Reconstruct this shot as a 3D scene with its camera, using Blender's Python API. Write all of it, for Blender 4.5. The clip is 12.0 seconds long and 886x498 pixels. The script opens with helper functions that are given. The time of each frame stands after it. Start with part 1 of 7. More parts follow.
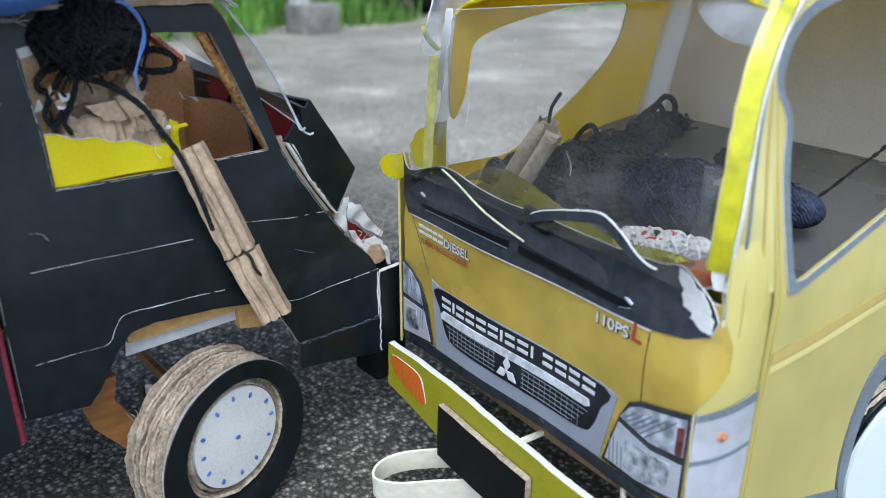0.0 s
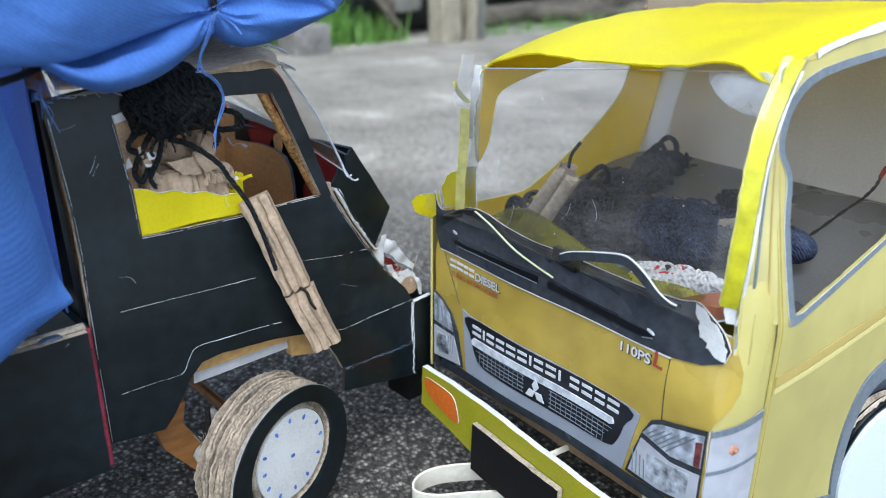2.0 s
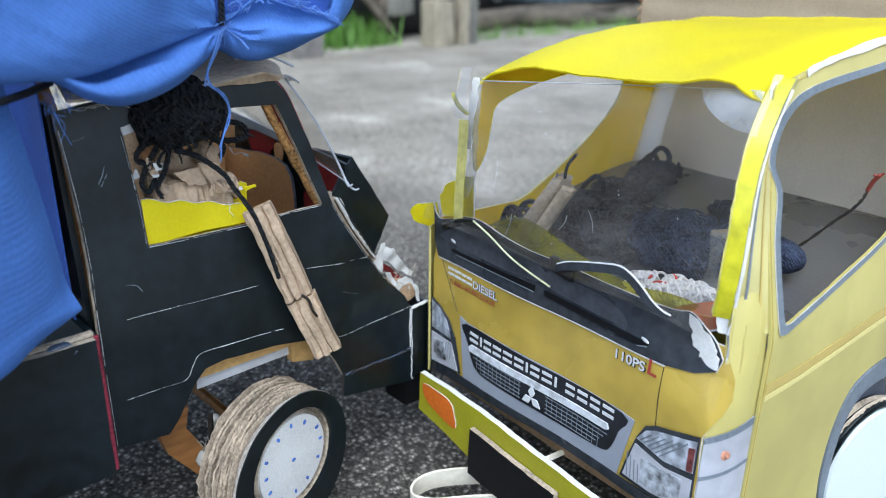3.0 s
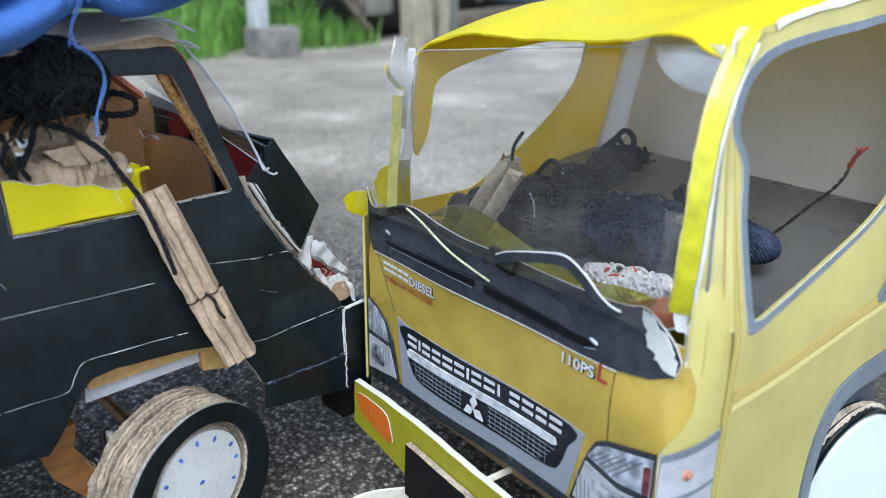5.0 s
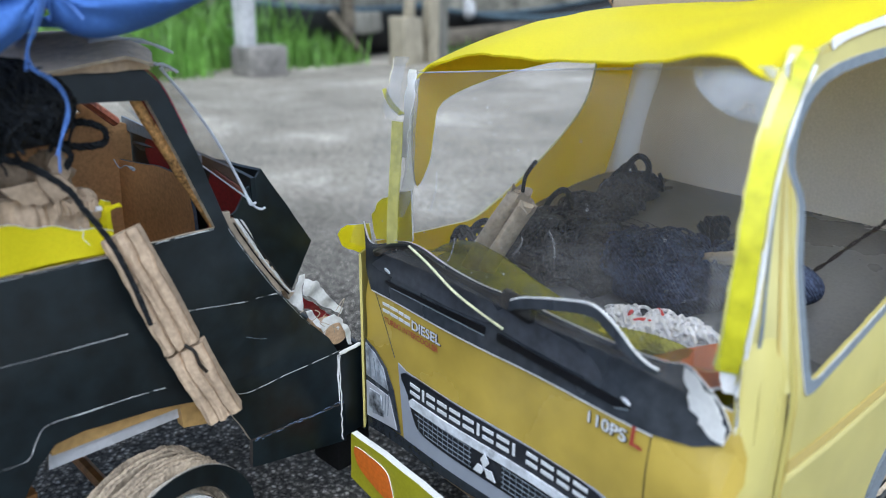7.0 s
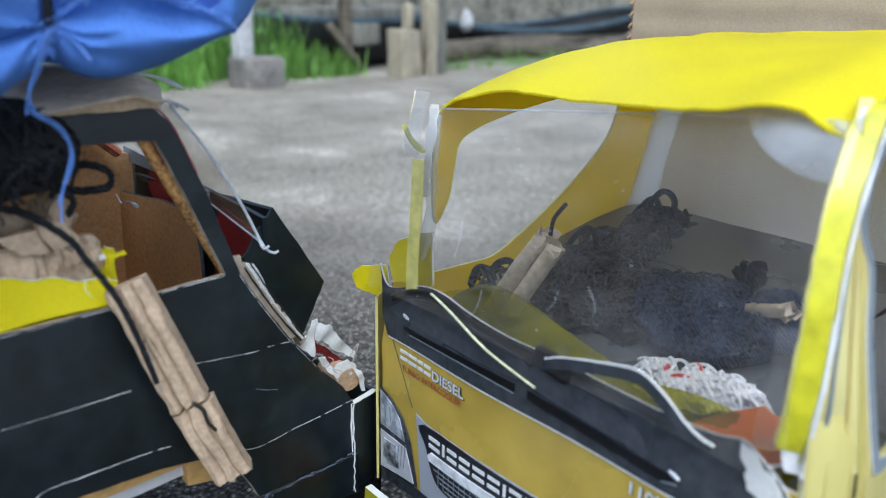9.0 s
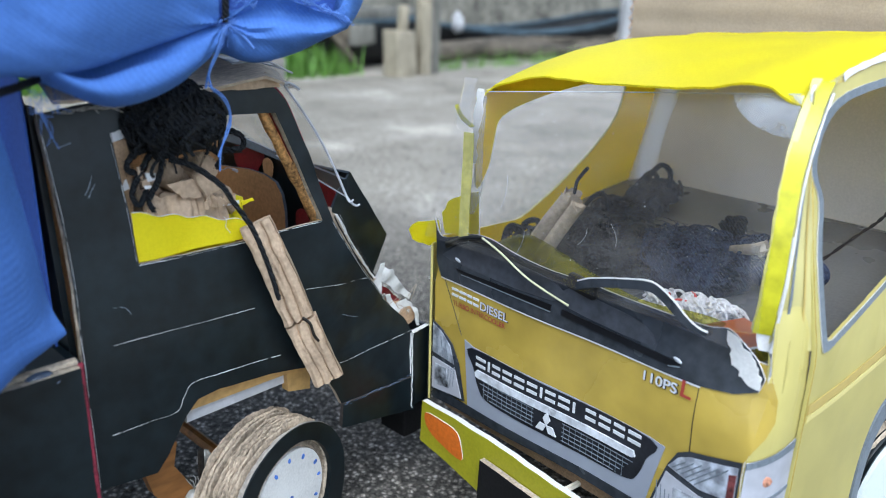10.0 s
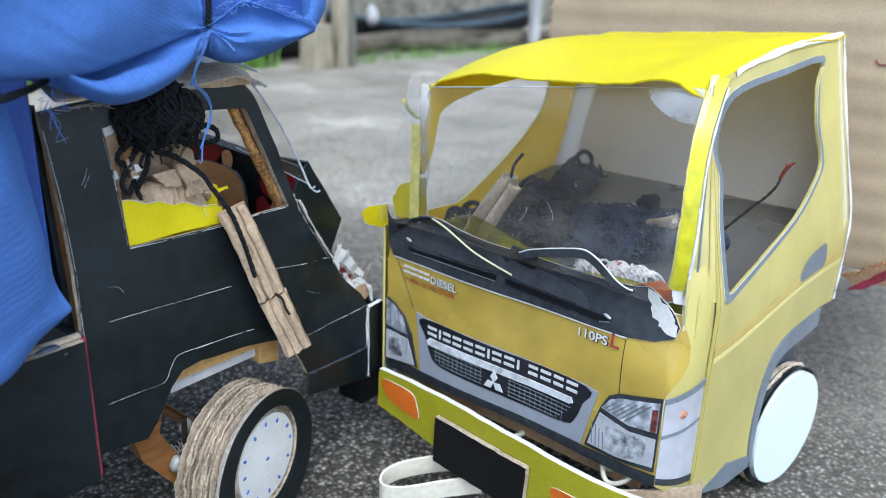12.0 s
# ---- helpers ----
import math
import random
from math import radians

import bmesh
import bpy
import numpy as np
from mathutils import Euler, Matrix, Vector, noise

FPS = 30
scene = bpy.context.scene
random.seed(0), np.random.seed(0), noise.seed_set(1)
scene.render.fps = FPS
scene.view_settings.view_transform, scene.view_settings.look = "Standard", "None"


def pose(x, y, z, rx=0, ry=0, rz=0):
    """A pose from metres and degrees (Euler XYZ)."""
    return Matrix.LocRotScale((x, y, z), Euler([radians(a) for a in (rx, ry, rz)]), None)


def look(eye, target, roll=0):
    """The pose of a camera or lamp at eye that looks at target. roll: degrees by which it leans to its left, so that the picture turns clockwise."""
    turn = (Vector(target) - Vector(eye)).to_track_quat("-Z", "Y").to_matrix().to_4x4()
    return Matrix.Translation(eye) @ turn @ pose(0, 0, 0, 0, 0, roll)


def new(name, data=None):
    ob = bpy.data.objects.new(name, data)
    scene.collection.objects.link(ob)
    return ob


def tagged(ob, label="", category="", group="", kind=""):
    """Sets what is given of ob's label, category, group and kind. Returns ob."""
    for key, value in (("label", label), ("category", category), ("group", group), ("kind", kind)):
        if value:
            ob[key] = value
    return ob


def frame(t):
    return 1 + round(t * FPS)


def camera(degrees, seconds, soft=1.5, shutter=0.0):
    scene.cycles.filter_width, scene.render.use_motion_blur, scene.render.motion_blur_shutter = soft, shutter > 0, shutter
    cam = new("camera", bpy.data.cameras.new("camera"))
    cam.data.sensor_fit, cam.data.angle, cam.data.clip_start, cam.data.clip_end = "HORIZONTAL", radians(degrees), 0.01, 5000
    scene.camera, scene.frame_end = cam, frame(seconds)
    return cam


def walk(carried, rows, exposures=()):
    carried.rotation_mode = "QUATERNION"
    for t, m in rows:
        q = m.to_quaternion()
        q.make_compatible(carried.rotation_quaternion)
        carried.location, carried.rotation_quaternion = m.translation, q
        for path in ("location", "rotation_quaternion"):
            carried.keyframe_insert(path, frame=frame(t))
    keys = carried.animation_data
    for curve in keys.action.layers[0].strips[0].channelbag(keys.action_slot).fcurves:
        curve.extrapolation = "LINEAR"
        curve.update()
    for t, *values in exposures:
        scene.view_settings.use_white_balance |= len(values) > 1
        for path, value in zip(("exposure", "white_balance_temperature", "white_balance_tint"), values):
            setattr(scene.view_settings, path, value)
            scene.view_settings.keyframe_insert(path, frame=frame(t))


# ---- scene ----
cam = camera(59.18, 12.0, 1.0)
PATH = [
    (0, look((0.22238, -0.19878, 0.25054), (-0.15234, 0.07427, 0.06336), 0.26)),
    (0.5, look((0.21987, -0.20766, 0.26434), (-0.15094, 0.07040, 0.07678), 0.60)),
    (1, look((0.22376, -0.21352, 0.26813), (-0.14754, 0.06694, 0.08517), 0.37)),
    (1.5, look((0.23026, -0.22256, 0.27455), (-0.14192, 0.05854, 0.09441), 0.45)),
    (2, look((0.23270, -0.23792, 0.27526), (-0.13704, 0.04625, 0.09486), 0.34)),
    (2.5, look((0.23602, -0.24138, 0.27877), (-0.13257, 0.04490, 0.09938), 0.52)),
    (3, look((0.23511, -0.24522, 0.28114), (-0.13120, 0.04421, 0.10212), 0.85)),
    (3.2, look((0.23758, -0.24641, 0.27991), (-0.12946, 0.04209, 0.10086), 0.67)),
    (4.8, look((0.22499, -0.20358, 0.26199), (-0.13636, 0.09133, 0.08183), 0.83)),
    (5, look((0.21972, -0.19883, 0.25920), (-0.14357, 0.09627, 0.08331), 0.65)),
    (5.5, look((0.21369, -0.18513, 0.24858), (-0.15092, 0.11225, 0.07939), 0.26)),
    (6, look((0.19935, -0.18506, 0.25074), (-0.16378, 0.11549, 0.08398), 0.39)),
    (6.5, look((0.19395, -0.18093, 0.25495), (-0.16928, 0.12074, 0.09048), 0.35)),
    (7, look((0.18904, -0.18283, 0.25702), (-0.17268, 0.12000, 0.09133), 0.53)),
    (8.8, look((0.16546, -0.16396, 0.25388), (-0.19655, 0.14231, 0.09532), 1.01)),
    (9, look((0.16400, -0.17794, 0.26462), (-0.19613, 0.12966, 0.10436), 1.18)),
    (9.5, look((0.18788, -0.21425, 0.26624), (-0.17045, 0.09567, 0.10640), 1.17)),
    (10, look((0.20470, -0.25217, 0.26666), (-0.14910, 0.06330, 0.10756), 1.56)),
    (10.5, look((0.21417, -0.27354, 0.27072), (-0.13096, 0.05131, 0.11147), 1.73)),
    (11, look((0.22356, -0.28187, 0.27904), (-0.10257, 0.06160, 0.11882), 2.08)),
    (11.5, look((0.22719, -0.29088, 0.27583), (-0.09267, 0.05872, 0.11621), 2.02)),
    (12, look((0.22246, -0.29489, 0.27333), (-0.09266, 0.05777, 0.11107), 2.00)),
]
walk(cam, PATH, [(0, 1.02, 5550, 6), (0.5, 1.08, 5550, 6), (3, 1.15, 5550, 6), (5, 1.12, 5550, 6), (6, 1.07, 5550, 6), (8.8, 0.98, 5550, 6), (9.5, 1.08, 5550, 6), (10.5, 1.20, 5550, 6), (12, 1.18, 5550, 6)])
cam.data.dof.use_dof = True
cam.data.dof.focus_distance = 0.36
cam.data.dof.aperture_fstop = 9.0

# ---- sky, sun ----
world = bpy.data.worlds.new("overcast_sky")
scene.world = world
world.use_nodes = True
wn, wl = world.node_tree.nodes, world.node_tree.links
sky = wn.new("ShaderNodeTexSky")
sky.sky_type, sky.sun_disc = "NISHITA", False
sky.sun_elevation, sky.sun_rotation = radians(58), radians(130)
sky.air_density, sky.dust_density, sky.ozone_density = 1.0, 3.0, 1.0
grey = wn.new("ShaderNodeRGBToBW")
soft = wn.new("ShaderNodeMix")
soft.data_type = "RGBA"
soft.inputs[0].default_value = 0.5
wl.new(sky.outputs[0], grey.inputs[0])
wl.new(sky.outputs[0], soft.inputs[6])
wl.new(grey.outputs[0], soft.inputs[7])
wl.new(soft.outputs[2], wn["Background"].inputs[0])
wn["Background"].inputs[1].default_value = 0.15

sun = new("sun", bpy.data.lights.new("sun", "SUN"))
sun.data.energy, sun.data.angle, sun.data.color = 0.9, radians(50), (1.0, 0.97, 0.92)
az, el = radians(130), radians(58)
sun.matrix_world = look((math.sin(az) * math.cos(el) * 5, math.cos(az) * math.cos(el) * 5, math.sin(el) * 5), (0, 0, 0))


# ---- materials ----
def mat(name, colour, rough=0.6, var=0.12, grain=500.0, blot=30.0, bump=0.15, metal=0.0, spec=0.4, dark=None, stretch=(1, 1, 1), depth=0.0004):
    """A principled surface whose colour varies at two scales, with fine relief."""
    m = bpy.data.materials.new(name)
    m.use_nodes = True
    n, l = m.node_tree.nodes, m.node_tree.links
    p = n["Principled BSDF"]
    p.inputs["Roughness"].default_value = rough
    p.inputs["Metallic"].default_value = metal
    p.inputs["Specular IOR Level"].default_value = spec
    tc = n.new("ShaderNodeTexCoord")
    mp = n.new("ShaderNodeMapping")
    mp.inputs["Scale"].default_value = stretch
    l.new(tc.outputs["Object"], mp.inputs[0])
    fine, wide = n.new("ShaderNodeTexNoise"), n.new("ShaderNodeTexNoise")
    fine.inputs["Scale"].default_value, wide.inputs["Scale"].default_value = grain, blot
    fine.inputs["Detail"].default_value, wide.inputs["Detail"].default_value = 4, 5
    l.new(mp.outputs[0], fine.inputs[0])
    l.new(mp.outputs[0], wide.inputs[0])
    add = n.new("ShaderNodeMath")
    add.operation = "ADD"
    l.new(fine.outputs[0], add.inputs[0])
    l.new(wide.outputs[0], add.inputs[1])
    ramp = n.new("ShaderNodeValToRGB")
    lo = dark or tuple(c * (1 - 2 * var) for c in colour)
    hi = tuple(min(1, c * (1 + var)) for c in colour)
    half = n.new("ShaderNodeMath")
    half.operation = "MULTIPLY"
    half.inputs[1].default_value = 0.5
    l.new(add.outputs[0], half.inputs[0])
    l.new(half.outputs[0], ramp.inputs[0])
    ramp.color_ramp.elements[0].position, ramp.color_ramp.elements[1].position = 0.34, 0.62
    ramp.color_ramp.elements[0].color, ramp.color_ramp.elements[1].color = (*lo, 1), (*hi, 1)
    l.new(ramp.outputs[0], p.inputs["Base Color"])
    b = n.new("ShaderNodeBump")
    b.inputs["Strength"].default_value, b.inputs["Distance"].default_value = bump, depth
    l.new(half.outputs[0], b.inputs["Height"])
    l.new(b.outputs[0], p.inputs["Normal"])
    rr = n.new("ShaderNodeMapRange")
    rr.inputs[3].default_value, rr.inputs[4].default_value = max(0.03, rough - 0.12), min(1, rough + 0.1)
    l.new(wide.outputs[0], rr.inputs[0])
    l.new(rr.outputs[0], p.inputs["Roughness"])
    return m


def striped(m, scale, axis="X", strength=0.5, depth=0.0006, mix=0.0, shade=(0, 0, 0), turn=(0, 0, 0), warp=1.0):
    """Adds parallel ribs to a material's relief, and to its colour where mix is above 0."""
    n, l = m.node_tree.nodes, m.node_tree.links
    p = n["Principled BSDF"]
    tc = n.new("ShaderNodeTexCoord")
    mp = n.new("ShaderNodeMapping")
    mp.inputs["Rotation"].default_value = tuple(radians(a) for a in turn)
    l.new(tc.outputs["Object"], mp.inputs[0])
    w = n.new("ShaderNodeTexWave")
    w.bands_direction = axis
    w.inputs["Scale"].default_value, w.inputs["Distortion"].default_value = scale, warp
    w.inputs["Detail"].default_value = 1.5
    l.new(mp.outputs[0], w.inputs[0])
    b = n.new("ShaderNodeBump")
    b.inputs["Strength"].default_value, b.inputs["Distance"].default_value = strength, depth
    old = p.inputs["Normal"].links[0].from_socket
    l.new(w.outputs["Fac"], b.inputs["Height"])
    l.new(old, b.inputs["Normal"])
    l.new(b.outputs[0], p.inputs["Normal"])
    if mix:
        base = p.inputs["Base Color"].links[0].from_socket
        mx = n.new("ShaderNodeMix")
        mx.data_type = "RGBA"
        f = n.new("ShaderNodeMath")
        f.operation = "MULTIPLY"
        f.inputs[1].default_value = mix
        l.new(w.outputs["Fac"], f.inputs[0])
        l.new(f.outputs[0], mx.inputs[0])
        l.new(base, mx.inputs[6])
        mx.inputs[7].default_value = (*shade, 1)
        l.new(mx.outputs[2], p.inputs["Base Color"])
    return m


def thin(m, share, tint):
    """Lets a thin paper glow with the light that falls on its other side."""
    n, l = m.node_tree.nodes, m.node_tree.links
    tr, mx = n.new("ShaderNodeBsdfTranslucent"), n.new("ShaderNodeMixShader")
    tr.inputs[0].default_value = (*tint, 1)
    mx.inputs[0].default_value = share
    l.new(n["Principled BSDF"].outputs[0], mx.inputs[1])
    l.new(tr.outputs[0], mx.inputs[2])
    l.new(mx.outputs[0], n["Material Output"].inputs[0])
    return m


def film(name, tint, gloss=1.0, haze=0.06, haze_colour=(0.8, 0.82, 0.85)):
    """Thin clear plastic: see-through, glossy by Fresnel, with a little dust and scratches, and haze as a pale colour.
    """
    m = bpy.data.materials.new(name)
    m.use_nodes = True
    n, l = m.node_tree.nodes, m.node_tree.links
    n.remove(n["Principled BSDF"])
    out = n["Material Output"]
    clear, shine, dust = n.new("ShaderNodeBsdfTransparent"), n.new("ShaderNodeBsdfGlossy"), n.new("ShaderNodeBsdfDiffuse")
    clear.inputs[0].default_value = (*tint, 1)
    shine.inputs["Roughness"].default_value = 0.06
    dust.inputs[0].default_value = (*haze_colour, 1)
    fr = n.new("ShaderNodeFresnel")
    fr.inputs[0].default_value = 1.45
    fm = n.new("ShaderNodeMath")
    fm.operation = "MULTIPLY"
    fm.inputs[1].default_value = gloss
    l.new(fr.outputs[0], fm.inputs[0])
    tc = n.new("ShaderNodeTexCoord")
    no = n.new("ShaderNodeTexNoise")
    no.inputs["Scale"].default_value, no.inputs["Detail"].default_value = 35, 6
    l.new(tc.outputs["Object"], no.inputs[0])
    sp = n.new("ShaderNodeTexVoronoi")
    sp.inputs["Scale"].default_value = 260
    l.new(tc.outputs["Object"], sp.inputs[0])
    speck = n.new("ShaderNodeMapRange")
    speck.inputs[1].default_value, speck.inputs[2].default_value, speck.inputs[3].default_value, speck.inputs[4].default_value = 0.03, 0.09, 0.3, 0.0
    l.new(sp.outputs["Distance"], speck.inputs[0])
    hz = n.new("ShaderNodeMapRange")
    hz.inputs[1].default_value, hz.inputs[2].default_value, hz.inputs[3].default_value, hz.inputs[4].default_value = 0.35, 0.75, haze * 0.4, haze * 2
    l.new(no.outputs[0], hz.inputs[0])
    hs = n.new("ShaderNodeMath")
    hs.operation = "MAXIMUM"
    l.new(hz.outputs[0], hs.inputs[0])
    l.new(speck.outputs[0], hs.inputs[1])
    a, b = n.new("ShaderNodeMixShader"), n.new("ShaderNodeMixShader")
    l.new(hs.outputs[0], a.inputs[0])
    l.new(clear.outputs[0], a.inputs[1])
    l.new(dust.outputs[0], a.inputs[2])
    l.new(fm.outputs[0], b.inputs[0])
    l.new(a.outputs[0], b.inputs[1])
    l.new(shine.outputs[0], b.inputs[2])
    bp = n.new("ShaderNodeBump")
    bp.inputs["Strength"].default_value, bp.inputs["Distance"].default_value = 0.25, 0.002
    l.new(no.outputs[0], bp.inputs["Height"])
    l.new(bp.outputs[0], shine.inputs["Normal"])
    l.new(b.outputs[0], out.inputs[0])
    return m


YELLOW_ROOF = thin(mat("yellow_glossy_paper", (0.80, 0.71, 0.004), 0.42, 0.05, 900, 18, 0.05, spec=0.28), 0.36, (0.90, 0.79, 0.10))
YELLOW_SIDE = mat("pale_yellow_print", (0.50, 0.440, 0.145), 0.38, 0.08, 40, 12, 0.03, spec=0.5)
YELLOW_IN = thin(mat("deep_yellow_card", (0.90, 0.68, 0.001), 0.5, 0.06, 700, 25, 0.04), 0.62, (0.97, 0.79, 0.01))
PILLAR_YELLOW = mat("pillar_print", (0.53, 0.48, 0.20), 0.42, 0.06, 60, 30, 0.02, spec=0.4)
MUSTARD = mat("mustard_print", (0.43, 0.315, 0.055), 0.28, 0.17, 34, 11, 0.01, spec=0.5)
TAPE = mat("lime_yellow_tape", (0.52, 0.50, 0.012), 0.22, 0.14, 200, 50, 0.2, spec=0.5)
TAPE_PALE = mat("pale_tape", (0.66, 0.62, 0.18), 0.25, 0.14, 300, 80, 0.15, spec=0.5)
LIME = mat("lime_bumper_paint", (0.30, 0.285, 0.010), 0.42, 0.08, 700, 30, 0.05)
WHITE = mat("torn_white_paper", (0.68, 0.68, 0.68), 0.8, 0.08, 900, 60, 0.3)
WHITE_SHINE = mat("white_card_disc", (0.66, 0.72, 0.72), 0.5, 0.02, 900, 20, 0.03)
LINING = thin(mat("thin_white_paper", (0.86, 0.86, 0.86), 0.5, 0.04, 900, 30, 0.05), 0.70, (0.97, 0.97, 0.97))
SCUFF = mat("worn_paper_line", (0.42, 0.43, 0.43), 0.8, 0.3, 1500, 200, 0.3)
OFFWHITE = mat("grey_white_card", (0.62, 0.62, 0.60), 0.75, 0.08, 900, 50, 0.2)
STRAP = mat("cream_plastic", (0.74, 0.70, 0.58), 0.42, 0.08, 300, 40, 0.05)
GREY_CARD = mat("grey_board", (0.66, 0.61, 0.55), 0.6, 0.06, 800, 18, 0.06)
DARK_DECK = mat("dark_grey_board", (0.105, 0.105, 0.108), 0.30, 0.12, 700, 20, 0.1)
BLACK_CARD = mat("black_card", (0.0055, 0.0098, 0.0122), 0.35, 0.35, 160, 26, 0.05, spec=0.38)
BLACK_PRINT = mat("charcoal_print", (0.034, 0.040, 0.049), 0.27, 0.25, 200, 14, 0.02, spec=0.45)
BLACK_DEEP = mat("black_gloss_print", (0.005, 0.0055, 0.007), 0.4, 0.3, 600, 30, 0.04, spec=0.3)
COWL_SHEEN = mat("blue_grey_sheen_print", (0.044, 0.049, 0.060), 0.36, 0.25, 300, 60, 0.02, spec=0.45)
PLATE_BLACK = mat("matt_black_card", (0.006, 0.006, 0.0065), 0.7, 0.3, 700, 40, 0.2, spec=0.18)
SLATE = mat("slate_blue_print", (0.16, 0.19, 0.22), 0.42, 0.15, 600, 40, 0.05)
SLATE_DARK = mat("slate_card", (0.055, 0.065, 0.085), 0.45, 0.3, 600, 60, 0.05)
SILVER = mat("silver_print", (0.30, 0.325, 0.38), 0.36, 0.07, 60, 25, 0.03)
CHROME = mat("chrome_print", (0.66, 0.69, 0.74), 0.32, 0.2, 300, 80, 0.04, metal=0.2)
GRILLE = mat("grille_print", (0.012, 0.014, 0.020), 0.4, 0.3, 600, 60, 0.05)
LENS = striped(mat("lamp_lens_print", (0.38, 0.41, 0.46), 0.35, 0.5, 260, 90, 0.05), 45, "X", 0.15, 0.0003, 0.5, (0.08, 0.09, 0.11), warp=3)
LENS_DARK = mat("lamp_reflector_print", (0.30, 0.32, 0.35), 0.35, 0.75, 300, 130, 0.05)
LAMP_WHITE = mat("side_lamp_print", (0.41, 0.42, 0.46), 0.36, 0.10, 120, 40, 0.04)
ORANGE = mat("orange_print", (0.55, 0.13, 0.012), 0.42, 0.12, 600, 40, 0.05)
ORANGE_SPOT = mat("orange_spot_print", (0.62, 0.30, 0.19), 0.5, 0.4, 700, 200, 0.05)
RED = mat("dark_red_print", (0.19, 0.014, 0.018), 0.45, 0.2, 600, 50, 0.06)
RED_DIM = mat("dull_red_print", (0.16, 0.045, 0.045), 0.4, 0.4, 500, 200, 0.05)
RED_EDGE = mat("crimson_edge", (0.27, 0.03, 0.055), 0.7, 0.3, 700, 60, 0.2)
RED_TEXT = mat("red_ink", (0.30, 0.045, 0.03), 0.5, 0.1, 700, 60, 0.03)
INK_WHITE = mat("white_ink", (0.60, 0.62, 0.64), 0.42, 0.05, 700, 60, 0.03)
INK_BLUE = mat("blue_pen", (0.08, 0.18, 0.55), 0.6, 0.3, 1200, 300, 0.05)
CARD = striped(mat("brown_corrugated_card", (0.46, 0.365, 0.245), 0.85, 0.10, 900, 25, 0.2), 19, "Z", 0.28, 0.0014, 0.18, (0.30, 0.22, 0.135), warp=1.3)
CARD_PLAIN = mat("brown_card", (0.44, 0.30, 0.18), 0.85, 0.2, 900, 45, 0.35)
CARD_EDGE = mat("card_cut_edge", (0.40, 0.335, 0.25), 0.95, 0.30, 700, 120, 0.6, depth=0.0008)


def vary(m, low, high):
    """Lets alike pieces differ a little in tone."""
    n, l = m.node_tree.nodes, m.node_tree.links
    base = n["Principled BSDF"].inputs["Base Color"]
    src = base.links[0].from_socket
    info, span, hsv = n.new("ShaderNodeObjectInfo"), n.new("ShaderNodeMapRange"), n.new("ShaderNodeHueSaturation")
    span.inputs[3].default_value, span.inputs[4].default_value = low, high
    l.new(info.outputs["Random"], span.inputs[0])
    l.new(span.outputs[0], hsv.inputs["Value"])
    l.new(src, hsv.inputs["Color"])
    l.new(hsv.outputs[0], base)
    return m


CARD_LAYER = vary(mat("fluted_card_layer", (0.33, 0.268, 0.195), 0.95, 0.30, 700, 120, 0.6, depth=0.0008), 0.7, 1.2)
CARD_WRAP = mat("grey_paper_wrap", (0.35, 0.32, 0.28), 0.9, 0.2, 500, 60, 0.6, depth=0.0009)
CARD_BROWN = mat("warm_brown_card", (0.47, 0.265, 0.115), 0.6, 0.16, 500, 20, 0.10)
ROOF_CARD = mat("bare_roof_card", (0.64, 0.54, 0.42), 0.85, 0.24, 500, 20, 0.25, stretch=(3, 0.6, 1))
CREASE_TAN = mat("tan_print_line", (0.50, 0.385, 0.115), 0.4, 0.05, 600, 30, 0.03)
CREASE_PALE = mat("pale_print_line", (0.66, 0.58, 0.22), 0.4, 0.04, 600, 30, 0.03)
CARD_TAN = mat("tan_corrugated_card", (0.44, 0.33, 0.225), 0.9, 0.16, 500, 60, 0.5, depth=0.0006)
CARD_GREY = mat("grey_brown_card", (0.40, 0.335, 0.255), 0.85, 0.18, 400, 30, 0.2)
WOOD = mat("orange_stained_wood", (0.27, 0.12, 0.035), 0.5, 0.2, 300, 30, 0.12, stretch=(1, 0.25, 1))
WOOD_PALE = mat("pale_orange_wood", (0.50, 0.31, 0.11), 0.5, 0.15, 300, 30, 0.1)
WOOD_RED = mat("red_brown_stick", (0.40, 0.13, 0.075), 0.6, 0.35, 400, 50, 0.3)
TWIG = mat("scorched_stick", (0.50, 0.28, 0.10), 0.7, 0.55, 600, 60, 0.5)
GLUE = mat("hot_glue", (0.30, 0.295, 0.27), 0.2, 0.1, 300, 80, 0.1, spec=0.6)
FILM_EDGE = mat("white_film_edge", (0.46, 0.48, 0.52), 0.3, 0.1, 300, 80, 0.1, spec=0.5)
GLUE_BLUE = mat("blue_glue", (0.055, 0.075, 0.115), 0.2, 0.15, 300, 80, 0.1, spec=0.6)
PIPE = mat("grey_plastic_sheet", (0.56, 0.56, 0.57), 0.3, 0.06, 300, 40, 0.05)
NAIL = mat("dark_iron", (0.05, 0.045, 0.04), 0.45, 0.3, 500, 100, 0.2, metal=0.7)
YARN = striped(mat("black_wool", (0.0055, 0.0072, 0.0095), 0.7, 0.5, 1500, 80, 0.8, spec=0.3), 260, "DIAGONAL", 0.8, 0.0005, warp=1.5)
KNIT = striped(mat("navy_knit", (0.050, 0.061, 0.100), 0.95, 0.6, 700, 90, 1.0, spec=0.1, depth=0.0008), 300, "DIAGONAL", 0.7, 0.0008, 0.3, (0.010, 0.013, 0.020), warp=6)
KNIT_DARK = mat("charcoal_wool", (0.045, 0.045, 0.048), 0.95, 0.6, 700, 70, 1.0, spec=0.1, depth=0.001)
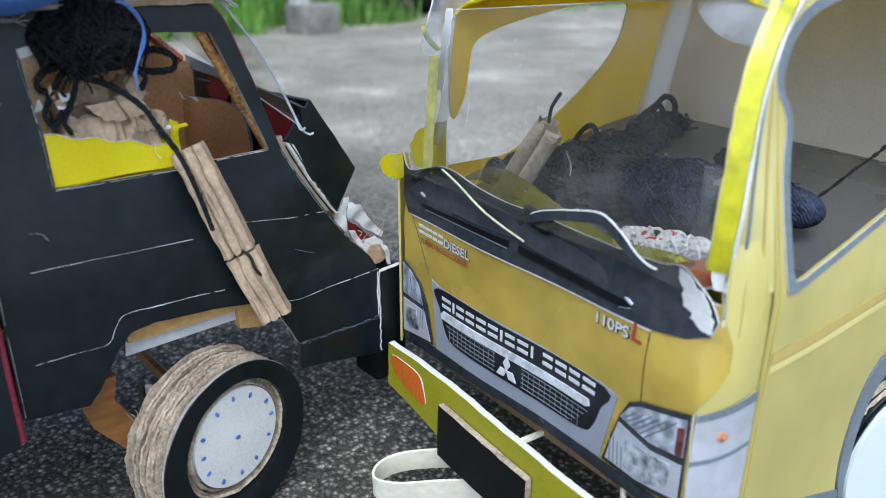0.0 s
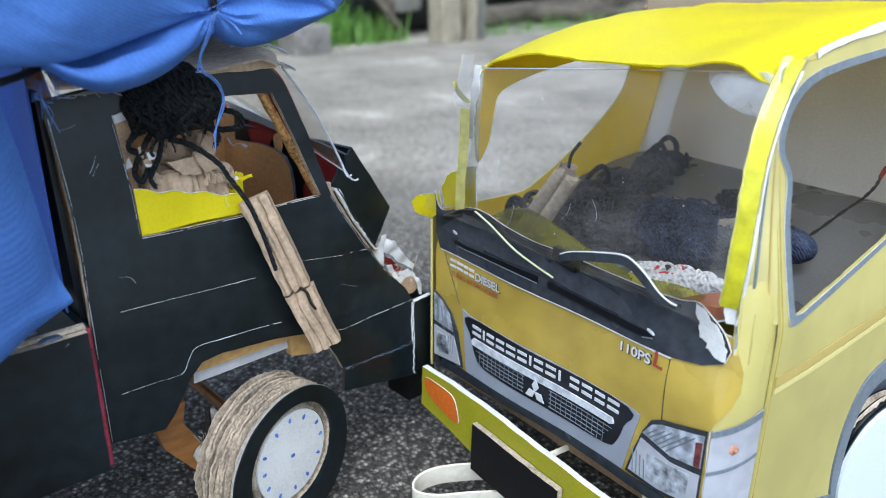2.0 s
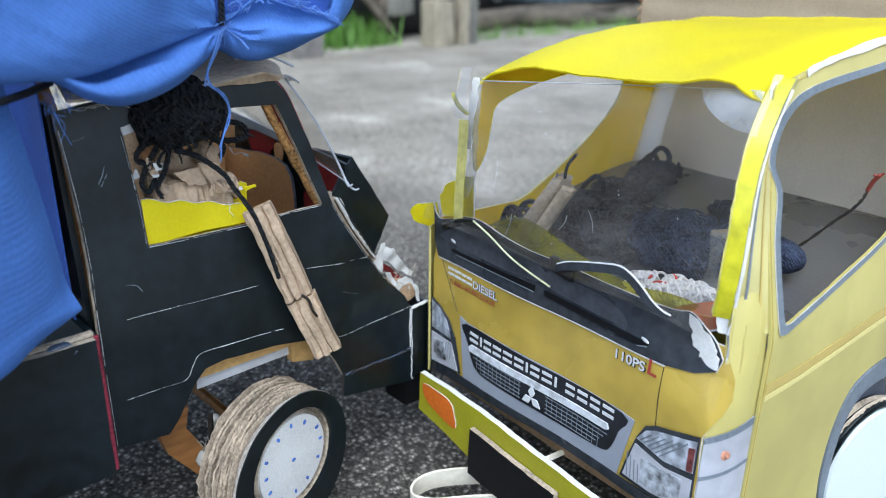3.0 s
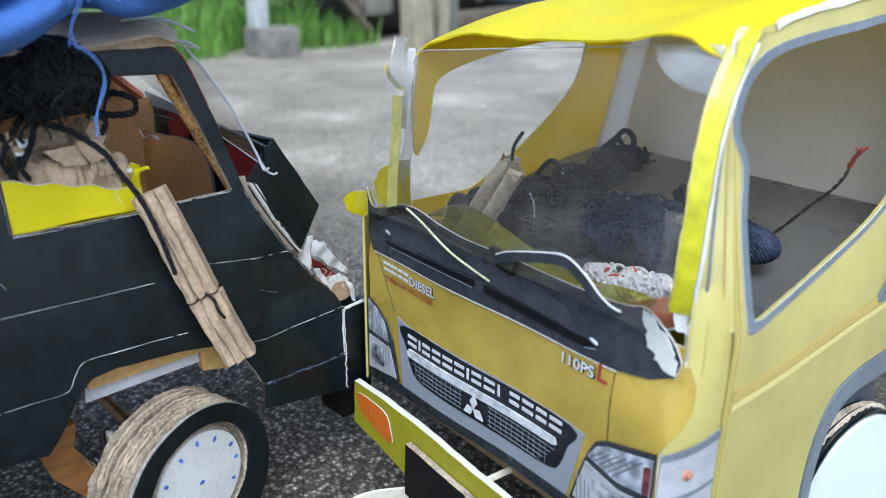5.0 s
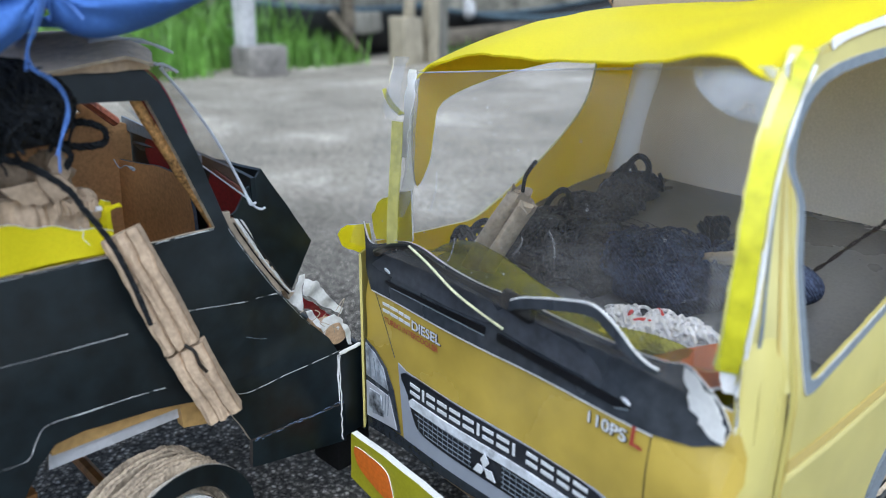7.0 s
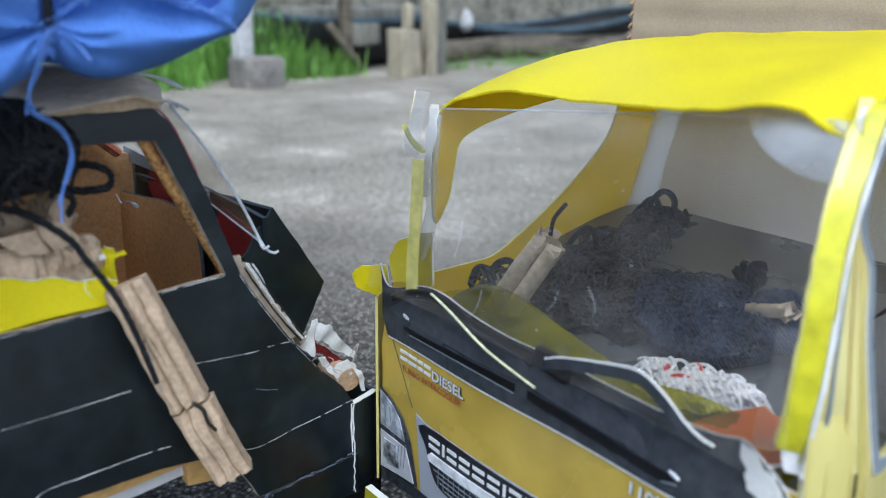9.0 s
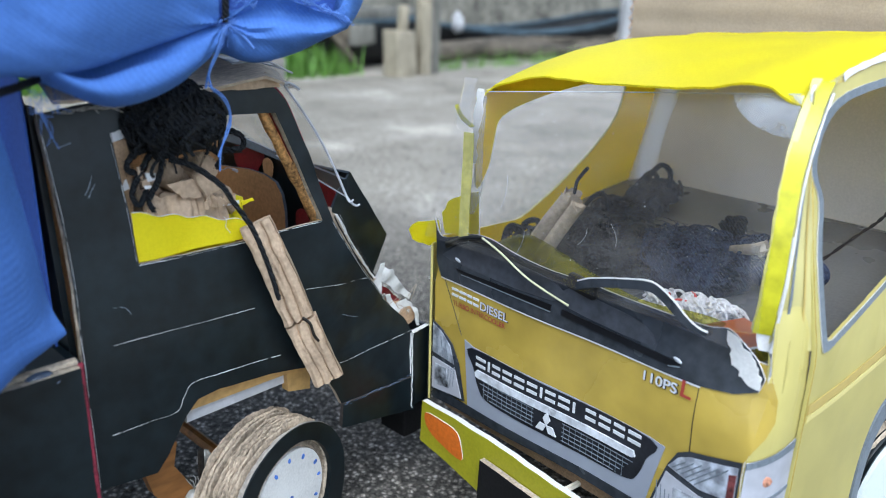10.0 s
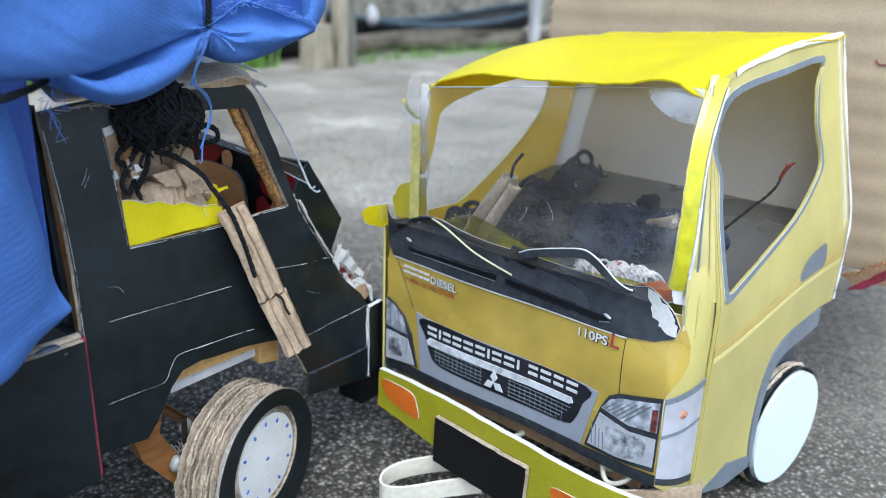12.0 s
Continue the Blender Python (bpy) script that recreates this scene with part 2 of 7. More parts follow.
CROCHET = striped(mat("white_crochet", (0.86, 0.84, 0.84), 0.9, 0.1, 700, 90, 0.6), 190, "DIAGONAL", 0.45, 0.001, 0.2, (0.4, 0.38, 0.38), warp=3)
CROCHET_RED = mat("red_wool", (0.62, 0.07, 0.06), 0.9, 0.2, 900, 90, 0.6)
CLOTH = striped(mat("blue_twill_cloth", (0.080, 0.178, 0.50), 0.85, 0.08, 700, 12, 0.15, spec=0.2), 290, "DIAGONAL", 0.16, 0.0004, 0.13, (0.045, 0.105, 0.34), warp=0.4)
# Same cloth in a darker blue that holds the shade of its folds.
CLOTH_SHADED = mat("blue_cloth_shaded", (0.035, 0.085, 0.34), 0.9, 0.15, 900, 25, 0.3)
THREAD = mat("blue_thread", (0.10, 0.20, 0.52), 0.9, 0.2, 1500, 120, 0.4)
WIRE = mat("dark_wire", (0.045, 0.038, 0.034), 0.5, 0.3, 800, 150, 0.2)
WIRE_TIP = mat("red_wire_tip", (0.20, 0.035, 0.02), 0.6, 0.3, 800, 150, 0.2)
WIRE_PALE = mat("pale_wire", (0.55, 0.56, 0.36), 0.4, 0.15, 800, 150, 0.1)
# Part of this haze paints the milky reflections on the windscreen.
CLEAR = film("clear_film", (0.97, 0.97, 0.97), 0.8, 0.034, (0.86, 0.83, 0.79))
# Pale hazy film that paints the sky's reflection on the windscreen.
SKY_GLEAM = film("sky_reflection_film", (0.93, 0.94, 0.95), 0.7, 0.30, (0.80, 0.85, 0.92))
ROOF_FILM = film("roof_film", (0.94, 0.94, 0.93), 0.22, 0.04)
CLEAR_OLD = film("scratched_film", (0.86, 0.87, 0.86), 0.8, 0.13)
YELLOW_FILM = film("yellow_film", (0.66, 0.64, 0.10), 0.5, 0.16, (0.62, 0.60, 0.03))
GRASS = thin(mat("grass", (0.19, 0.37, 0.07), 0.6, 0.4, 60, 8, 0.1), 0.3, (0.24, 0.45, 0.06))
LEAF_DARK = thin(mat("dark_foliage", (0.06, 0.13, 0.025), 0.7, 0.5, 60, 9, 0.2), 0.25, (0.10, 0.22, 0.03))
CONCRETE = mat("weathered_concrete", (0.21, 0.195, 0.175), 0.9, 0.3, 150, 20, 0.5, depth=0.002)
CONCRETE_PALE = mat("pale_concrete", (0.46, 0.46, 0.46), 0.9, 0.2, 120, 15, 0.5, depth=0.002)
POST_PALE = mat("pale_wood_post", (0.37, 0.325, 0.235), 0.85, 0.2, 100, 20, 0.4, stretch=(1, 1, 0.3), depth=0.002)
POST_GREY = mat("grey_wood_post", (0.17, 0.165, 0.14), 0.9, 0.25, 100, 20, 0.4, stretch=(1, 1, 0.3), depth=0.002)
LOG = mat("old_log", (0.105, 0.088, 0.064), 0.9, 0.45, 60, 14, 0.6, stretch=(1, 0.3, 1), depth=0.004)
HULL = mat("dark_boat_hull", (0.010, 0.011, 0.012), 0.7, 0.4, 60, 10, 0.3)
GUNWALE = mat("blue_grey_gunwale", (0.055, 0.085, 0.105), 0.7, 0.3, 80, 12, 0.3)
WALL = mat("old_grey_wall", (0.20, 0.19, 0.155), 0.95, 0.45, 40, 6, 0.5, depth=0.01)


def ground_material():
    m = mat("worn_asphalt", (0.15, 0.145, 0.14), 0.9, 0.25, 420, 3.0, 0.5, depth=0.0012)
    n, l = m.node_tree.nodes, m.node_tree.links
    p = n["Principled BSDF"]
    p.inputs["Specular IOR Level"].default_value = 0.25
    base = p.inputs["Base Color"].links[0].from_socket
    gt = n.new("ShaderNodeTexCoord")
    cells = n.new("ShaderNodeTexVoronoi")
    cells.inputs["Scale"].default_value = 340
    fine = n.new("ShaderNodeTexVoronoi")
    fine.inputs["Scale"].default_value = 900
    l.new(gt.outputs["Object"], cells.inputs["Vector"])
    l.new(gt.outputs["Object"], fine.inputs["Vector"])
    tone, tone2 = n.new("ShaderNodeSeparateColor"), n.new("ShaderNodeSeparateColor")
    l.new(cells.outputs["Color"], tone.inputs[0])
    l.new(fine.outputs["Color"], tone2.inputs[0])
    gap = n.new("ShaderNodeMapRange")
    gap.inputs[1].default_value, gap.inputs[2].default_value, gap.inputs[3].default_value, gap.inputs[4].default_value = 0.25, 0.62, 1.0, 0.22
    l.new(cells.outputs["Distance"], gap.inputs[0])
    t1 = n.new("ShaderNodeMath")
    t1.operation = "MULTIPLY_ADD"
    l.new(tone2.outputs[0], t1.inputs[0])
    t1.inputs[1].default_value = 0.45
    t2 = n.new("ShaderNodeMath")
    t2.operation = "MULTIPLY"
    t2.inputs[1].default_value = 0.6
    l.new(tone.outputs[0], t2.inputs[0])
    l.new(t2.outputs[0], t1.inputs[2])
    t3 = n.new("ShaderNodeMath")
    t3.operation = "MULTIPLY"
    l.new(t1.outputs[0], t3.inputs[0])
    l.new(gap.outputs[0], t3.inputs[1])
    ramp = n.new("ShaderNodeValToRGB")
    e = ramp.color_ramp.elements
    e[0].position, e[0].color = 0.0, (0.016, 0.015, 0.0125, 1)
    e[1].position, e[1].color = 0.95, (0.60, 0.57, 0.52, 1)
    for pos, c in ((0.15, 0.070), (0.4, 0.165), (0.65, 0.30)):
        k = ramp.color_ramp.elements.new(pos)
        k.color = (c, c * 0.925, c * 0.80, 1)
    l.new(t3.outputs[0], ramp.inputs[0])
    relief = n.new("ShaderNodeBump")
    relief.inputs["Strength"].default_value, relief.inputs["Distance"].default_value = 0.9, 0.0012
    l.new(gap.outputs[0], relief.inputs["Height"])
    l.new(p.inputs["Normal"].links[0].from_socket, relief.inputs["Normal"])
    l.new(relief.outputs[0], p.inputs["Normal"])
    tc = n.new("ShaderNodeTexCoord")
    far, mid = n.new("ShaderNodeTexNoise"), n.new("ShaderNodeTexNoise")
    far.inputs["Scale"].default_value, far.inputs["Detail"].default_value, far.inputs["Roughness"].default_value = 4.5, 10, 0.66
    mid.inputs["Scale"].default_value, mid.inputs["Detail"].default_value, mid.inputs["Roughness"].default_value = 130, 5, 0.7
    l.new(tc.outputs["Object"], far.inputs[0])
    l.new(tc.outputs["Object"], mid.inputs[0])
    patch = n.new("ShaderNodeValToRGB")
    q = patch.color_ramp.elements
    q[0].position, q[0].color = 0.36, (0.218, 0.198, 0.160, 1)
    q[1].position, q[1].color = 0.74, (0.67, 0.62, 0.53, 1)
    k = patch.color_ramp.elements.new(0.55)
    k.color = (0.35, 0.318, 0.262, 1)
    l.new(far.outputs[0], patch.inputs[0])
    grit = n.new("ShaderNodeMapRange")
    grit.inputs[1].default_value, grit.inputs[2].default_value, grit.inputs[3].default_value, grit.inputs[4].default_value = 0.3, 0.7, 0.32, 1.62
    l.new(mid.outputs[0], grit.inputs[0])
    rough = n.new("ShaderNodeVectorMath")
    rough.operation = "SCALE"
    l.new(patch.outputs[0], rough.inputs[0])
    l.new(grit.outputs[0], rough.inputs["Scale"])
    at2 = n.new("ShaderNodeAttribute")
    at2.attribute_name = "nearness"
    mx = n.new("ShaderNodeMix")
    mx.data_type = "RGBA"
    l.new(at2.outputs["Fac"], mx.inputs[0])
    l.new(rough.outputs[0], mx.inputs[6])
    l.new(ramp.outputs[0], mx.inputs[7])
    m2 = n.new("ShaderNodeMix")
    m2.data_type, m2.blend_type = "RGBA", "OVERLAY"
    m2.inputs[0].default_value = 0.35
    l.new(mx.outputs[2], m2.inputs[6])
    l.new(base, m2.inputs[7])
    gain = n.new("ShaderNodeMix")
    gain.data_type = "RGBA"
    gain.inputs[0].default_value = 0.5
    l.new(mx.outputs[2], gain.inputs[6])
    l.new(m2.outputs[2], gain.inputs[7])
    l.new(gain.outputs[2], p.inputs["Base Color"])
    return m


ASPHALT = ground_material()


# ---- mesh helpers ----
def catmull(pts, n=6, closed=False):
    """A smooth line through points of any dimension."""
    pts = [Vector(p) for p in pts]
    k = len(pts)
    out = []
    for i in range(k if closed else k - 1):
        if closed:
            a, b, c, d = pts[i - 1], pts[i], pts[(i + 1) % k], pts[(i + 2) % k]
        else:
            a, b, c, d = pts[max(i - 1, 0)], pts[i], pts[i + 1], pts[min(i + 2, k - 1)]
        for j in range(n):
            t = j / n
            out.append(0.5 * (2 * b + (c - a) * t + (2 * a - 5 * b + 4 * c - d) * t * t + (3 * b - a - 3 * c + d) * t ** 3))
    if not closed:
        out.append(pts[-1])
    return out


def ragged(pts, amp, step, seed=0, closed=True):
    """A cut line split into short steps that wander a little, as scissors leave it."""
    rnd = random.Random(seed)
    out = []
    k = len(pts)
    for i in range(k if closed else k - 1):
        a, b = Vector(pts[i]), Vector(pts[(i + 1) % k])
        m = max(1, int((b - a).length / step))
        for j in range(m):
            p = a.lerp(b, j / m)
            out.append(p if j == 0 else p + Vector([rnd.uniform(-amp, amp) for _ in p]))
    if not closed:
        out.append(Vector(pts[-1]))
    return out


def thing(name, base, label, category, group=""):
    ob = new(name)
    ob.empty_display_size = 0.02
    ob.matrix_basis = Matrix.Translation(base)
    return tagged(ob, label, category, group)


def mesh_object(name, bm, material, smooth=True):
    me = bpy.data.meshes.new(name)
    bm.normal_update()
    bm.to_mesh(me)
    bm.free()
    for m in (material if isinstance(material, (list, tuple)) else [material]):
        me.materials.append(m)
    if smooth:
        me.polygons.foreach_set("use_smooth", [True] * len(me.polygons))
        me.set_sharp_from_angle(angle=radians(40))
    return new(name, me)


def part(name, bm, material, parent, label="", smooth=True):
    ob = mesh_object(name, bm, material, smooth)
    ob.parent = parent
    ob.matrix_parent_inverse = parent.matrix_basis.inverted()
    return tagged(ob, label)


def solid(name, bm, material, label, category, kind="", smooth=True, group=""):
    return tagged(mesh_object(name, bm, material, smooth), label, category, group, kind)


def thicken(bm, thick, rim=1, back=0):
    """Gives a sheet its thickness, away from its normals; the cut edges take slot rim, the back slot back."""
    bm.normal_update()
    faces, verts = list(bm.faces), list(bm.verts)
    edges = [(e.verts[0], e.verts[1], e.link_faces[0]) for e in bm.edges if len(e.link_faces) == 1]
    twin = {v: bm.verts.new(v.co - v.normal * thick) for v in verts}
    for f in faces:
        g = bm.faces.new([twin[v] for v in reversed(f.verts)])
        g.material_index = back
    for a, b, f in edges:
        loop = [v for v in f.verts]
        i = loop.index(a)
        if loop[(i + 1) % len(loop)] != b:
            a, b = b, a
        g = bm.faces.new((b, a, twin[a], twin[b]))
        g.material_index = rim
    return bm


def sheet(outline, place, thick=0.001, holes=(), cell=0.012, back=0, flip=False):
    """A cut sheet: a flat outline with holes, divided by a grid and laid into space by place(x, y)."""
    bm = bmesh.new()
    for ring in (outline, *holes):
        vs = [bm.verts.new((p[0], p[1], 0)) for p in ring]
        for i, v in enumerate(vs):
            bm.edges.new((v, vs[(i + 1) % len(vs)]))
    bmesh.ops.triangle_fill(bm, edges=bm.edges[:], use_beauty=True, normal=(0, 0, 1))
    if cell:
        xs, ys = [p[0] for p in outline], [p[1] for p in outline]
        for axis, lo, hi in ((0, min(xs), max(xs)), (1, min(ys), max(ys))):
            for k in range(1, int((hi - lo) / cell) + 1):
                co, no = [0, 0, 0], [0, 0, 0]
                co[axis], no[axis] = lo + k * cell, 1
                bmesh.ops.bisect_plane(bm, geom=bm.verts[:] + bm.edges[:] + bm.faces[:], dist=1e-7, plane_co=co, plane_no=no)
    for v in bm.verts:
        v.co = Vector(place(v.co.x, v.co.y))
    if flip:
        bmesh.ops.reverse_faces(bm, faces=bm.faces[:])
    return thicken(bm, thick, 1, back) if thick else bm


def surface(nu, nv, place, thick=0.0, back=0, flip=False):
    """A curved sheet from place(s, t), s and t from 0 to 1."""
    bm = bmesh.new()
    rows = [[bm.verts.new(place(i / nu, j / nv)) for j in range(nv + 1)] for i in range(nu + 1)]
    for i in range(nu):
        for j in range(nv):
            q = (rows[i][j], rows[i + 1][j], rows[i + 1][j + 1], rows[i][j + 1])
            bm.faces.new(reversed(q) if flip else q)
    return thicken(bm, thick, 1, back) if thick else bm


def tube(bm, pts, radius, sides=8, slot=0, cap=True, flat=1.0, taper=1.0):
    """Adds a round rod along a line of points."""
    pts = [Vector(p) for p in pts]
    rings = []
    up = Vector((0.13, 0.21, 1)).normalized()
    for i, p in enumerate(pts):
        d = (pts[min(i + 1, len(pts) - 1)] - pts[max(i - 1, 0)]).normalized()
        side = d.cross(up)
        side = side.normalized() if side.length > 1e-4 else Vector((1, 0, 0))
        up = side.cross(d).normalized()
        r = radius * (1 + (taper - 1) * i / max(1, len(pts) - 1))
        rings.append([bm.verts.new(p + r * (math.cos(6.28319 * k / sides) * side + flat * math.sin(6.28319 * k / sides) * up)) for k in range(sides)])
    for a, b in zip(rings, rings[1:]):
        for k in range(sides):
            bm.faces.new((a[k], a[(k + 1) % sides], b[(k + 1) % sides], b[k])).material_index = slot
    if cap:
        bm.faces.new(list(reversed(rings[0]))).material_index = slot
        bm.faces.new(rings[-1]).material_index = slot
    return bm


def block(bm, m, size, slot=0, bevel=0.0):
    """Adds a box of that size at the pose m, its edges slightly rounded."""
    made = bmesh.ops.create_cube(bm, size=1, matrix=m @ Matrix.Diagonal((*size, 1)))
    faces = {f for v in made["verts"] for f in v.link_faces}
    for f in faces:
        f.material_index = slot
    if bevel:
        es = {e for f in faces for e in f.edges}
        bmesh.ops.bevel(bm, geom=list(es), offset=bevel, segments=2, affect="EDGES", profile=0.6)
    return bm


def lathe(bm, profile, m, seg=48, slot=0, wobble=0.0, seed=0, fray=0.0, sway=0.0):
    """Adds a turned shape: profile rows of (radius, along the axis), the axis being x of m."""
    rings = []
    for r, a in profile:
        ring = []
        for k in range(seg):
            t = 6.28319 * k / seg
            rr = r * (1 + wobble * noise.noise(Vector((math.cos(t) * 2.5, math.sin(t) * 2.5, seed + a * 90))) + fray * noise.noise(Vector((math.cos(t) * 14, math.sin(t) * 14, seed + a * 400)))) if r > 1e-6 else 0
            aa = a + sway * noise.noise(Vector((math.cos(t) * 8, math.sin(t) * 8, seed * 3.1 + a * 60)))
            ring.append(bm.verts.new(m @ Vector((aa, rr * math.cos(t), rr * math.sin(t)))))
        rings.append(ring)
    for a, b in zip(rings, rings[1:]):
        for k in range(seg):
            try:
                bm.faces.new((a[k], b[k], b[(k + 1) % seg], a[(k + 1) % seg])).material_index = slot
            except ValueError:
                pass
    return bm


def lump(bm, centre, size, turn=(0, 0, 0), slot=0, rough=0.15, freq=40.0, sub=3, seed=0.0):
    """Adds a soft uneven body."""
    m = pose(*centre, *turn)
    made = bmesh.ops.create_icosphere(bm, subdivisions=sub, radius=1)
    for v in made["verts"]:
        d = v.co.copy()
        q = Vector((d.x * size[0], d.y * size[1], d.z * size[2]))
        q *= 1 + rough * noise.noise(q * freq + Vector((seed, seed, 0))) + 0.4 * rough * noise.noise(q * freq * 4)
        v.co = m @ q
        for f in v.link_faces:
            f.material_index = slot
    return bm


def lettering(name, body, height, place, material, parent, width=None, raise_by=0.0003):
    """Flat printed words; place(x, z, proud) lays them on the panel."""
    cu = bpy.data.curves.new(name, "FONT")
    cu.body, cu.size, cu.align_x, cu.offset = body, 1.0, "LEFT", 0.018
    tmp = bpy.data.objects.new(name, cu)
    scene.collection.objects.link(tmp)
    me = bpy.data.meshes.new_from_object(tmp.evaluated_get(bpy.context.evaluated_depsgraph_get()))
    bpy.data.objects.remove(tmp)
    bm = bmesh.new()
    bm.from_mesh(me)
    bpy.data.meshes.remove(me)
    xs, ys = [v.co.x for v in bm.verts], [v.co.y for v in bm.verts]
    w, h0, h1 = max(xs) - min(xs), min(ys), max(ys)
    sx = (width / w) if width else height / (h1 - h0)
    for v in bm.verts:
        v.co = Vector(place((v.co.x - min(xs)) * sx, (v.co.y - h0) / (h1 - h0) * height, raise_by))
    return part(name, bm, material, parent, smooth=False)


# ---- ground: one sheet to the horizon, fine stones near the toys ----
def axis_lines(lo, hi, fine, mid, reach):
    core = list(np.arange(lo, hi, fine))
    outs = []
    for sign, start in ((-1, lo), (1, hi)):
        step, at, line = fine, start, []
        while abs(at - start) < 70:
            at += sign * step
            line.append(at)
            if step < mid or abs(at - start) > reach:
                step *= 1.07 if step < mid else 1.16
        outs.append(line)
    return np.array(sorted(outs[0] + core + outs[1]))


def build_ground():
    xs, ys = axis_lines(-0.34, 0.06, 0.0015, 0.0055, 0.5), axis_lines(-0.24, 0.12, 0.0015, 0.0055, 0.5)
    gx, gy = np.meshgrid(xs, ys, indexing="ij")
    rng = np.random.RandomState(4)
    cell = 0.0036
    n = 512
    jx, jy, val, big = rng.rand(n, n), rng.rand(n, n), rng.rand(n, n), rng.rand(n, n)
    cx, cy = np.floor(gx / cell).astype(int), np.floor(gy / cell).astype(int)
    best, tone, size = np.full(gx.shape, 9.0), np.zeros(gx.shape), np.zeros(gx.shape)
    for dx in (-1, 0, 1):
        for dy in (-1, 0, 1):
            ix, iy = (cx + dx) % n, (cy + dy) % n
            px = (cx + dx + 0.15 + 0.7 * jx[ix, iy]) * cell
            py = (cy + dy + 0.15 + 0.7 * jy[ix, iy]) * cell
            d = np.hypot(gx - px, gy - py) / (cell * (0.45 + 0.35 * big[ix, iy]))
            near = d < best
            best = np.where(near, d, best)
            tone = np.where(near, val[ix, iy], tone)
            size = np.where(near, big[ix, iy], size)
    dome = np.clip(1 - best ** 2, 0, 1)
    away = np.hypot(np.maximum(np.abs(gx + 0.14) - 0.2, 0), np.maximum(np.abs(gy + 0.06) - 0.18, 0))
    fade = np.clip(1 - away / 0.45, 0, 1)
    z = (np.sqrt(dome) * (0.0003 + 0.0008 * size) - 0.0009) * fade
    wide = np.clip(1 - away / 0.42, 0, 1)
    nx, ny = len(xs), len(ys)
    me = bpy.data.meshes.new("ground")
    me.vertices.add(nx * ny)
    me.vertices.foreach_set("co", np.stack([gx, gy, z], -1).astype(np.float32).ravel())
    i = np.arange(nx * ny).reshape(nx, ny)
    quads = np.stack([i[:-1, :-1], i[1:, :-1], i[1:, 1:], i[:-1, 1:]], -1).reshape(-1, 4)
    me.loops.add(quads.size)
    me.loops.foreach_set("vertex_index", quads.ravel().astype(np.int32))
    me.polygons.add(len(quads))
    me.polygons.foreach_set("loop_start", np.arange(0, quads.size, 4, dtype=np.int32))
    me.polygons.foreach_set("use_smooth", np.ones(len(quads), dtype=bool))
    me.update(calc_edges=True)
    for label, arr in (("nearness", wide),):
        a = me.attributes.new(label, "FLOAT", "POINT")
        a.data.foreach_set("value", arr.astype(np.float32).ravel())
    me.materials.append(ASPHALT)
    return tagged(new("ground", me), "worn grey asphalt with exposed stones and pale worn patches", "ground", kind="structure")


build_ground()


# ---- yellow truck ----
truck = thing("yellow_toy_truck", (0.0, 0.1, 0.0), "handmade cardboard toy truck with printed yellow paper cab, front crumpled", "toy truck")


def smooth01(a, b, v):
    t = min(1, max(0, (v - a) / (b - a)))
    return t * t * (3 - 2 * t)


def front(x, z, proud=0.0):
    """A place on the cab's front panel."""
    y = smooth01(0.05, 0.095, x) * (-0.0035 + 0.0075 * smooth01(0.108, 0.136, z)) + 0.0006 * math.sin(x * 70) + 0.003 * smooth01(0.125, 0.15, z) + 0.0085 * smooth01(0.0945, 0.1015, x)
    return (x, y - proud, z)


front_shape = ragged([(-0.0835, 0.052), (-0.05, 0.0535), (-0.02, 0.0555), (0.02, 0.0565), (0.058, 0.0555), (0.0955, 0.0585), (0.0948, 0.1035), (0.0962, 0.1075), (0.0985, 0.1130), (0.0995, 0.1190), (0.0985, 0.1270), (0.0940, 0.1400),
                      (0.078, 0.1405), (0.0, 0.1405), (-0.079, 0.1405), (-0.0835, 0.12)], 0.00025, 0.006, 1)
panel = part("front_panel", sheet(front_shape, front, 0.0012, cell=0.01), [MUSTARD, WHITE], truck, "mustard yellow printed front panel with white cut edges")


def patch(name, shape, material, parent, proud=0.0006, label="", cell=0.012, thick=0.0004):
    return part(name, sheet(shape, lambda x, z: front(x, z, proud), thick, cell=cell), [material, material], parent, label)


# black cowl under the windscreen, its upper edge torn and wavy
cowl_top = catmull([(-0.0875, 0.1535), (-0.084, 0.1465), (-0.0775, 0.1455), (-0.06, 0.1515), (-0.046, 0.1525), (-0.03, 0.1500), (-0.01, 0.1482), (0.01, 0.1483),
                    (0.03, 0.1476), (0.05, 0.1478), (0.07, 0.1480), (0.0775, 0.1492), (0.084, 0.1452), (0.0900, 0.1405), (0.0940, 0.135)], 4)
cowl_shape = [(p[0], p[1]) for p in cowl_top] + [(0.0930, 0.1300), (0.085, 0.1266), (0.072, 0.1248), (0.0, 0.1242), (-0.0785, 0.1246), (-0.083, 0.133)]
cowl = part("cowl_panel", sheet(cowl_shape, lambda x, z: front(x, z, 0.0009), 0.0010, cell=0.008), [BLACK_PRINT, WHITE], truck, "charcoal printed cowl panel with a torn white upper edge")
part("white_stripe", sheet([(-0.0785, 0.1238), (0.0, 0.1234), (0.072, 0.1240), (0.072, 0.1248), (0.0, 0.1242), (-0.0785, 0.1246)], lambda x, z: front(x, z, 0.0007), 0.0003), [WHITE, WHITE], truck)
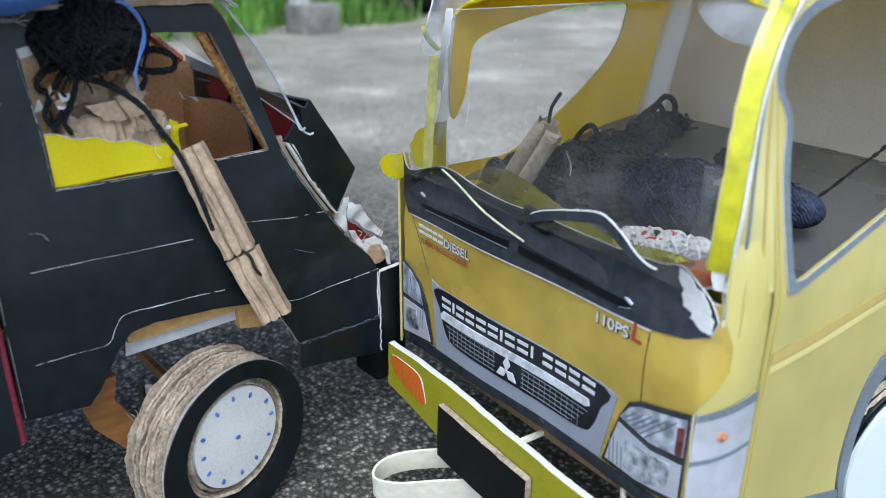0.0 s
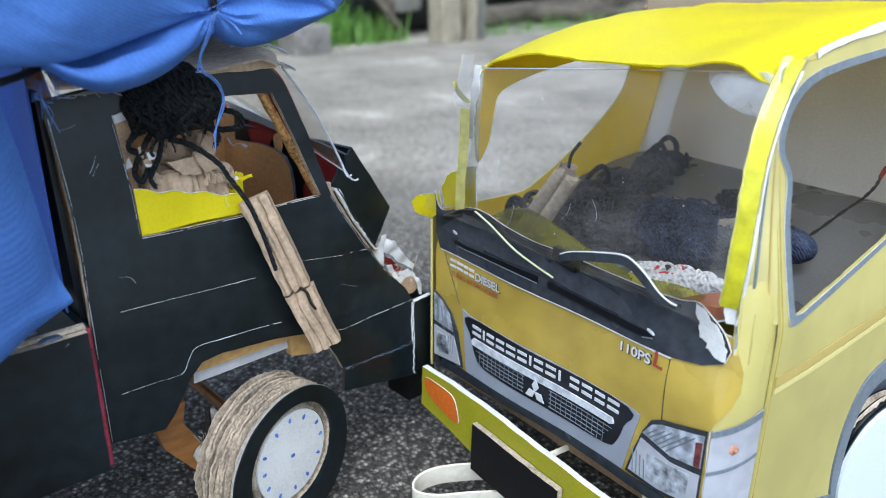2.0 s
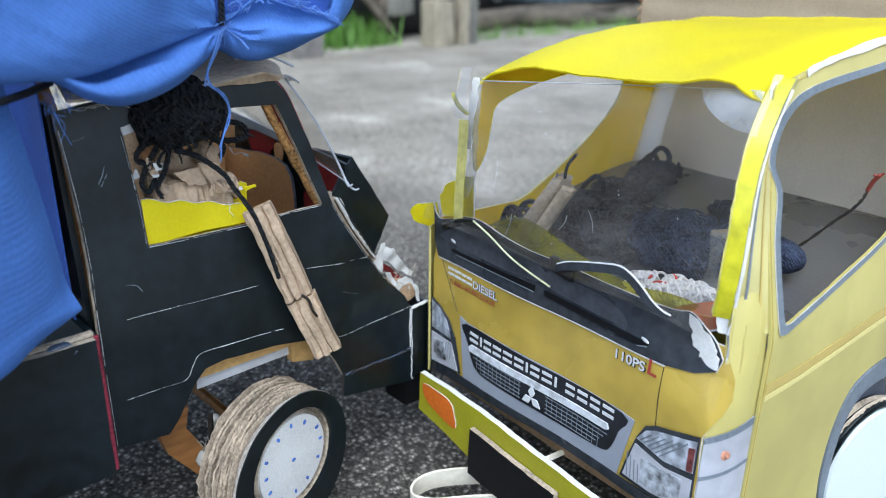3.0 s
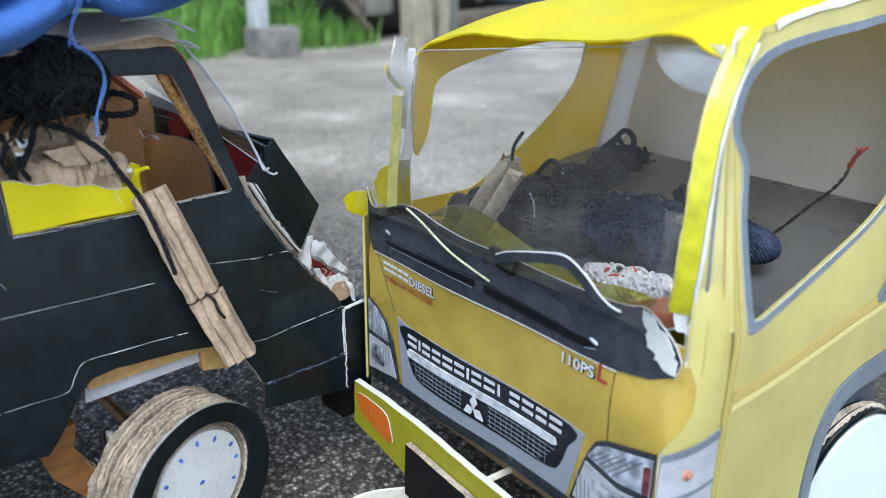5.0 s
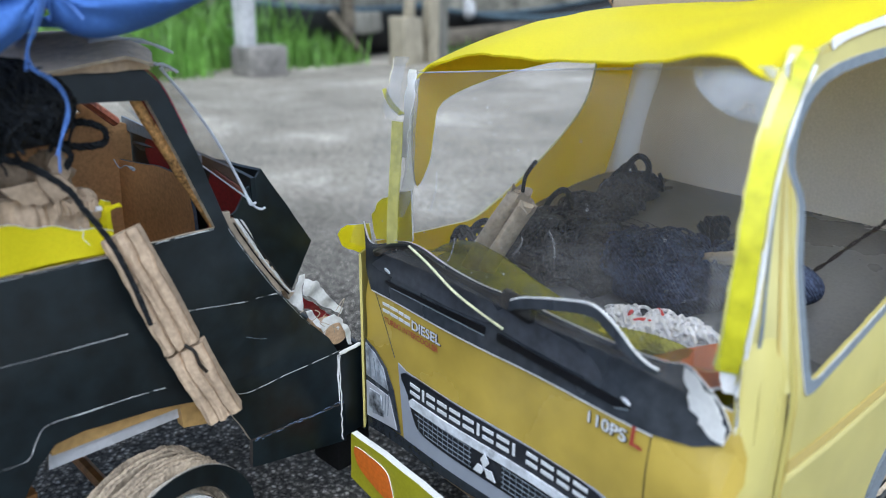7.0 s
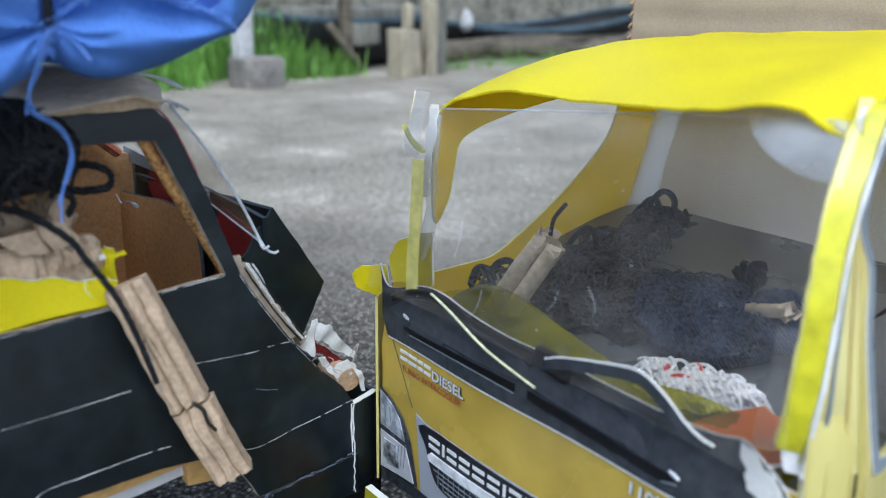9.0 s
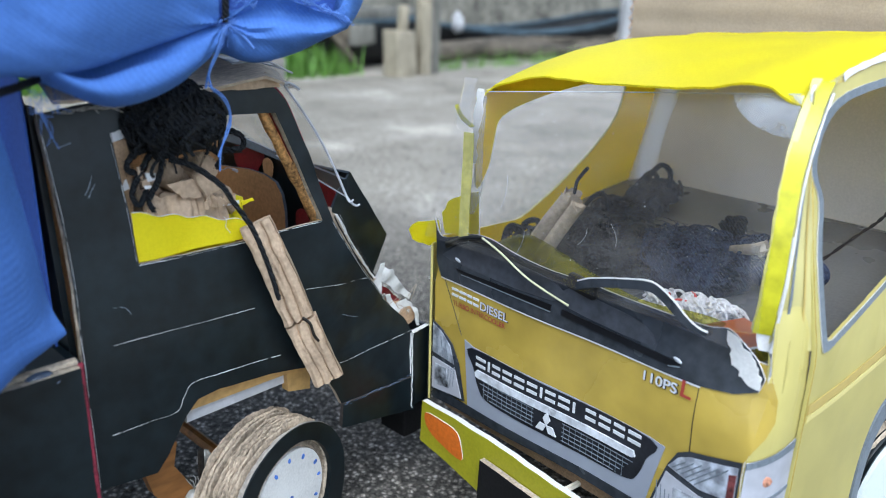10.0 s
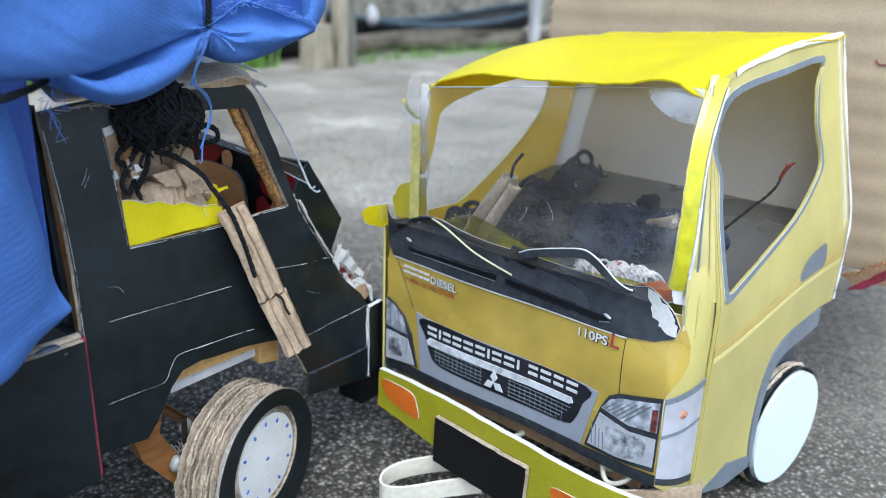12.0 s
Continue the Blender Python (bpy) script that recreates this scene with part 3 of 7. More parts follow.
for pts in ([(-0.0680, 0.1318), (-0.0630, 0.1304), (-0.0035, 0.1306), (-0.0035, 0.1336), (-0.0600, 0.1322), (-0.0670, 0.1325)],
            [(0.0028, 0.1306), (0.0580, 0.1286), (0.0630, 0.1298), (0.0630, 0.1311), (0.0028, 0.1334)]):
    part("air_slot", sheet(pts, lambda x, z: front(x, z, 0.0017), 0.0004, cell=0), [BLACK_DEEP, BLACK_DEEP], cowl)
    rim = [(x, z) for x, z in pts[1:3]]
    part("slot_highlight", sheet([(rim[0][0], rim[0][1] - 0.0001), (rim[1][0], rim[1][1] - 0.0001), (rim[1][0], rim[1][1] - 0.0006), (rim[0][0], rim[0][1] - 0.0005)], lambda x, z: front(x, z, 0.0017), 0.0003, cell=0), [SLATE, SLATE], cowl)
# The cowl's sheen is put into its colour as two lighter patches.
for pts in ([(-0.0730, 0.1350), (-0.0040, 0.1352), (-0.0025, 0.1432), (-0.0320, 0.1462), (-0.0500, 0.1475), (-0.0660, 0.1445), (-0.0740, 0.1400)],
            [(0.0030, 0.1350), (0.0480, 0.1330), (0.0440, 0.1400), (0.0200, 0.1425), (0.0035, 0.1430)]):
    part("cowl_sheen", sheet([tuple(p) for p in catmull(pts, 3, True)], lambda x, z: front(x, z, 0.0013), 0.0004), [COWL_SHEEN, COWL_SHEEN], cowl, "blue-grey sheen put into the cowl's print")
part("cowl_ridge", sheet([(-0.0760, 0.1432), (-0.0600, 0.1478), (-0.0460, 0.1490), (-0.0300, 0.1466), (0.0000, 0.1448), (0.0300, 0.1442), (0.0500, 0.1444), (0.0720, 0.1452), (0.0720, 0.1470), (0.0500, 0.1466), (0.0300, 0.1464), (0.0, 0.1470), (-0.0300, 0.1488), (-0.0460, 0.1513), (-0.0600, 0.1503), (-0.0760, 0.1452)],
                         lambda x, z: front(x, z, 0.0018), 0.0006), [BLACK_DEEP, BLACK_DEEP], cowl, "black raised rim along the cowl's top")
for cx, cz, w in ((-0.067, 0.1365, 0.0022), (0.0615, 0.1318, 0.0022)):
    part("washer_nozzle", lump(bmesh.new(), front(cx, cz, 0.0016), (w, 0.0006, 0.0008), (0, 20, 0), 0, 0.05, sub=2), CHROME, cowl)
torn = ragged([(0.0775, 0.1490), (0.0835, 0.1450), (0.0895, 0.1410), (0.0935, 0.1360), (0.0940, 0.1318), (0.088, 0.1322), (0.0815, 0.1368)], 0.0008, 0.0015, 5)
part("torn_paper", sheet(torn, lambda x, z: front(x, z, 0.0019 + 0.0012 * smooth01(0.085, 0.0955, x)), 0.0004, cell=0.004), [OFFWHITE, WHITE], truck, "grey-white torn paper at the cowl's end")

# body-coloured seams
for a, b in (((-0.0765, 0.124), (-0.0625, 0.0965)), ((0.0715, 0.1245), (0.0725, 0.097))):
    bm = bmesh.new()
    tube(bm, [front(a[0] + (b[0] - a[0]) * k / 5, a[1] + (b[1] - a[1]) * k / 5, 0.0001) for k in range(6)], 0.00022, 4)
    part("door_seam", bm, NAIL, panel)

# silver mask, grille and dark lower edge
silver = patch("silver_mask", [(-0.0595, 0.0955), (-0.053, 0.0938), (0.053, 0.0938), (0.0615, 0.0930), (0.058, 0.078), (0.0545, 0.0615), (0.02, 0.0608), (-0.02, 0.0600), (-0.0555, 0.0588), (-0.0575, 0.078)],
               SILVER, truck, 0.0006, "silver printed mask round the grille")
patch("lower_edge", [(-0.0835, 0.0525), (-0.05, 0.0540), (0.0, 0.0562), (0.058, 0.0560), (0.0955, 0.0590), (0.0955, 0.0645), (0.056, 0.0612), (0.02, 0.0610), (-0.02, 0.0602), (-0.058, 0.0592), (-0.0835, 0.0580)],
      BLACK_PRINT, truck, 0.0008)
grille_shape = [tuple(p) for p in catmull([(-0.0535, 0.0932), (0.0, 0.0932), (0.0545, 0.0932), (0.0532, 0.083), (0.050, 0.0735), (0.0455, 0.0695), (0.03, 0.0682), (0.0, 0.0678), (-0.03, 0.0678), (-0.0425, 0.0690), (-0.0475, 0.0735), (-0.0515, 0.083)], 4, True)]
grille = patch("grille", grille_shape, GRILLE, truck, 0.0011, "black printed grille with mesh bars")
bars = 0
for k in range(5):
    z = 0.0700 + 0.0022 * k
    half = 0.0395 + 0.0020 * k if k else 0.038
    for s in (-1, 1):
        bm = bmesh.new()
        tube(bm, [front(s * 0.0085, z, 0.0016), front(s * half * 0.6, z, 0.0016), front(s * half, z, 0.0016)], 0.00022, 4)
        part("grille_bar", bm, SLATE, grille)
for k in range(11):
    x = 0.0095 + 0.0033 * k
    for s in (-1, 1):
        bm = bmesh.new()
        tube(bm, [front(s * x, 0.0694, 0.0016), front(s * x, 0.0792, 0.0016)], 0.00016, 4)
        part("grille_rib", bm, SLATE, grille)
part("chrome_bar", sheet([(-0.0495, 0.0815), (-0.0475, 0.0835), (0.0475, 0.0845), (0.0485, 0.082), (0.0465, 0.0810), (0.0, 0.0802), (-0.0485, 0.0793)], lambda x, z: front(x, z, 0.0022), 0.0008), [CHROME, CHROME], grille, "bright printed chrome bar")
# three-part badge
for turn in (0, 120, 240):
    c, s = math.cos(radians(turn)), math.sin(radians(turn))
    d = [(0, 0), (0.0022, 0.0032), (0, 0.0070), (-0.0022, 0.0032)]
    part("badge_diamond", sheet([(x * c - z * s, 0.0742 + x * s + z * c) for x, z in d], lambda x, z: front(x, z, 0.0026), 0.0006, cell=0), [INK_WHITE, CHROME], grille)
# the maker's name as plain white bars
def bar_pair(name, x, z, w, h, proud, parent, ink):
    """One character as plain bars: an upright for a narrow one, else an upper and a lower bar."""
    boxes = [(x, z, w, h)] if w < 0.0015 else [(x, z, w, h * 0.30), (x, z + h * 0.70, w, h * 0.30)]
    for bx, bz, bw, bh in boxes:
        part(name, sheet([(bx, bz), (bx + bw, bz), (bx + bw, bz + bh), (bx, bz + bh)], lambda a, b: front(a, b, proud), 0.0003, cell=0), [ink, ink], parent)


widths = (7.0, 1.3, 5.6, 6.0, 6.4, 6.2, 1.3, 5.8, 6.4, 1.3, 0, 5.6, 6.2, 5.8, 6.6)
gap = (0.0995 - 0.001 * sum(widths) - 0.0040) / 13
x = -0.0493
for w in widths:
    if w:
        bar_pair("name_bar", x, 0.0853 + 0.0022 * (x + 0.049) / 0.098, 0.001 * w, 0.0053, 0.0015, grille, INK_WHITE)
        x += 0.001 * w + gap
    else:
        x += 0.0040
# model name as bars, then readable words
x = -0.0705
for w in (0.0048, 0.0052, 0.0034, 0.0040):
    bar_pair("model_bar", x, 0.1166 - 0.02 * (x + 0.07), w, 0.0044, 0.0006, panel, INK_WHITE)
    x += w + 0.0009
lettering("model_word", "DIESEL", 0.0044, lambda a, b, r: front(-0.0487 + a, 0.1158 + b, 0.0005 + r), INK_WHITE, panel, 0.0195)
lettering("word_shadow", "DIESEL", 0.0047, lambda a, b, r: front(-0.0484 + a, 0.1154 + b, 0.0003 + r), NAIL, panel, 0.0197, 0.0002)
lettering("word_shadow", "110PS", 0.0048, lambda a, b, r: front(0.0474 + a, 0.1171 + b + 0.02 * a, 0.0003 + r), NAIL, panel, 0.0164, 0.0002)
lettering("engine_word", "TURBO INTERCOOLER", 0.0027, lambda a, b, r: front(-0.0690 + a, 0.1118 + b + 0.004 * a, 0.0005 + r), RED_TEXT, panel, 0.0385)
lettering("power_word", "110PS", 0.0045, lambda a, b, r: front(0.0472 + a, 0.1174 + b + 0.02 * a, 0.0005 + r), INK_WHITE, panel, 0.0160)
lettering("power_letter", "L", 0.0068, lambda a, b, r: front(0.0648 + a, 0.1180 + b, 0.0005 + r), RED_TEXT, panel, 0.0048)

# headlights
for side in (1, -1):
    if side > 0:
        rim = [(0.0568, 0.0628), (0.0605, 0.0765), (0.0640, 0.0870), (0.0680, 0.0945), (0.0735, 0.0978), (0.0948, 0.1040), (0.0948, 0.0665), (0.075, 0.0635)]
        up = [(0.0645, 0.0868), (0.0690, 0.0930), (0.0740, 0.0958), (0.0940, 0.1015), (0.0940, 0.0868), (0.080, 0.0845)]
        low = [(0.0588, 0.0650), (0.0612, 0.0745), (0.0640, 0.0838), (0.080, 0.0815), (0.0940, 0.0835), (0.0940, 0.0690), (0.075, 0.0655)]
        refl = [(0.0690, 0.0672), (0.0685, 0.0790), (0.076, 0.0800), (0.090, 0.0815), (0.0895, 0.0715), (0.080, 0.0672)]
    else:
        rim = [(-0.0835, 0.0575), (-0.0835, 0.0985), (-0.0760, 0.0955), (-0.0680, 0.0895), (-0.0625, 0.080), (-0.0575, 0.0605)]
        up = [(-0.0828, 0.0805), (-0.0828, 0.0970), (-0.0760, 0.0940), (-0.0695, 0.0885), (-0.0660, 0.0790)]
        low = [(-0.0828, 0.0590), (-0.0828, 0.0775), (-0.0652, 0.0762), (-0.0595, 0.0615)]
        refl = [(-0.0805, 0.0620), (-0.0800, 0.0745), (-0.0715, 0.0745), (-0.0690, 0.0640)]
    lamp = patch("headlight", rim, BLACK_PRINT, truck, 0.0012, "printed headlight with ribbed clear upper lens")
    patch("upper_lens", up, LENS, lamp, 0.0017)
    patch("lower_lens", low, LAMP_WHITE, lamp, 0.0017)
    patch("reflector", refl, LENS_DARK, lamp, 0.0021)
    for k in range(3 if side < 0 else 6):
        t = (k + 1) / (4 if side < 0 else 7)
        a, b = Vector(up[0]).lerp(Vector(up[-1]), t), Vector(up[1]).lerp(Vector(up[3 if side > 0 else 2]), t)
        if side < 0:
            a, b = Vector(up[0]).lerp(Vector(up[-1]), t), Vector(up[1]).lerp(Vector(up[3]), t)
        bm = bmesh.new()
        tube(bm, [front(a[0], a[1] + 0.001, 0.0020), front(b[0], b[1] - 0.0012, 0.0020)], 0.00025, 4)
        part("lens_rib", bm, SLATE, lamp)
    if side > 0:
        patch("red_reflector", [(0.0912, 0.0868), (0.0910, 0.0975), (0.0938, 0.0985), (0.0938, 0.0872)], RED_DIM, lamp, 0.0021)
    for k in range(4):
        x0 = (-0.0650, 0.0605)[side > 0] + 0.0022 * k * side
        bm = bmesh.new()
        tube(bm, [front(x0 + 0.001 * side, 0.066, 0.0020), front(x0, 0.078 - 0.001 * k, 0.0020)], 0.0002, 4)
        part("lens_rib", bm, SLATE, lamp)


# the slope of the windscreen and pillars
def rake(z):
    return 0.31 * max(0, z - 0.145) + 7.0 * max(0, z - 0.2) ** 2


# corner panels between front and sides
def corner(side):
    xf, xs = (0.0945, 0.1018) if side > 0 else (-0.0838, -0.0985)
    def lay(s, z, proud=0.0):
        up = max(0, z - 0.143)
        bulge = math.sin(s * math.pi) * 0.002
        x = xf + (xs - xf) * s + side * bulge - side * up * 0.22
        return (x + side * proud * 0.8, -0.0030 + 0.0085 * smooth01(0.10, 0.135, z) * (1 - s) * (side > 0) + 0.0245 * s ** 1.2 + rake(z) * (1 - 0.8 * s) - proud * 0.6, z)
    return lay


for side in (1, -1):
    lay = corner(side)
    shape = [(0, 0.059 if side > 0 else 0.052), (0.5, 0.052), (1, 0.050), (1, 0.235), (0.4, 0.238), (0.2, 0.2385), (0.05, 0.215), (0.05, 0.19), (0.03, 0.15), (0, 0.136)]
    if side < 0:
        shape = [(0, 0.052), (1, 0.050), (1, 0.125), (0.6, 0.138), (0, 0.14)]
    cp = part("corner_panel", sheet(shape, lambda s, z: lay(s, z), 0.0011, cell=0.02, flip=side < 0), [YELLOW_SIDE, WHITE if side > 0 else YELLOW_SIDE], truck, "pale yellow printed corner panel")
    if side > 0:
        part("side_lamp", sheet([(0.04, 0.0615), (0.97, 0.056), (0.97, 0.1085), (0.5, 0.1055), (0.04, 0.1035)], lambda s, z: lay(s, z, 0.0007), 0.0003, cell=0.02), [LAMP_WHITE, LAMP_WHITE], cp)
        part("side_lamp_band", sheet([(0.04, 0.0835), (0.97, 0.0870), (0.97, 0.0885), (0.04, 0.0852)], lambda s, z: lay(s, z, 0.0011), 0.0003, cell=0.02), [SLATE, SLATE], cp)
        part("side_lamp_band", sheet([(0.04, 0.1010), (0.97, 0.1050), (0.97, 0.1085), (0.04, 0.1035)], lambda s, z: lay(s, z, 0.0011), 0.0003, cell=0.02), [SLATE, SLATE], cp)
        part("side_lamp_foot", sheet([(0.04, 0.0600), (0.97, 0.0545), (0.97, 0.0580), (0.04, 0.0632)], lambda s, z: lay(s, z, 0.0011), 0.0003, cell=0.02), [BLACK_PRINT, BLACK_PRINT], cp)
        part("orange_spot", lump(bmesh.new(), lay(0.45, 0.0945, 0.0009), (0.0022, 0.0004, 0.0024), (0, 0, 65), 0, 0.3, 300, 2), ORANGE_SPOT, cp)


def side_place(side):
    base = 0.1035 if side > 0 else -0.099
    def lay(y, z, proud=0.0):
        up = max(0, z - 0.143)
        return (base - side * (up * 0.225 - proud), y, z)
    return lay


side_shape = [(0.0205, 0.050), (0.035, 0.040), (0.060, 0.031), (0.0955, 0.026)] + [tuple(p) for p in catmull([(0.0925, 0.036), (0.0905, 0.052), (0.0935, 0.074), (0.1035, 0.0905), (0.1210, 0.0965), (0.150, 0.0975)], 4)] + \
    [(0.1765, 0.0975), (0.200, 0.0950), (0.2035, 0.15), (0.2045, 0.2525)] + [tuple(p) for p in catmull([(0.160, 0.2510), (0.119, 0.2488), (0.0751, 0.2430), (0.047, 0.2385), (0.0340, 0.2340), (0.0255, 0.2230), (0.0225, 0.2120), (0.0215, 0.2000), (0.0208, 0.17)], 3)] + [(0.0205, 0.14), (0.0205, 0.10)]
win = [tuple(p) for p in catmull([(0.1660, 0.2385), (0.11, 0.2350), (0.0580, 0.2308), (0.0375, 0.2235), (0.0285, 0.2130), (0.0275, 0.2060), (0.0315, 0.1970), (0.0285, 0.1800), (0.0290, 0.1505), (0.0318, 0.1462), (0.0415, 0.1476),
                                 (0.075, 0.1545), (0.116, 0.1640), (0.1450, 0.1760), (0.1590, 0.1865), (0.1545, 0.2065), (0.1590, 0.2270)], 3, True)]
left_shape = side_shape[:side_shape.index((0.200, 0.0950))] + [(0.200, 0.0950), (0.2000, 0.1440), (0.1850, 0.1450), (0.1850, 0.2400)] + [tuple(p) for p in catmull([(0.160, 0.2390), (0.119, 0.2350), (0.0751, 0.2270), (0.045, 0.2210), (0.0300, 0.2180)], 3)] + \
    [tuple(p) for p in catmull([(0.0285, 0.205), (0.0300, 0.190), (0.0330, 0.175), (0.0375, 0.163), (0.0425, 0.175), (0.0425, 0.190), (0.0450, 0.2030), (0.0700, 0.2110), (0.110, 0.2165), (0.1440, 0.2165), (0.1490, 0.2080), (0.1450, 0.1885), (0.1206, 0.1635), (0.085, 0.1400), (0.060, 0.1375), (0.0165, 0.1385)], 4)]
for side in (1, -1):
    lay = side_place(side)
    hole = ragged(win, 0.0003, 0.004, 7)
    sp = part("side_panel", sheet(side_shape if side > 0 else left_shape, lay, 0.0013, [hole] if side > 0 else (), cell=0.02, back=2, flip=side < 0), [YELLOW_SIDE if side > 0 else YELLOW_IN, YELLOW_SIDE, GREY_CARD if side > 0 else YELLOW_IN], truck,
              "pale yellow printed cab side with cut-out window" if side > 0 else "deep yellow cab side with cut-out window")
    if side > 0:
        grow = [(0.098 + (p[0] - 0.098) * 1.055, 0.192 + (p[1] - 0.192) * 1.075) for p in win]
        part("window_trim", sheet(grow, lambda y, z: lay(y, z, 0.0006), 0.0004, [win], cell=0), [SLATE, WHITE], sp, "slate blue printed window surround")
        arch = [tuple(p) for p in catmull([(0.0985, 0.024), (0.0935, 0.036), (0.0915, 0.052), (0.0945, 0.0735), (0.1040, 0.0895), (0.1212, 0.0955), (0.150, 0.0967), (0.1775, 0.0968)], 4)]
        inner = [tuple(p) for p in catmull([(0.178, 0.0850), (0.150, 0.0850), (0.1240, 0.0850), (0.1110, 0.0800), (0.1030, 0.0690), (0.0995, 0.0520), (0.1005, 0.036), (0.1045, 0.022)], 4)]
        part("wheel_arch", sheet(arch + inner, lambda y, z: lay(y, z, 0.0007), 0.0012, cell=0), [SLATE, SLATE], sp, "slate blue printed wheel arch")
        part("sill_trim", sheet([(0.030, 0.042), (0.060, 0.0305), (0.0955, 0.0255), (0.0955, 0.033), (0.062, 0.044)], lambda y, z: lay(y, z, 0.0007), 0.0006, cell=0), [SLATE, SLATE], sp)
        part("door_handle", sheet([tuple(p) for p in catmull([(0.1285, 0.1262), (0.1300, 0.1330), (0.1400, 0.1385), (0.1600, 0.1408), (0.1650, 0.1370), (0.1660, 0.1270), (0.150, 0.1262)], 4, True)], lambda y, z: lay(y, z, 0.0006), 0.0005, cell=0), [SLATE, SLATE], sp, "slate blue printed door handle recess")
        for z0, m, dz in ((0.1182, CREASE_TAN, 0.0042), (0.1148, CREASE_PALE, 0.0026)):
            ridge = catmull([(0.0225, z0), (0.05, z0 + 0.0005), (0.09, z0 + 0.0035), (0.13, z0 + 0.0065), (0.17, z0 + 0.0065), (0.2, z0 + 0.006)], 4)
            part("body_line", sheet([(p[0], p[1]) for p in ridge] + [(p[0], p[1] + dz) for p in reversed(ridge)], lambda y, z: lay(y, z, 0.0005), 0.0003, cell=0), [m, m], sp)
        for line in ([(0.0212, 0.0555), (0.0212, 0.10), (0.0215, 0.14), (0.0220, 0.17), (0.024, 0.20), (0.0285, 0.2235), (0.036, 0.2325)], [(0.045, 0.2365), (0.09, 0.2432), (0.15, 0.2470), (0.195, 0.2485)]):
            bm = bmesh.new()
            tube(bm, [lay(p[0], p[1], 0.0001) for p in catmull(line, 5)], 0.0002, 4)
            part("door_seam", bm, MUSTARD, sp)

# cut white paper along the roof joint and the rear edge
def strip(path, width, across, wav=0.0):
    """A narrow ribbon along a path."""
    pts = catmull(path, 4)
    a = Vector(across).normalized()
    n = len(pts) - 1
    def place(s, t):
        p = pts[round(s * n)]
        return p + a * width * (t - 0.5) * (1 + wav * noise.noise(p * 160))
    return surface(n, 2, place, 0.0004)


part("joint_paper", strip([(0.0830, 0.0520, 0.2390), (0.0825, 0.0574, 0.2405), (0.0818, 0.0771, 0.2434), (0.0808, 0.1215, 0.2482), (0.0802, 0.1643, 0.2504), (0.0798, 0.2045, 0.2520)], 0.0030, (-0.22, -0.1, 1), 0.9), [WHITE, WHITE], truck, "torn white paper edge along the roof joint")
part("rear_edge", strip([(0.0800, 0.2058, 0.2515), (0.0868, 0.2052, 0.2190), (0.0945, 0.2058, 0.1850), (0.1030, 0.2048, 0.1500), (0.1043, 0.2030, 0.1250), (0.1043, 0.2008, 0.0960)], 0.0016, (0.25, 1, 0), 1.6), [WHITE, WHITE], truck, "thick white cut edge at the cab's rear")

# torn yellow flaps at the far corner
for pts, wv in (([(-0.0885, 0.1390), (-0.0960, 0.1355), (-0.1050, 0.1375), (-0.1075, 0.1425), (-0.1020, 0.1480), (-0.0900, 0.1510), (-0.0880, 0.1450)], 0.003),
                ([(-0.0850, 0.1450), (-0.0870, 0.1560), (-0.0820, 0.1640), (-0.0740, 0.1680), (-0.0675, 0.1700), (-0.0655, 0.1480), (-0.0740, 0.1440)], -0.004)):
    rp = ragged(pts, 0.0006, 0.003, 3)
    part("torn_flap", sheet(rp, lambda x, z, wv=wv: (x, 0.006 + wv * math.sin((x + 0.1) * 160) + (0.004 if wv < 0 else -0.002), z), 0.0007, cell=0.004), [YELLOW_ROOF, WHITE, WHITE], truck, "torn bright yellow paper flap")


# roof, back wall, deck
def roof_place(s, t):
    x = -0.0875 + 0.168 * s
    zf = 0.2195 + 0.0165 * smooth01(0, 0.25, s) * 0.45 + 0.0085 * s - 0.0036 * math.exp(-((s - 1.0) / 0.055) ** 2) + 0.0027 * math.exp(-((s - 0.88) / 0.075) ** 2)
    zr = 0.2425 + 0.0108 * s
    y = 0.028 + 0.004 * math.sin(s * 6) + (0.178 - 0.004 * math.sin(s * 6)) * t
    z = zf + (zr - zf) * (t ** 0.75) + 0.0055 * math.sin(math.pi * min(1, t * 1.1)) - 0.003 * math.sin(math.pi * s) * (1 - t) * 0.6
    edge = min(s, 1 - s)
    z -= 0.007 * (1 - smooth01(0, 0.08, edge)) * (0.25 + 0.75 * (s < 0.5))
    z += 0.0008 * noise.noise(Vector((x * 40, y * 40, 3)))
    if t == 0:
        z += 0.0007 * noise.noise(Vector((x * 300, 0, 1)))
    return (x, y, z)


part("roof", surface(44, 26, roof_place, 0.0009, flip=False), [YELLOW_ROOF, YELLOW_ROOF], truck, "bright glossy yellow paper roof, slightly wavy")
back = sheet([(-0.099, 0.112), (0.103, 0.112), (0.103, 0.15), (0.080, 0.250), (-0.0680, 0.243), (-0.0885, 0.15), (-0.099, 0.145)], lambda x, z: (x, 0.196 + 0.002 * math.sin(x * 40), z), 0.0015, cell=0.03)
part("back_wall", back, [GREY_CARD, OFFWHITE], truck, "grey board back wall of the cab")
def rolled(s, t):
    z = 0.146 + 0.096 * t
    return (-0.0972 + 0.225 * (z - 0.143) + 0.0085 * s, 0.1812 + 0.0020 * math.sin(t * 5) + 0.0138 * math.sin(1.5708 * s) ** 1.3, z)


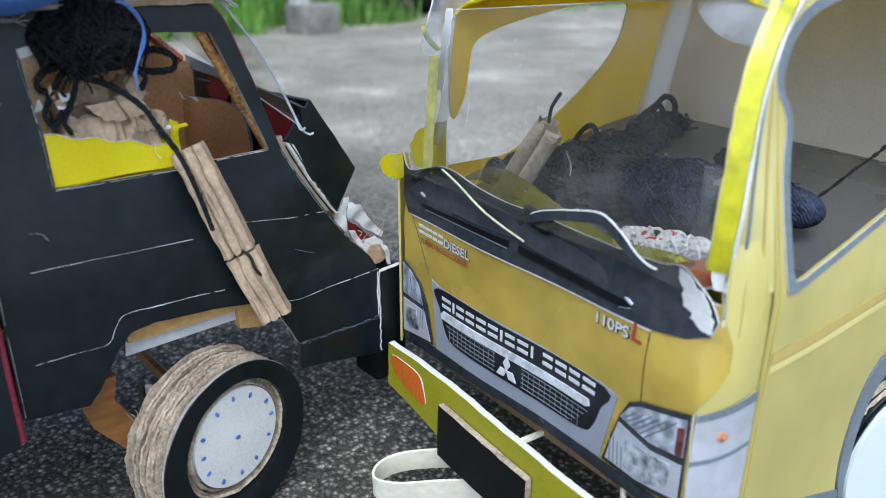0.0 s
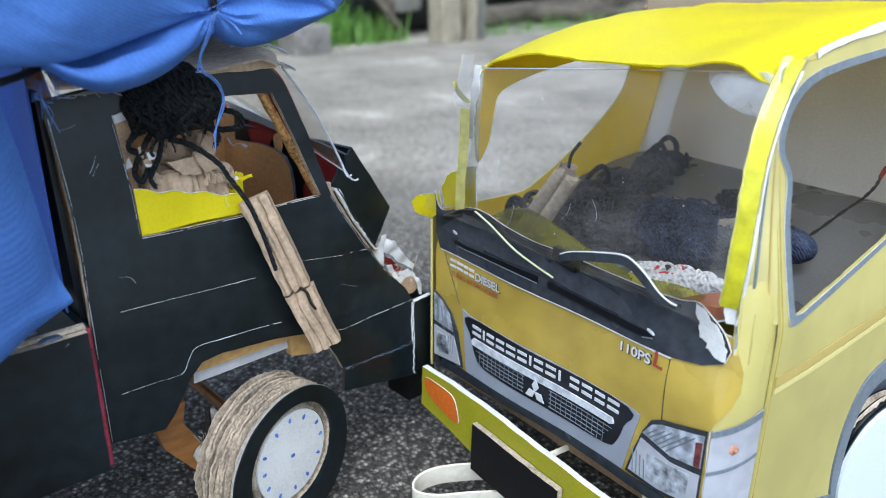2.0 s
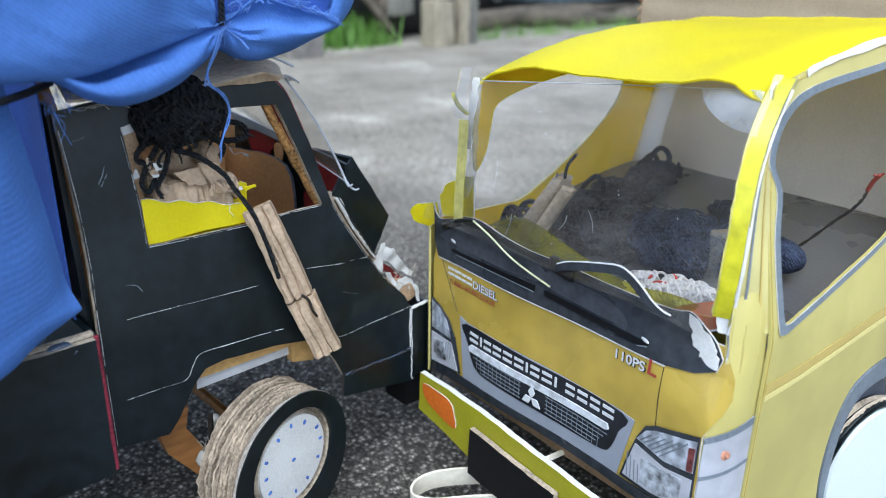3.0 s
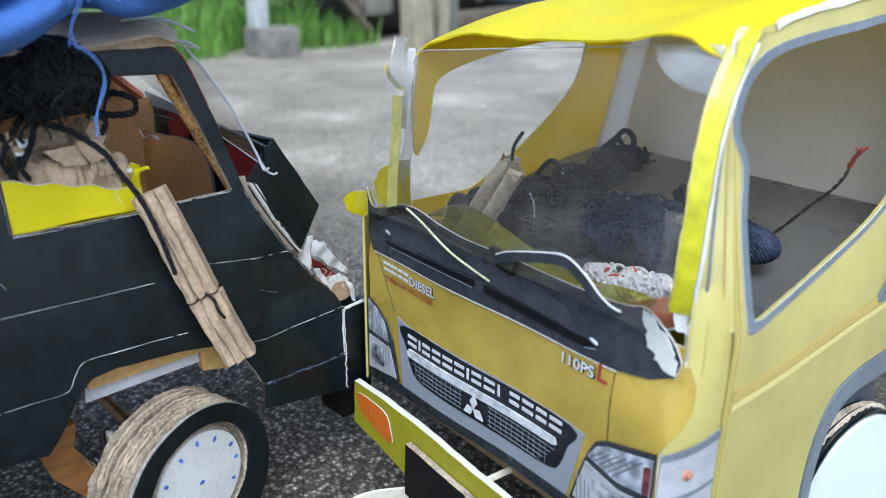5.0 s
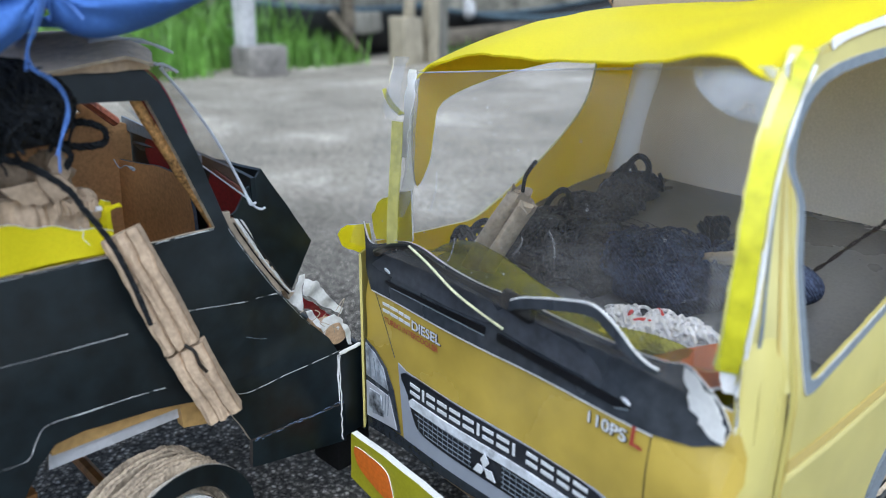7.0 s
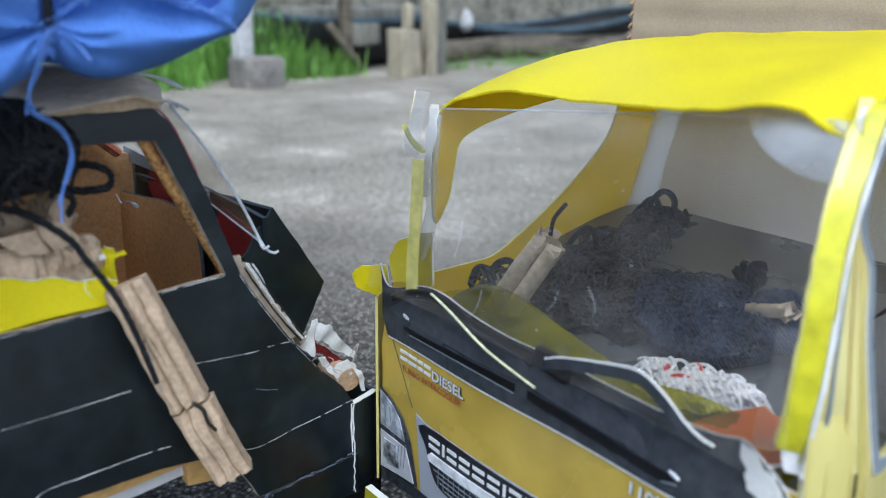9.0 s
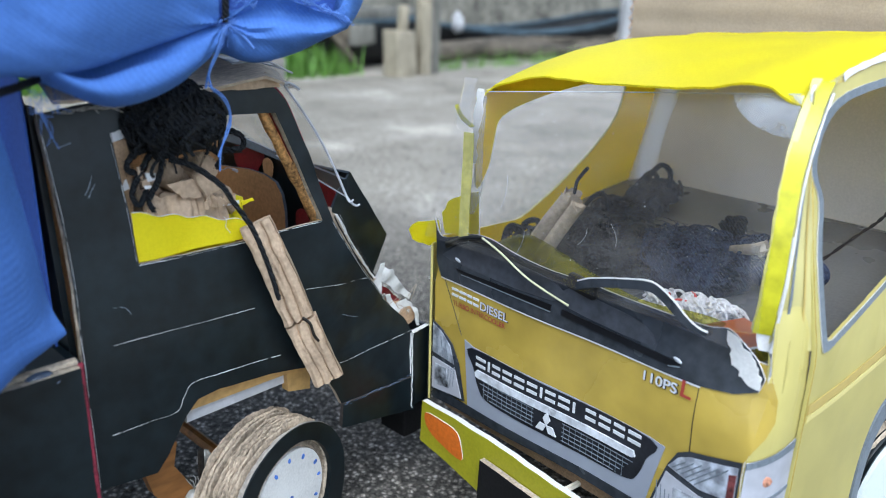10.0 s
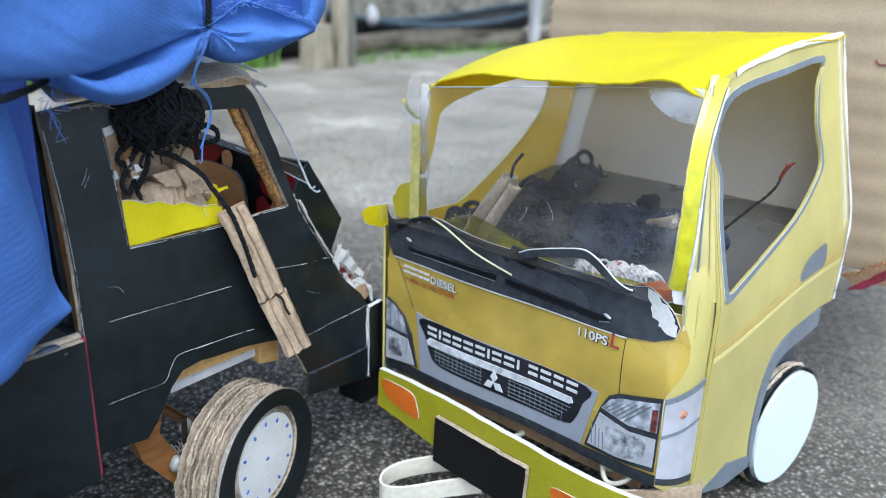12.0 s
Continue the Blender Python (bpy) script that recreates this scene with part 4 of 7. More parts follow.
part("rolled_edge", surface(12, 10, rolled, 0.0006), [LINING, LINING], truck, "white rolled paper edge inside the cab")
part("deck", sheet([(-0.096, 0.006), (0.086, 0.006), (0.093, 0.016), (0.0985, 0.032), (0.101, 0.195), (-0.098, 0.195)], lambda x, y: (x, y, 0.118 + 0.030 * smooth01(0.0, 0.2, y)), 0.0015, cell=0.03), [DARK_DECK, OFFWHITE], truck, "dark grey glossy board deck inside the cab")


# windscreen film and tape
def screen_place(s, t):
    x0, x1 = -0.0855 - 0.006 * t, 0.0935
    x = (x0 + (x1 - x0) * s) * (1 - 0.10 * t) - 0.004 * t
    z = 0.146 + 0.0712 * t + 0.0168 * s * t
    return (x, -0.0025 + rake(z) - 0.004 * (2 * s - 1) ** 2 + 0.001 * math.sin(s * 9 + t * 3), z)


screen = part("windscreen", surface(20, 12, screen_place), CLEAR, truck, "clear plastic film windscreen with dust, scratches and painted reflection haze", smooth=True)

bm = bmesh.new()
tube(bm, [Vector(screen_place(0.10 + 0.89 * k / 20, 1.0)) for k in range(21)], 0.00022, 4)
part("film_edge", bm, FILM_EDGE, screen, "cut edge of the film under the roof")
# Sky reflection at the upper corner, added as a pale film patch.
gleam_edge = [tuple(p) for p in catmull([(0.835, 0.995), (0.850, 0.950), (0.880, 0.905), (0.915, 0.870), (0.955, 0.845), (0.995, 0.835)], 4)]
part("sky_reflection_film", sheet([tuple(p) for p in ragged(gleam_edge, 0.004, 0.02, 3, False)] + [(0.995, 0.995)], lambda a, b: Vector(screen_place(a, b)) + Vector((0, 0.0012, 0)), 0.0, cell=0.03), SKY_GLEAM, screen, "pale sky reflection painted on the film's upper corner")

rnd = random.Random(41)
bm = bmesh.new()
for k in range(70):
    s, t, r = rnd.uniform(0.08, 0.95), rnd.uniform(0.03, 0.9), rnd.choice((0.00012, 0.00018, 0.00018, 0.0003))
    lump(bm, Vector(screen_place(s, t)) - Vector((0, 0.0004, 0)), (r, r * 0.5, r * rnd.uniform(0.7, 1.6)), (0, rnd.uniform(0, 90), 0), 0, 0.3, 900, 1, k)
tagged(part("dust", bm, FILM_EDGE, screen, "pale dust specks on the film"), kind="stuff")
for s, t, ds, dt in ((0.33, 0.06, 0.012, 0.15), (0.60, 0.36, 0.02, -0.10), (0.52, 0.22, 0.012, 0.09), (0.25, 0.30, -0.004, 0.20)):
    bm = bmesh.new()
    tube(bm, [Vector(screen_place(s + ds * f + 0.010 * math.sin(f * 2.6), t + dt * f)) - Vector((0, 0.0003, 0)) for f in (0, 0.2, 0.4, 0.6, 0.8, 1)], 0.00007, 4)
    part("scratch", bm, FILM_EDGE, screen)


TAPE_LINE = [(0.0880, 0.0085, 0.1500), (0.0895, 0.0078, 0.165), (0.0888, 0.0102, 0.187), (0.0870, 0.0142, 0.2055), (0.0856, 0.0215, 0.2215), (0.0832, 0.0335, 0.2345), (0.0826, 0.0375, 0.2380)]


def beside(dx, dy, dz=0.0, first=0):
    return [(x + dx, y + dy, z + dz) for x, y, z in TAPE_LINE[first:]]


part("pillar_liner", strip([(0.0908, 0.0097, 0.1435)] + [(x + 0.0010, y + 0.0012, z) for x, y, z in TAPE_LINE[:3]], 0.0058, (0.9, 0.43, 0.0), 0.3), [WHITE, WHITE], truck, "white torn paper under the pillar tape")
def level(pairs, v):
    """A value read off a broken line of (height, value) pairs."""
    for (a, p), (b, q) in zip(pairs, pairs[1:]):
        if v <= b:
            return p + (q - p) * max(0, v - a) / (b - a)
    return pairs[-1][1]


def pillar_place(s, t, proud=0.0):
    z = 0.1445 + 0.0935 * t
    a = Vector((level([(p[2], p[0]) for p in TAPE_LINE], z) + 0.0026, level([(p[2], p[1]) for p in TAPE_LINE], z) + 0.0012, z))
    b = Vector((0.1035 - 0.225 * (z - 0.143), level([(0.144, 0.0235), (0.200, 0.0238), (0.212, 0.0238), (0.222, 0.0275), (0.230, 0.0360), (0.2385, 0.0480)], z), z))
    return a.lerp(b, s) + Vector((0.8, -0.5, 0)) * (proud + 0.0012 * math.sin(s * math.pi))


cover = part("pillar_cover", surface(6, 30, pillar_place, 0.0008), [PILLAR_YELLOW, PILLAR_YELLOW], truck, "pale yellow printed pillar cover")
for a, b, m in ((0.20, 0.26, SLATE), (0.56, 0.61, CREASE_TAN)):
    part("printed_line", surface(1, 30, lambda s, t: pillar_place(a + (b - a) * s + 0.02 * math.sin(t * 9), 0.02 + 0.94 * t, 0.0007), 0.0003), [m, m], cover)
part("pillar_edge", strip([(x + 0.0039, y + 0.0014, z) for x, y, z in TAPE_LINE[:6]], 0.0008, (0.9, 0.43, 0.0), 0.9), [WHITE, WHITE], truck, "torn white paper edge beside the pillar tape")
part("pillar_paper", strip([(-0.0745, 0.0150, 0.1830), (-0.0768, 0.0180, 0.1930), (-0.0785, 0.0215, 0.2050), (-0.0818, 0.0262, 0.2185)], 0.0042, (0.95, 0.3, 0.0), 0.9), [LINING, LINING], truck, "torn white paper on the far pillar")
part("pillar_tape", strip(beside(0.0, 0.0), 0.0064, (0.9, 0.43, 0.0), 0.1), [TAPE, TAPE_PALE], truck, "lime yellow tape on the pillar")
part("pillar_tape", strip(beside(-0.0026, -0.0006, 0.001), 0.0026, (0.9, 0.43, 0.0), 0.5), [TAPE_PALE, TAPE_PALE], truck, "pale half-clear tape on the pillar")
part("pillar_tape", strip([(-0.0640, 0.001, 0.1480), (-0.0670, 0.004, 0.165), (-0.0715, 0.009, 0.182), (-0.0755, 0.013, 0.1985)], 0.0056, (0.95, 0.3, 0.0), 0.12), [TAPE_PALE, TAPE], truck, "half-clear yellow tape strip")
part("clear_tape", strip([(-0.0665, 0.006, 0.160), (-0.0690, 0.014, 0.1735), (-0.0745, 0.019, 0.193), (-0.0800, 0.026, 0.2150)], 0.0055, (0.95, 0.3, 0.0), 0.5), [CLEAR_OLD, CLEAR_OLD], truck, "crinkled clear tape on the pillar")
part("clear_tape", strip([(-0.0790, 0.012, 0.1990), (-0.0825, 0.016, 0.2080), (-0.0850, 0.020, 0.2160), (-0.0868, 0.024, 0.2235)], 0.0075, (0.95, 0.3, 0.0), 0.5), [CLEAR, CLEAR], truck, "crinkled clear film beside the far pillar")
part("curled_scrap", strip([(-0.0750, 0.015, 0.2010), (-0.0800, 0.015, 0.2030), (-0.0845, 0.015, 0.2060), (-0.0880, 0.015, 0.2105)], 0.0026, (0.3, 0.95, 0.2), 0.4), [LIME, WHITE], truck, "curled yellow-green paper scrap")
part("clear_tape", strip([(0.0830, 0.0045, 0.1500), (0.0835, 0.0035, 0.160), (0.0838, 0.0045, 0.172), (0.0830, 0.0065, 0.184)], 0.0055, (0.9, 0.43, 0.0), 0.6), [CLEAR, CLEAR], truck, "crinkled clear tape at the pillar foot")

# wipers
bm = bmesh.new()
tube(bm, catmull([front(-0.0755, 0.1425, 0.002), front(-0.068, 0.1465, 0.004), front(-0.058, 0.1510, 0.006), front(-0.046, 0.1545, 0.007)], 5), 0.0019, 8, 0, taper=0.45)
tube(bm, catmull([front(-0.046, 0.1545, 0.007), front(-0.034, 0.1510, 0.007), front(-0.016, 0.1425, 0.005), front(0.0065, 0.1365, 0.003)], 5), 0.0005, 6, 1)
part("wiper", bm, [BLACK_DEEP, WIRE_PALE], truck, "bent wiper of black card and pale wire")
bm = bmesh.new()
block(bm, pose(*front(0.0120, 0.1470, 0.003), 0, 8, 0), (0.015, 0.0035, 0.0070), 0, 0.0010)
arm_top = catmull([(0.0120, -0.0035, 0.1500), (0.0200, -0.0040, 0.1538), (0.0370, -0.0045, 0.1588), (0.0480, -0.0045, 0.1610), (0.0540, -0.0042, 0.1590), (0.0595, -0.0040, 0.1555), (0.0650, -0.0038, 0.1512), (0.0700, -0.0036, 0.1490), (0.0735, -0.0035, 0.1486)], 5)
last = len(arm_top) - 1
made = surface(last, 3, lambda s, t: Vector(arm_top[round(s * last)]) - Vector((0.0006 * t, 0.0004 * math.sin(s * 11) * t, t * (0.0040 - 0.0028 * smooth01(0.55, 0.95, s)))), 0.0007)
for f in made.faces:
    f.material_index = 1
keep = bpy.data.meshes.new("ribbon")
made.to_mesh(keep)
made.free()
bm.from_mesh(keep)
bpy.data.meshes.remove(keep)
tube(bm, [Vector(p) + Vector((0, 0, 0.0001 + 0.0002 * noise.noise(Vector(p) * 300))) for p in arm_top], 0.00045, 6, 2)
part("wiper", bm, [BLACK_DEEP, BLACK_PRINT, OFFWHITE], truck, "dark bent card wiper arm with black pivot")

# bumper, plate, indicator
def bump(x, z, proud=0.0):
    return (x, -0.0205 + 0.010 * smooth01(0.07, 0.12, x) - 0.0015 * math.sin(x * 30) - proud, z)


bumper = part("bumper", sheet(ragged([(-0.071, 0.0385), (-0.045, 0.0345), (-0.022, 0.0305), (0.0, 0.029), (0.06, 0.029), (0.112, 0.031), (0.112, 0.056), (0.075, 0.0600), (0.03, 0.0622), (-0.02, 0.0635), (-0.0695, 0.0625)], 0.0003, 0.008, 9), bump, 0.0032, cell=0.012), [LIME, OFFWHITE, OFFWHITE], truck, "lime yellow painted card bumper with white top edge")
for x0 in (-0.0665, 0.0535):
    ind = [tuple(p) for p in catmull([(x0, 0.0570), (x0 + 0.012, 0.0580), (x0 + 0.0235, 0.0570), (x0 + 0.0275, 0.0510), (x0 + 0.0280, 0.0425), (x0 + 0.012, 0.0445), (x0 + 0.002, 0.0490)], 4, True)]
    part("indicator", sheet(ind, lambda x, z, dz=0.0105 * (x0 > 0): bump(x, z - dz, 0.0005), 0.0004, cell=0), [ORANGE, WHITE], bumper, "orange printed indicator")
plate = part("number_plate", sheet(ragged([(-0.0225, 0.0255), (0.0395, 0.0250), (0.0402, 0.0520), (-0.0218, 0.0530)], 0.0003, 0.004, 12), lambda x, z: bump(x, z, 0.0036), 0.0030, cell=0.02), [PLATE_BLACK, CARD_EDGE, CARD_EDGE], truck, "blank black card number plate with raw edges")
bm = bmesh.new()
block(bm, pose(0.0, 0.010, 0.049, 4, 0, 0), (0.165, 0.004, 0.010), 0, 0.0006)
part("bumper_backing", bm, CARD_PLAIN, truck, "raw brown card behind the bumper")
for xx in (0.012,):
    part("bumper_stay", tube(bmesh.new(), [(xx, -0.016, 0.045), (xx + 0.002, 0.012, 0.0455)], 0.0016, 6), STRAP, truck, "cream plastic stay behind the bumper")
bm = bmesh.new()
block(bm, pose(0.0, 0.11, 0.052, 0, 0, 0), (0.150, 0.19, 0.004), 0, 0.0006)
part("chassis_board", bm, CARD_PLAIN, truck, "brown card chassis under the cab")

bm = bmesh.new()
tube(bm, catmull([(0.0640, 0.006, 0.0570), (0.0666, 0.001, 0.0550), (0.0690, -0.001, 0.0500), (0.0735, -0.002, 0.0488), (0.0793, -0.001, 0.0522), (0.0835, 0.003, 0.0575)], 5), 0.0012, 8)
lump(bm, (0.0655, 0.006, 0.0530), (0.0045, 0.0015, 0.0050), (0, 10, 0), 0, 0.2, 150, 3)
part("hose_loop", bm, STRAP, truck, "bent white plastic hose behind the bumper")
tongue = [(0.0450, 0.0330), (0.0450, 0.0420), (0.0565, 0.0450), (0.0750, 0.0500), (0.0925, 0.0535), (0.1030, 0.0565), (0.1090, 0.0600), (0.1120, 0.0640), (0.1130, 0.0330)]
part("card_tongue", sheet(ragged(tongue, 0.0004, 0.004, 6), lambda x, z: (x, -0.0085 + 0.018 * smooth01(0.075, 0.113, x), z), 0.0016, cell=0.006), [CARD_TAN, CARD_EDGE], truck, "bent raw brown card behind the bumper's end")

# strap loop under the bumper
loop_pts = catmull([(-0.004, 0.006, 0.020), (-0.016, -0.006, 0.020), (-0.028, -0.018, 0.0185), (-0.0385, -0.0335, 0.0165), (-0.0395, -0.0455, 0.0150), (-0.0315, -0.0525, 0.0150), (-0.0215, -0.0460, 0.0150), (-0.010, -0.029, 0.0160), (0.004, -0.012, 0.0175)], 6)
def strap_place(s, t):
    p = loop_pts[round(s * (len(loop_pts) - 1))]
    return p + Vector((0.0012 * (t - 0.5), -0.001 * (t - 0.5), 0.0115 * (t - 0.5)))
part("tow_strap", surface(len(loop_pts) - 1, 3, strap_place, 0.0012), [STRAP, STRAP], truck, "cream plastic strap loop below the bumper")


# wheels
def wheel(name, parent, centre, yaw, radius, width, rim_r, layers, rim_mat, tyre_mat, face_mat, label, dots=False, rim_out=0.0, rim_up=0.0):
    m = Matrix.Translation(centre) @ Matrix.Rotation(yaw, 4, "Z")
    hub = part(name, lathe(bmesh.new(), [(0.0, -width), (0.004, -width), (0.004, -0.006), (0.0, -0.006)], m, 16), NAIL, parent, label)
    rl = random.Random(layers)
    a0 = -width
    for k in range(layers):
        step = width * (0.84 if dots else 1.0) / layers * (rl.uniform(0.55, 1.45) if dots else 1.0)
        a1 = a0 + step * (rl.choice((0.55, 0.85, 0.92, 0.96)) if dots else 0.72)
        r = radius * (1 - (0.085 if dots else 0.018) * rl.random() ** 1.5)
        am = 0.5 * (a0 + a1)
        bm = lathe(bmesh.new(), [(rim_r, a0), (r * 0.985, a0), (r, am), (r * 0.985, a1), (rim_r, a1)], m, 160, 0, 0.030, 3.1 + k * 0.55, 0.024 if dots else 0.0, 0.0007 if dots else 0.0)
        part("tyre_layer", bm, tyre_mat, hub)
        a0 += step
    if dots:
        bm = lathe(bmesh.new(), [(radius * 0.90, a0), (radius * 0.955, a0), (radius * 0.975, 0.6 * a0), (radius * 0.98, 0.3 * a0), (radius * 0.982, -0.0008), (radius * 0.90, -0.0012)], m, 160, 0, 0.026, 91, 0.018, 0.0005)
        part("tyre_wrap", bm, CARD_WRAP, hub, "grey paper wrap round the outer layers")
        ring = lathe(bmesh.new(), [(radius * 0.970, -0.0012), (radius * 0.988, -0.0012), (radius * 0.990, -0.0003), (radius * 0.970, -0.0003)], m, 120, 0, 0.014, 2, 0.008)
        part("paper_edge", ring, CARD_WRAP, hub, "pale cut paper edge")
    inner = min(max(rim_r * 1.20, radius * 0.64), radius * 0.94)
    mm = m @ pose(0, 0, rim_up)
    bm = lathe(bmesh.new(), [(radius * 0.985, -0.0008), (radius * 0.985, 0.0004), (inner * 1.02, 0.0004), (inner * 1.02, -0.006)], m, 72, 0, 0.012, 2)
    for v in bm.verts:
        d = v.co - m.translation
        if d.length < radius * 0.88:
            v.co.z += 0.7 * rim_up
    part("tyre_face", bm, face_mat, hub, "black card tyre face")
    coil = [(inner * 1.08, -0.009), (inner * 1.02, -0.0016), (inner * 0.985, -0.0024), (inner * 0.975, -0.014), (rim_r * 1.10, -0.014), (rim_r * 1.085, -0.0032), (rim_r * 1.03, -0.0014), (rim_r * 1.01, -0.008)]
    bm = lathe(bmesh.new(), coil if dots else [(inner * 1.05, -0.008), (inner * 0.99, -0.0030), (inner * 0.93, -0.0022), (rim_r * 1.08, -0.0040), (rim_r * 1.04, -0.0018), (rim_r * 1.02, -0.008)], mm, 120, 0, 0.035, 5, 0.022 if dots else 0.012)
    part("rim_ring", bm, CARD_EDGE, hub)
    bm = lathe(bmesh.new(), [(0.0, rim_out), (rim_r * 0.6, rim_out), (rim_r, rim_out), (rim_r, min(-0.005, rim_out - 0.004))], mm, 64, 0, 0.006, 1)
    disc = part("rim_disc", bm, rim_mat, hub)
    if dots:
        rnd = random.Random(2)
        for k in range(13):
            t = 6.28319 * (k + rnd.uniform(-0.12, 0.12)) / 12
            rr = rim_r * rnd.uniform(0.80, 0.88) if k < 12 else 0.0
            c = mm @ Vector((rim_out + 0.0003, rr * math.cos(t), rr * math.sin(t)))
            e = bmesh.new()
            lathe(e, [(0.0, 0.0003), (0.0009 * rnd.uniform(0.8, 1.2), 0.0003), (0.0010, -0.0001)], Matrix.Translation(c) @ Matrix.Rotation(yaw, 4, "Z") @ Matrix.Rotation(t, 4, "X") @ Matrix.Diagonal((1, 1.35, 0.85, 1)), 8)
            part("pen_dot", e, INK_BLUE, disc)
    return hub


wheel("wheel", truck, (0.1085, 0.1330, 0.0370), -0.15, 0.0370, 0.026, 0.0342, 5, WHITE_SHINE, BLACK_CARD, BLACK_CARD, "front wheel with plain white disc", rim_out=0.0020)

part("wheel_well", sheet(ragged([(0.104, 0.062), (0.112, 0.078), (0.126, 0.0865), (0.142, 0.0850), (0.154, 0.0760), (0.160, 0.0620), (0.156, 0.050), (0.11, 0.050)], 0.0003, 0.004, 3), lambda y, z: (0.0990 + 0.05 * (y - 0.13), y, z), 0.0014, cell=0), [SLATE_DARK, CARD_EDGE], truck, "dark card wheel well behind the white disc")

# cargo box behind the cab
for (cx, cy, cz), size in (((-0.0095, 0.252, 0.275), (0.291, 0.0045, 0.345)), ((0.136, 0.40, 0.275), (0.0045, 0.29, 0.345)), ((-0.1525, 0.40, 0.275), (0.0045, 0.29, 0.345))):
    part("box_wall", block(bmesh.new(), pose(cx, cy, cz), size, 0, 0.0008), CARD, truck, "tall brown corrugated cardboard wall of the cargo box")
bm = bmesh.new()
pts = [(-0.1560, 0.2500 + 0.0022 * (-1) ** k, 0.105 + 0.0035 * k) for k in range(98)]
tube(bm, pts, 0.0006, 4)
part("fluted_edge", bm, CARD_BROWN, truck, "dark fluted cut edge of the box")
bm = sheet(ragged([(0.095, 0.098), (0.106, 0.104), (0.130, 0.124), (0.170, 0.150), (0.170, 0.112), (0.125, 0.100), (0.104, 0.094)], 0.0015, 0.004, 8), lambda x, z: (x, 0.243 - 0.1 * (x - 0.1), z), 0.004, cell=0.01)
part("torn_flap", bm, [CARD_PLAIN, CARD_EDGE], truck, "torn corrugated card flap below the box")
bm = bmesh.new()
tube(bm, [(0.0935 + 0.0016 * k, 0.2395 - 0.00016 * k, 0.0985 + 0.0005 * k + 0.0012 * (-1) ** k + 0.00045 * k * (k > 8)) for k in range(40)], 0.0006, 4)
part("flute", bm, WOOD, truck, "dark wavy flutes in the torn card")
part("red_strip", sheet(ragged([(0.1010, 0.0908), (0.1090, 0.0985), (0.1300, 0.1190), (0.1310, 0.1120), (0.1130, 0.0955)], 0.0003, 0.003, 9), lambda x, z: (x, 0.2365 - 0.1 * (x - 0.1), z), 0.0008, cell=0.01), [RED_EDGE, WHITE], truck, "crimson paper strip on the torn card")
bm = bmesh.new()
tube(bm, catmull([(0.0885, 0.2492, 0.2365), (0.0900, 0.2492, 0.2340), (0.0930, 0.2492, 0.2335), (0.0975, 0.2492, 0.2345)], 4), 0.0004, 5)
part("pen_mark", bm, RED_EDGE, truck, "short red pen stroke on the box")
bm = bmesh.new()
block(bm, pose(-0.01, 0.34, 0.078), (0.06, 0.30, 0.03), 0, 0.001)
part("box_frame", bm, CARD_PLAIN, truck, "brown card frame under the cargo box")

# ---- loose things in the yellow cab ----
def yarn(bm, pts, r=0.0012, slot=0, n=5):
    return tube(bm, catmull(pts, n), r, 6, slot)


def corrugated(bm, path, width, across, ridges=3, height=0.0022, slot=0):
    """A bent strip of corrugated card: a ribbed upper side over a flat lower one."""
    pts = catmull(path, 10)
    a = Vector(across).normalized()
    n = len(pts)
    prof = []
    m = ridges * 14
    for k in range(m + 1):
        t = k / m
        prof.append((t - 0.5, 0.05 + 0.95 * abs(math.sin(math.pi * (ridges * t + 0.08))) ** 0.22))
    rings = []
    for i, p in enumerate(pts):
        d = (pts[min(i + 1, n - 1)] - pts[max(i - 1, 0)]).normalized()
        nn = a.cross(d).normalized()
        w = width * (1 + 0.06 * noise.noise(p * 120))
        top = [bm.verts.new(p + a * w * (u + 0.05 * noise.noise(p * 140 + Vector((0, 0, u * 2)))) + nn * height * (h * (1 + 0.30 * noise.noise(p * 90 + Vector((u * 9, 3, 0)))) + 0.14 * noise.noise(p * 170 + Vector((u * 5, 0, 0))) + 0.10 * noise.noise(p * 420 + Vector((u * 14, 7, 0))))) for u, h in prof]
        low = [bm.verts.new(p + a * w * u - nn * height) for u in (0.5, -0.5)]
        rings.append(top + low)
    for r, s in zip(rings, rings[1:]):
        for k in range(len(r)):
            bm.faces.new((r[k], r[(k + 1) % len(r)], s[(k + 1) % len(r)], s[k])).material_index = slot
    bm.faces.new(list(reversed(rings[0]))).material_index = slot
    bm.faces.new(rings[-1]).material_index = slot
    return bm


def wool(bm, centre, size, count, r, slot, rnd, reach=0.006):
    """Short loops of yarn all over a soft body."""
    for k in range(count):
        v = Vector((rnd.gauss(0, 1), rnd.gauss(0, 1), abs(rnd.gauss(0, 1)))).normalized()
        p = Vector(centre) + Vector((v.x * size[0], v.y * size[1], v.z * size[2]))
        d = v.cross(Vector((rnd.gauss(0, 1), rnd.gauss(0, 1), rnd.gauss(0, 1)))).normalized() * reach * rnd.uniform(0.5, 1.0)
        up = v * rnd.uniform(0.0005, 0.0030)
        yarn(bm, [p - d, p - d * 0.4 + up, p + d * 0.5 + up * 0.7, p + d - up * 0.4], r, slot, 3)


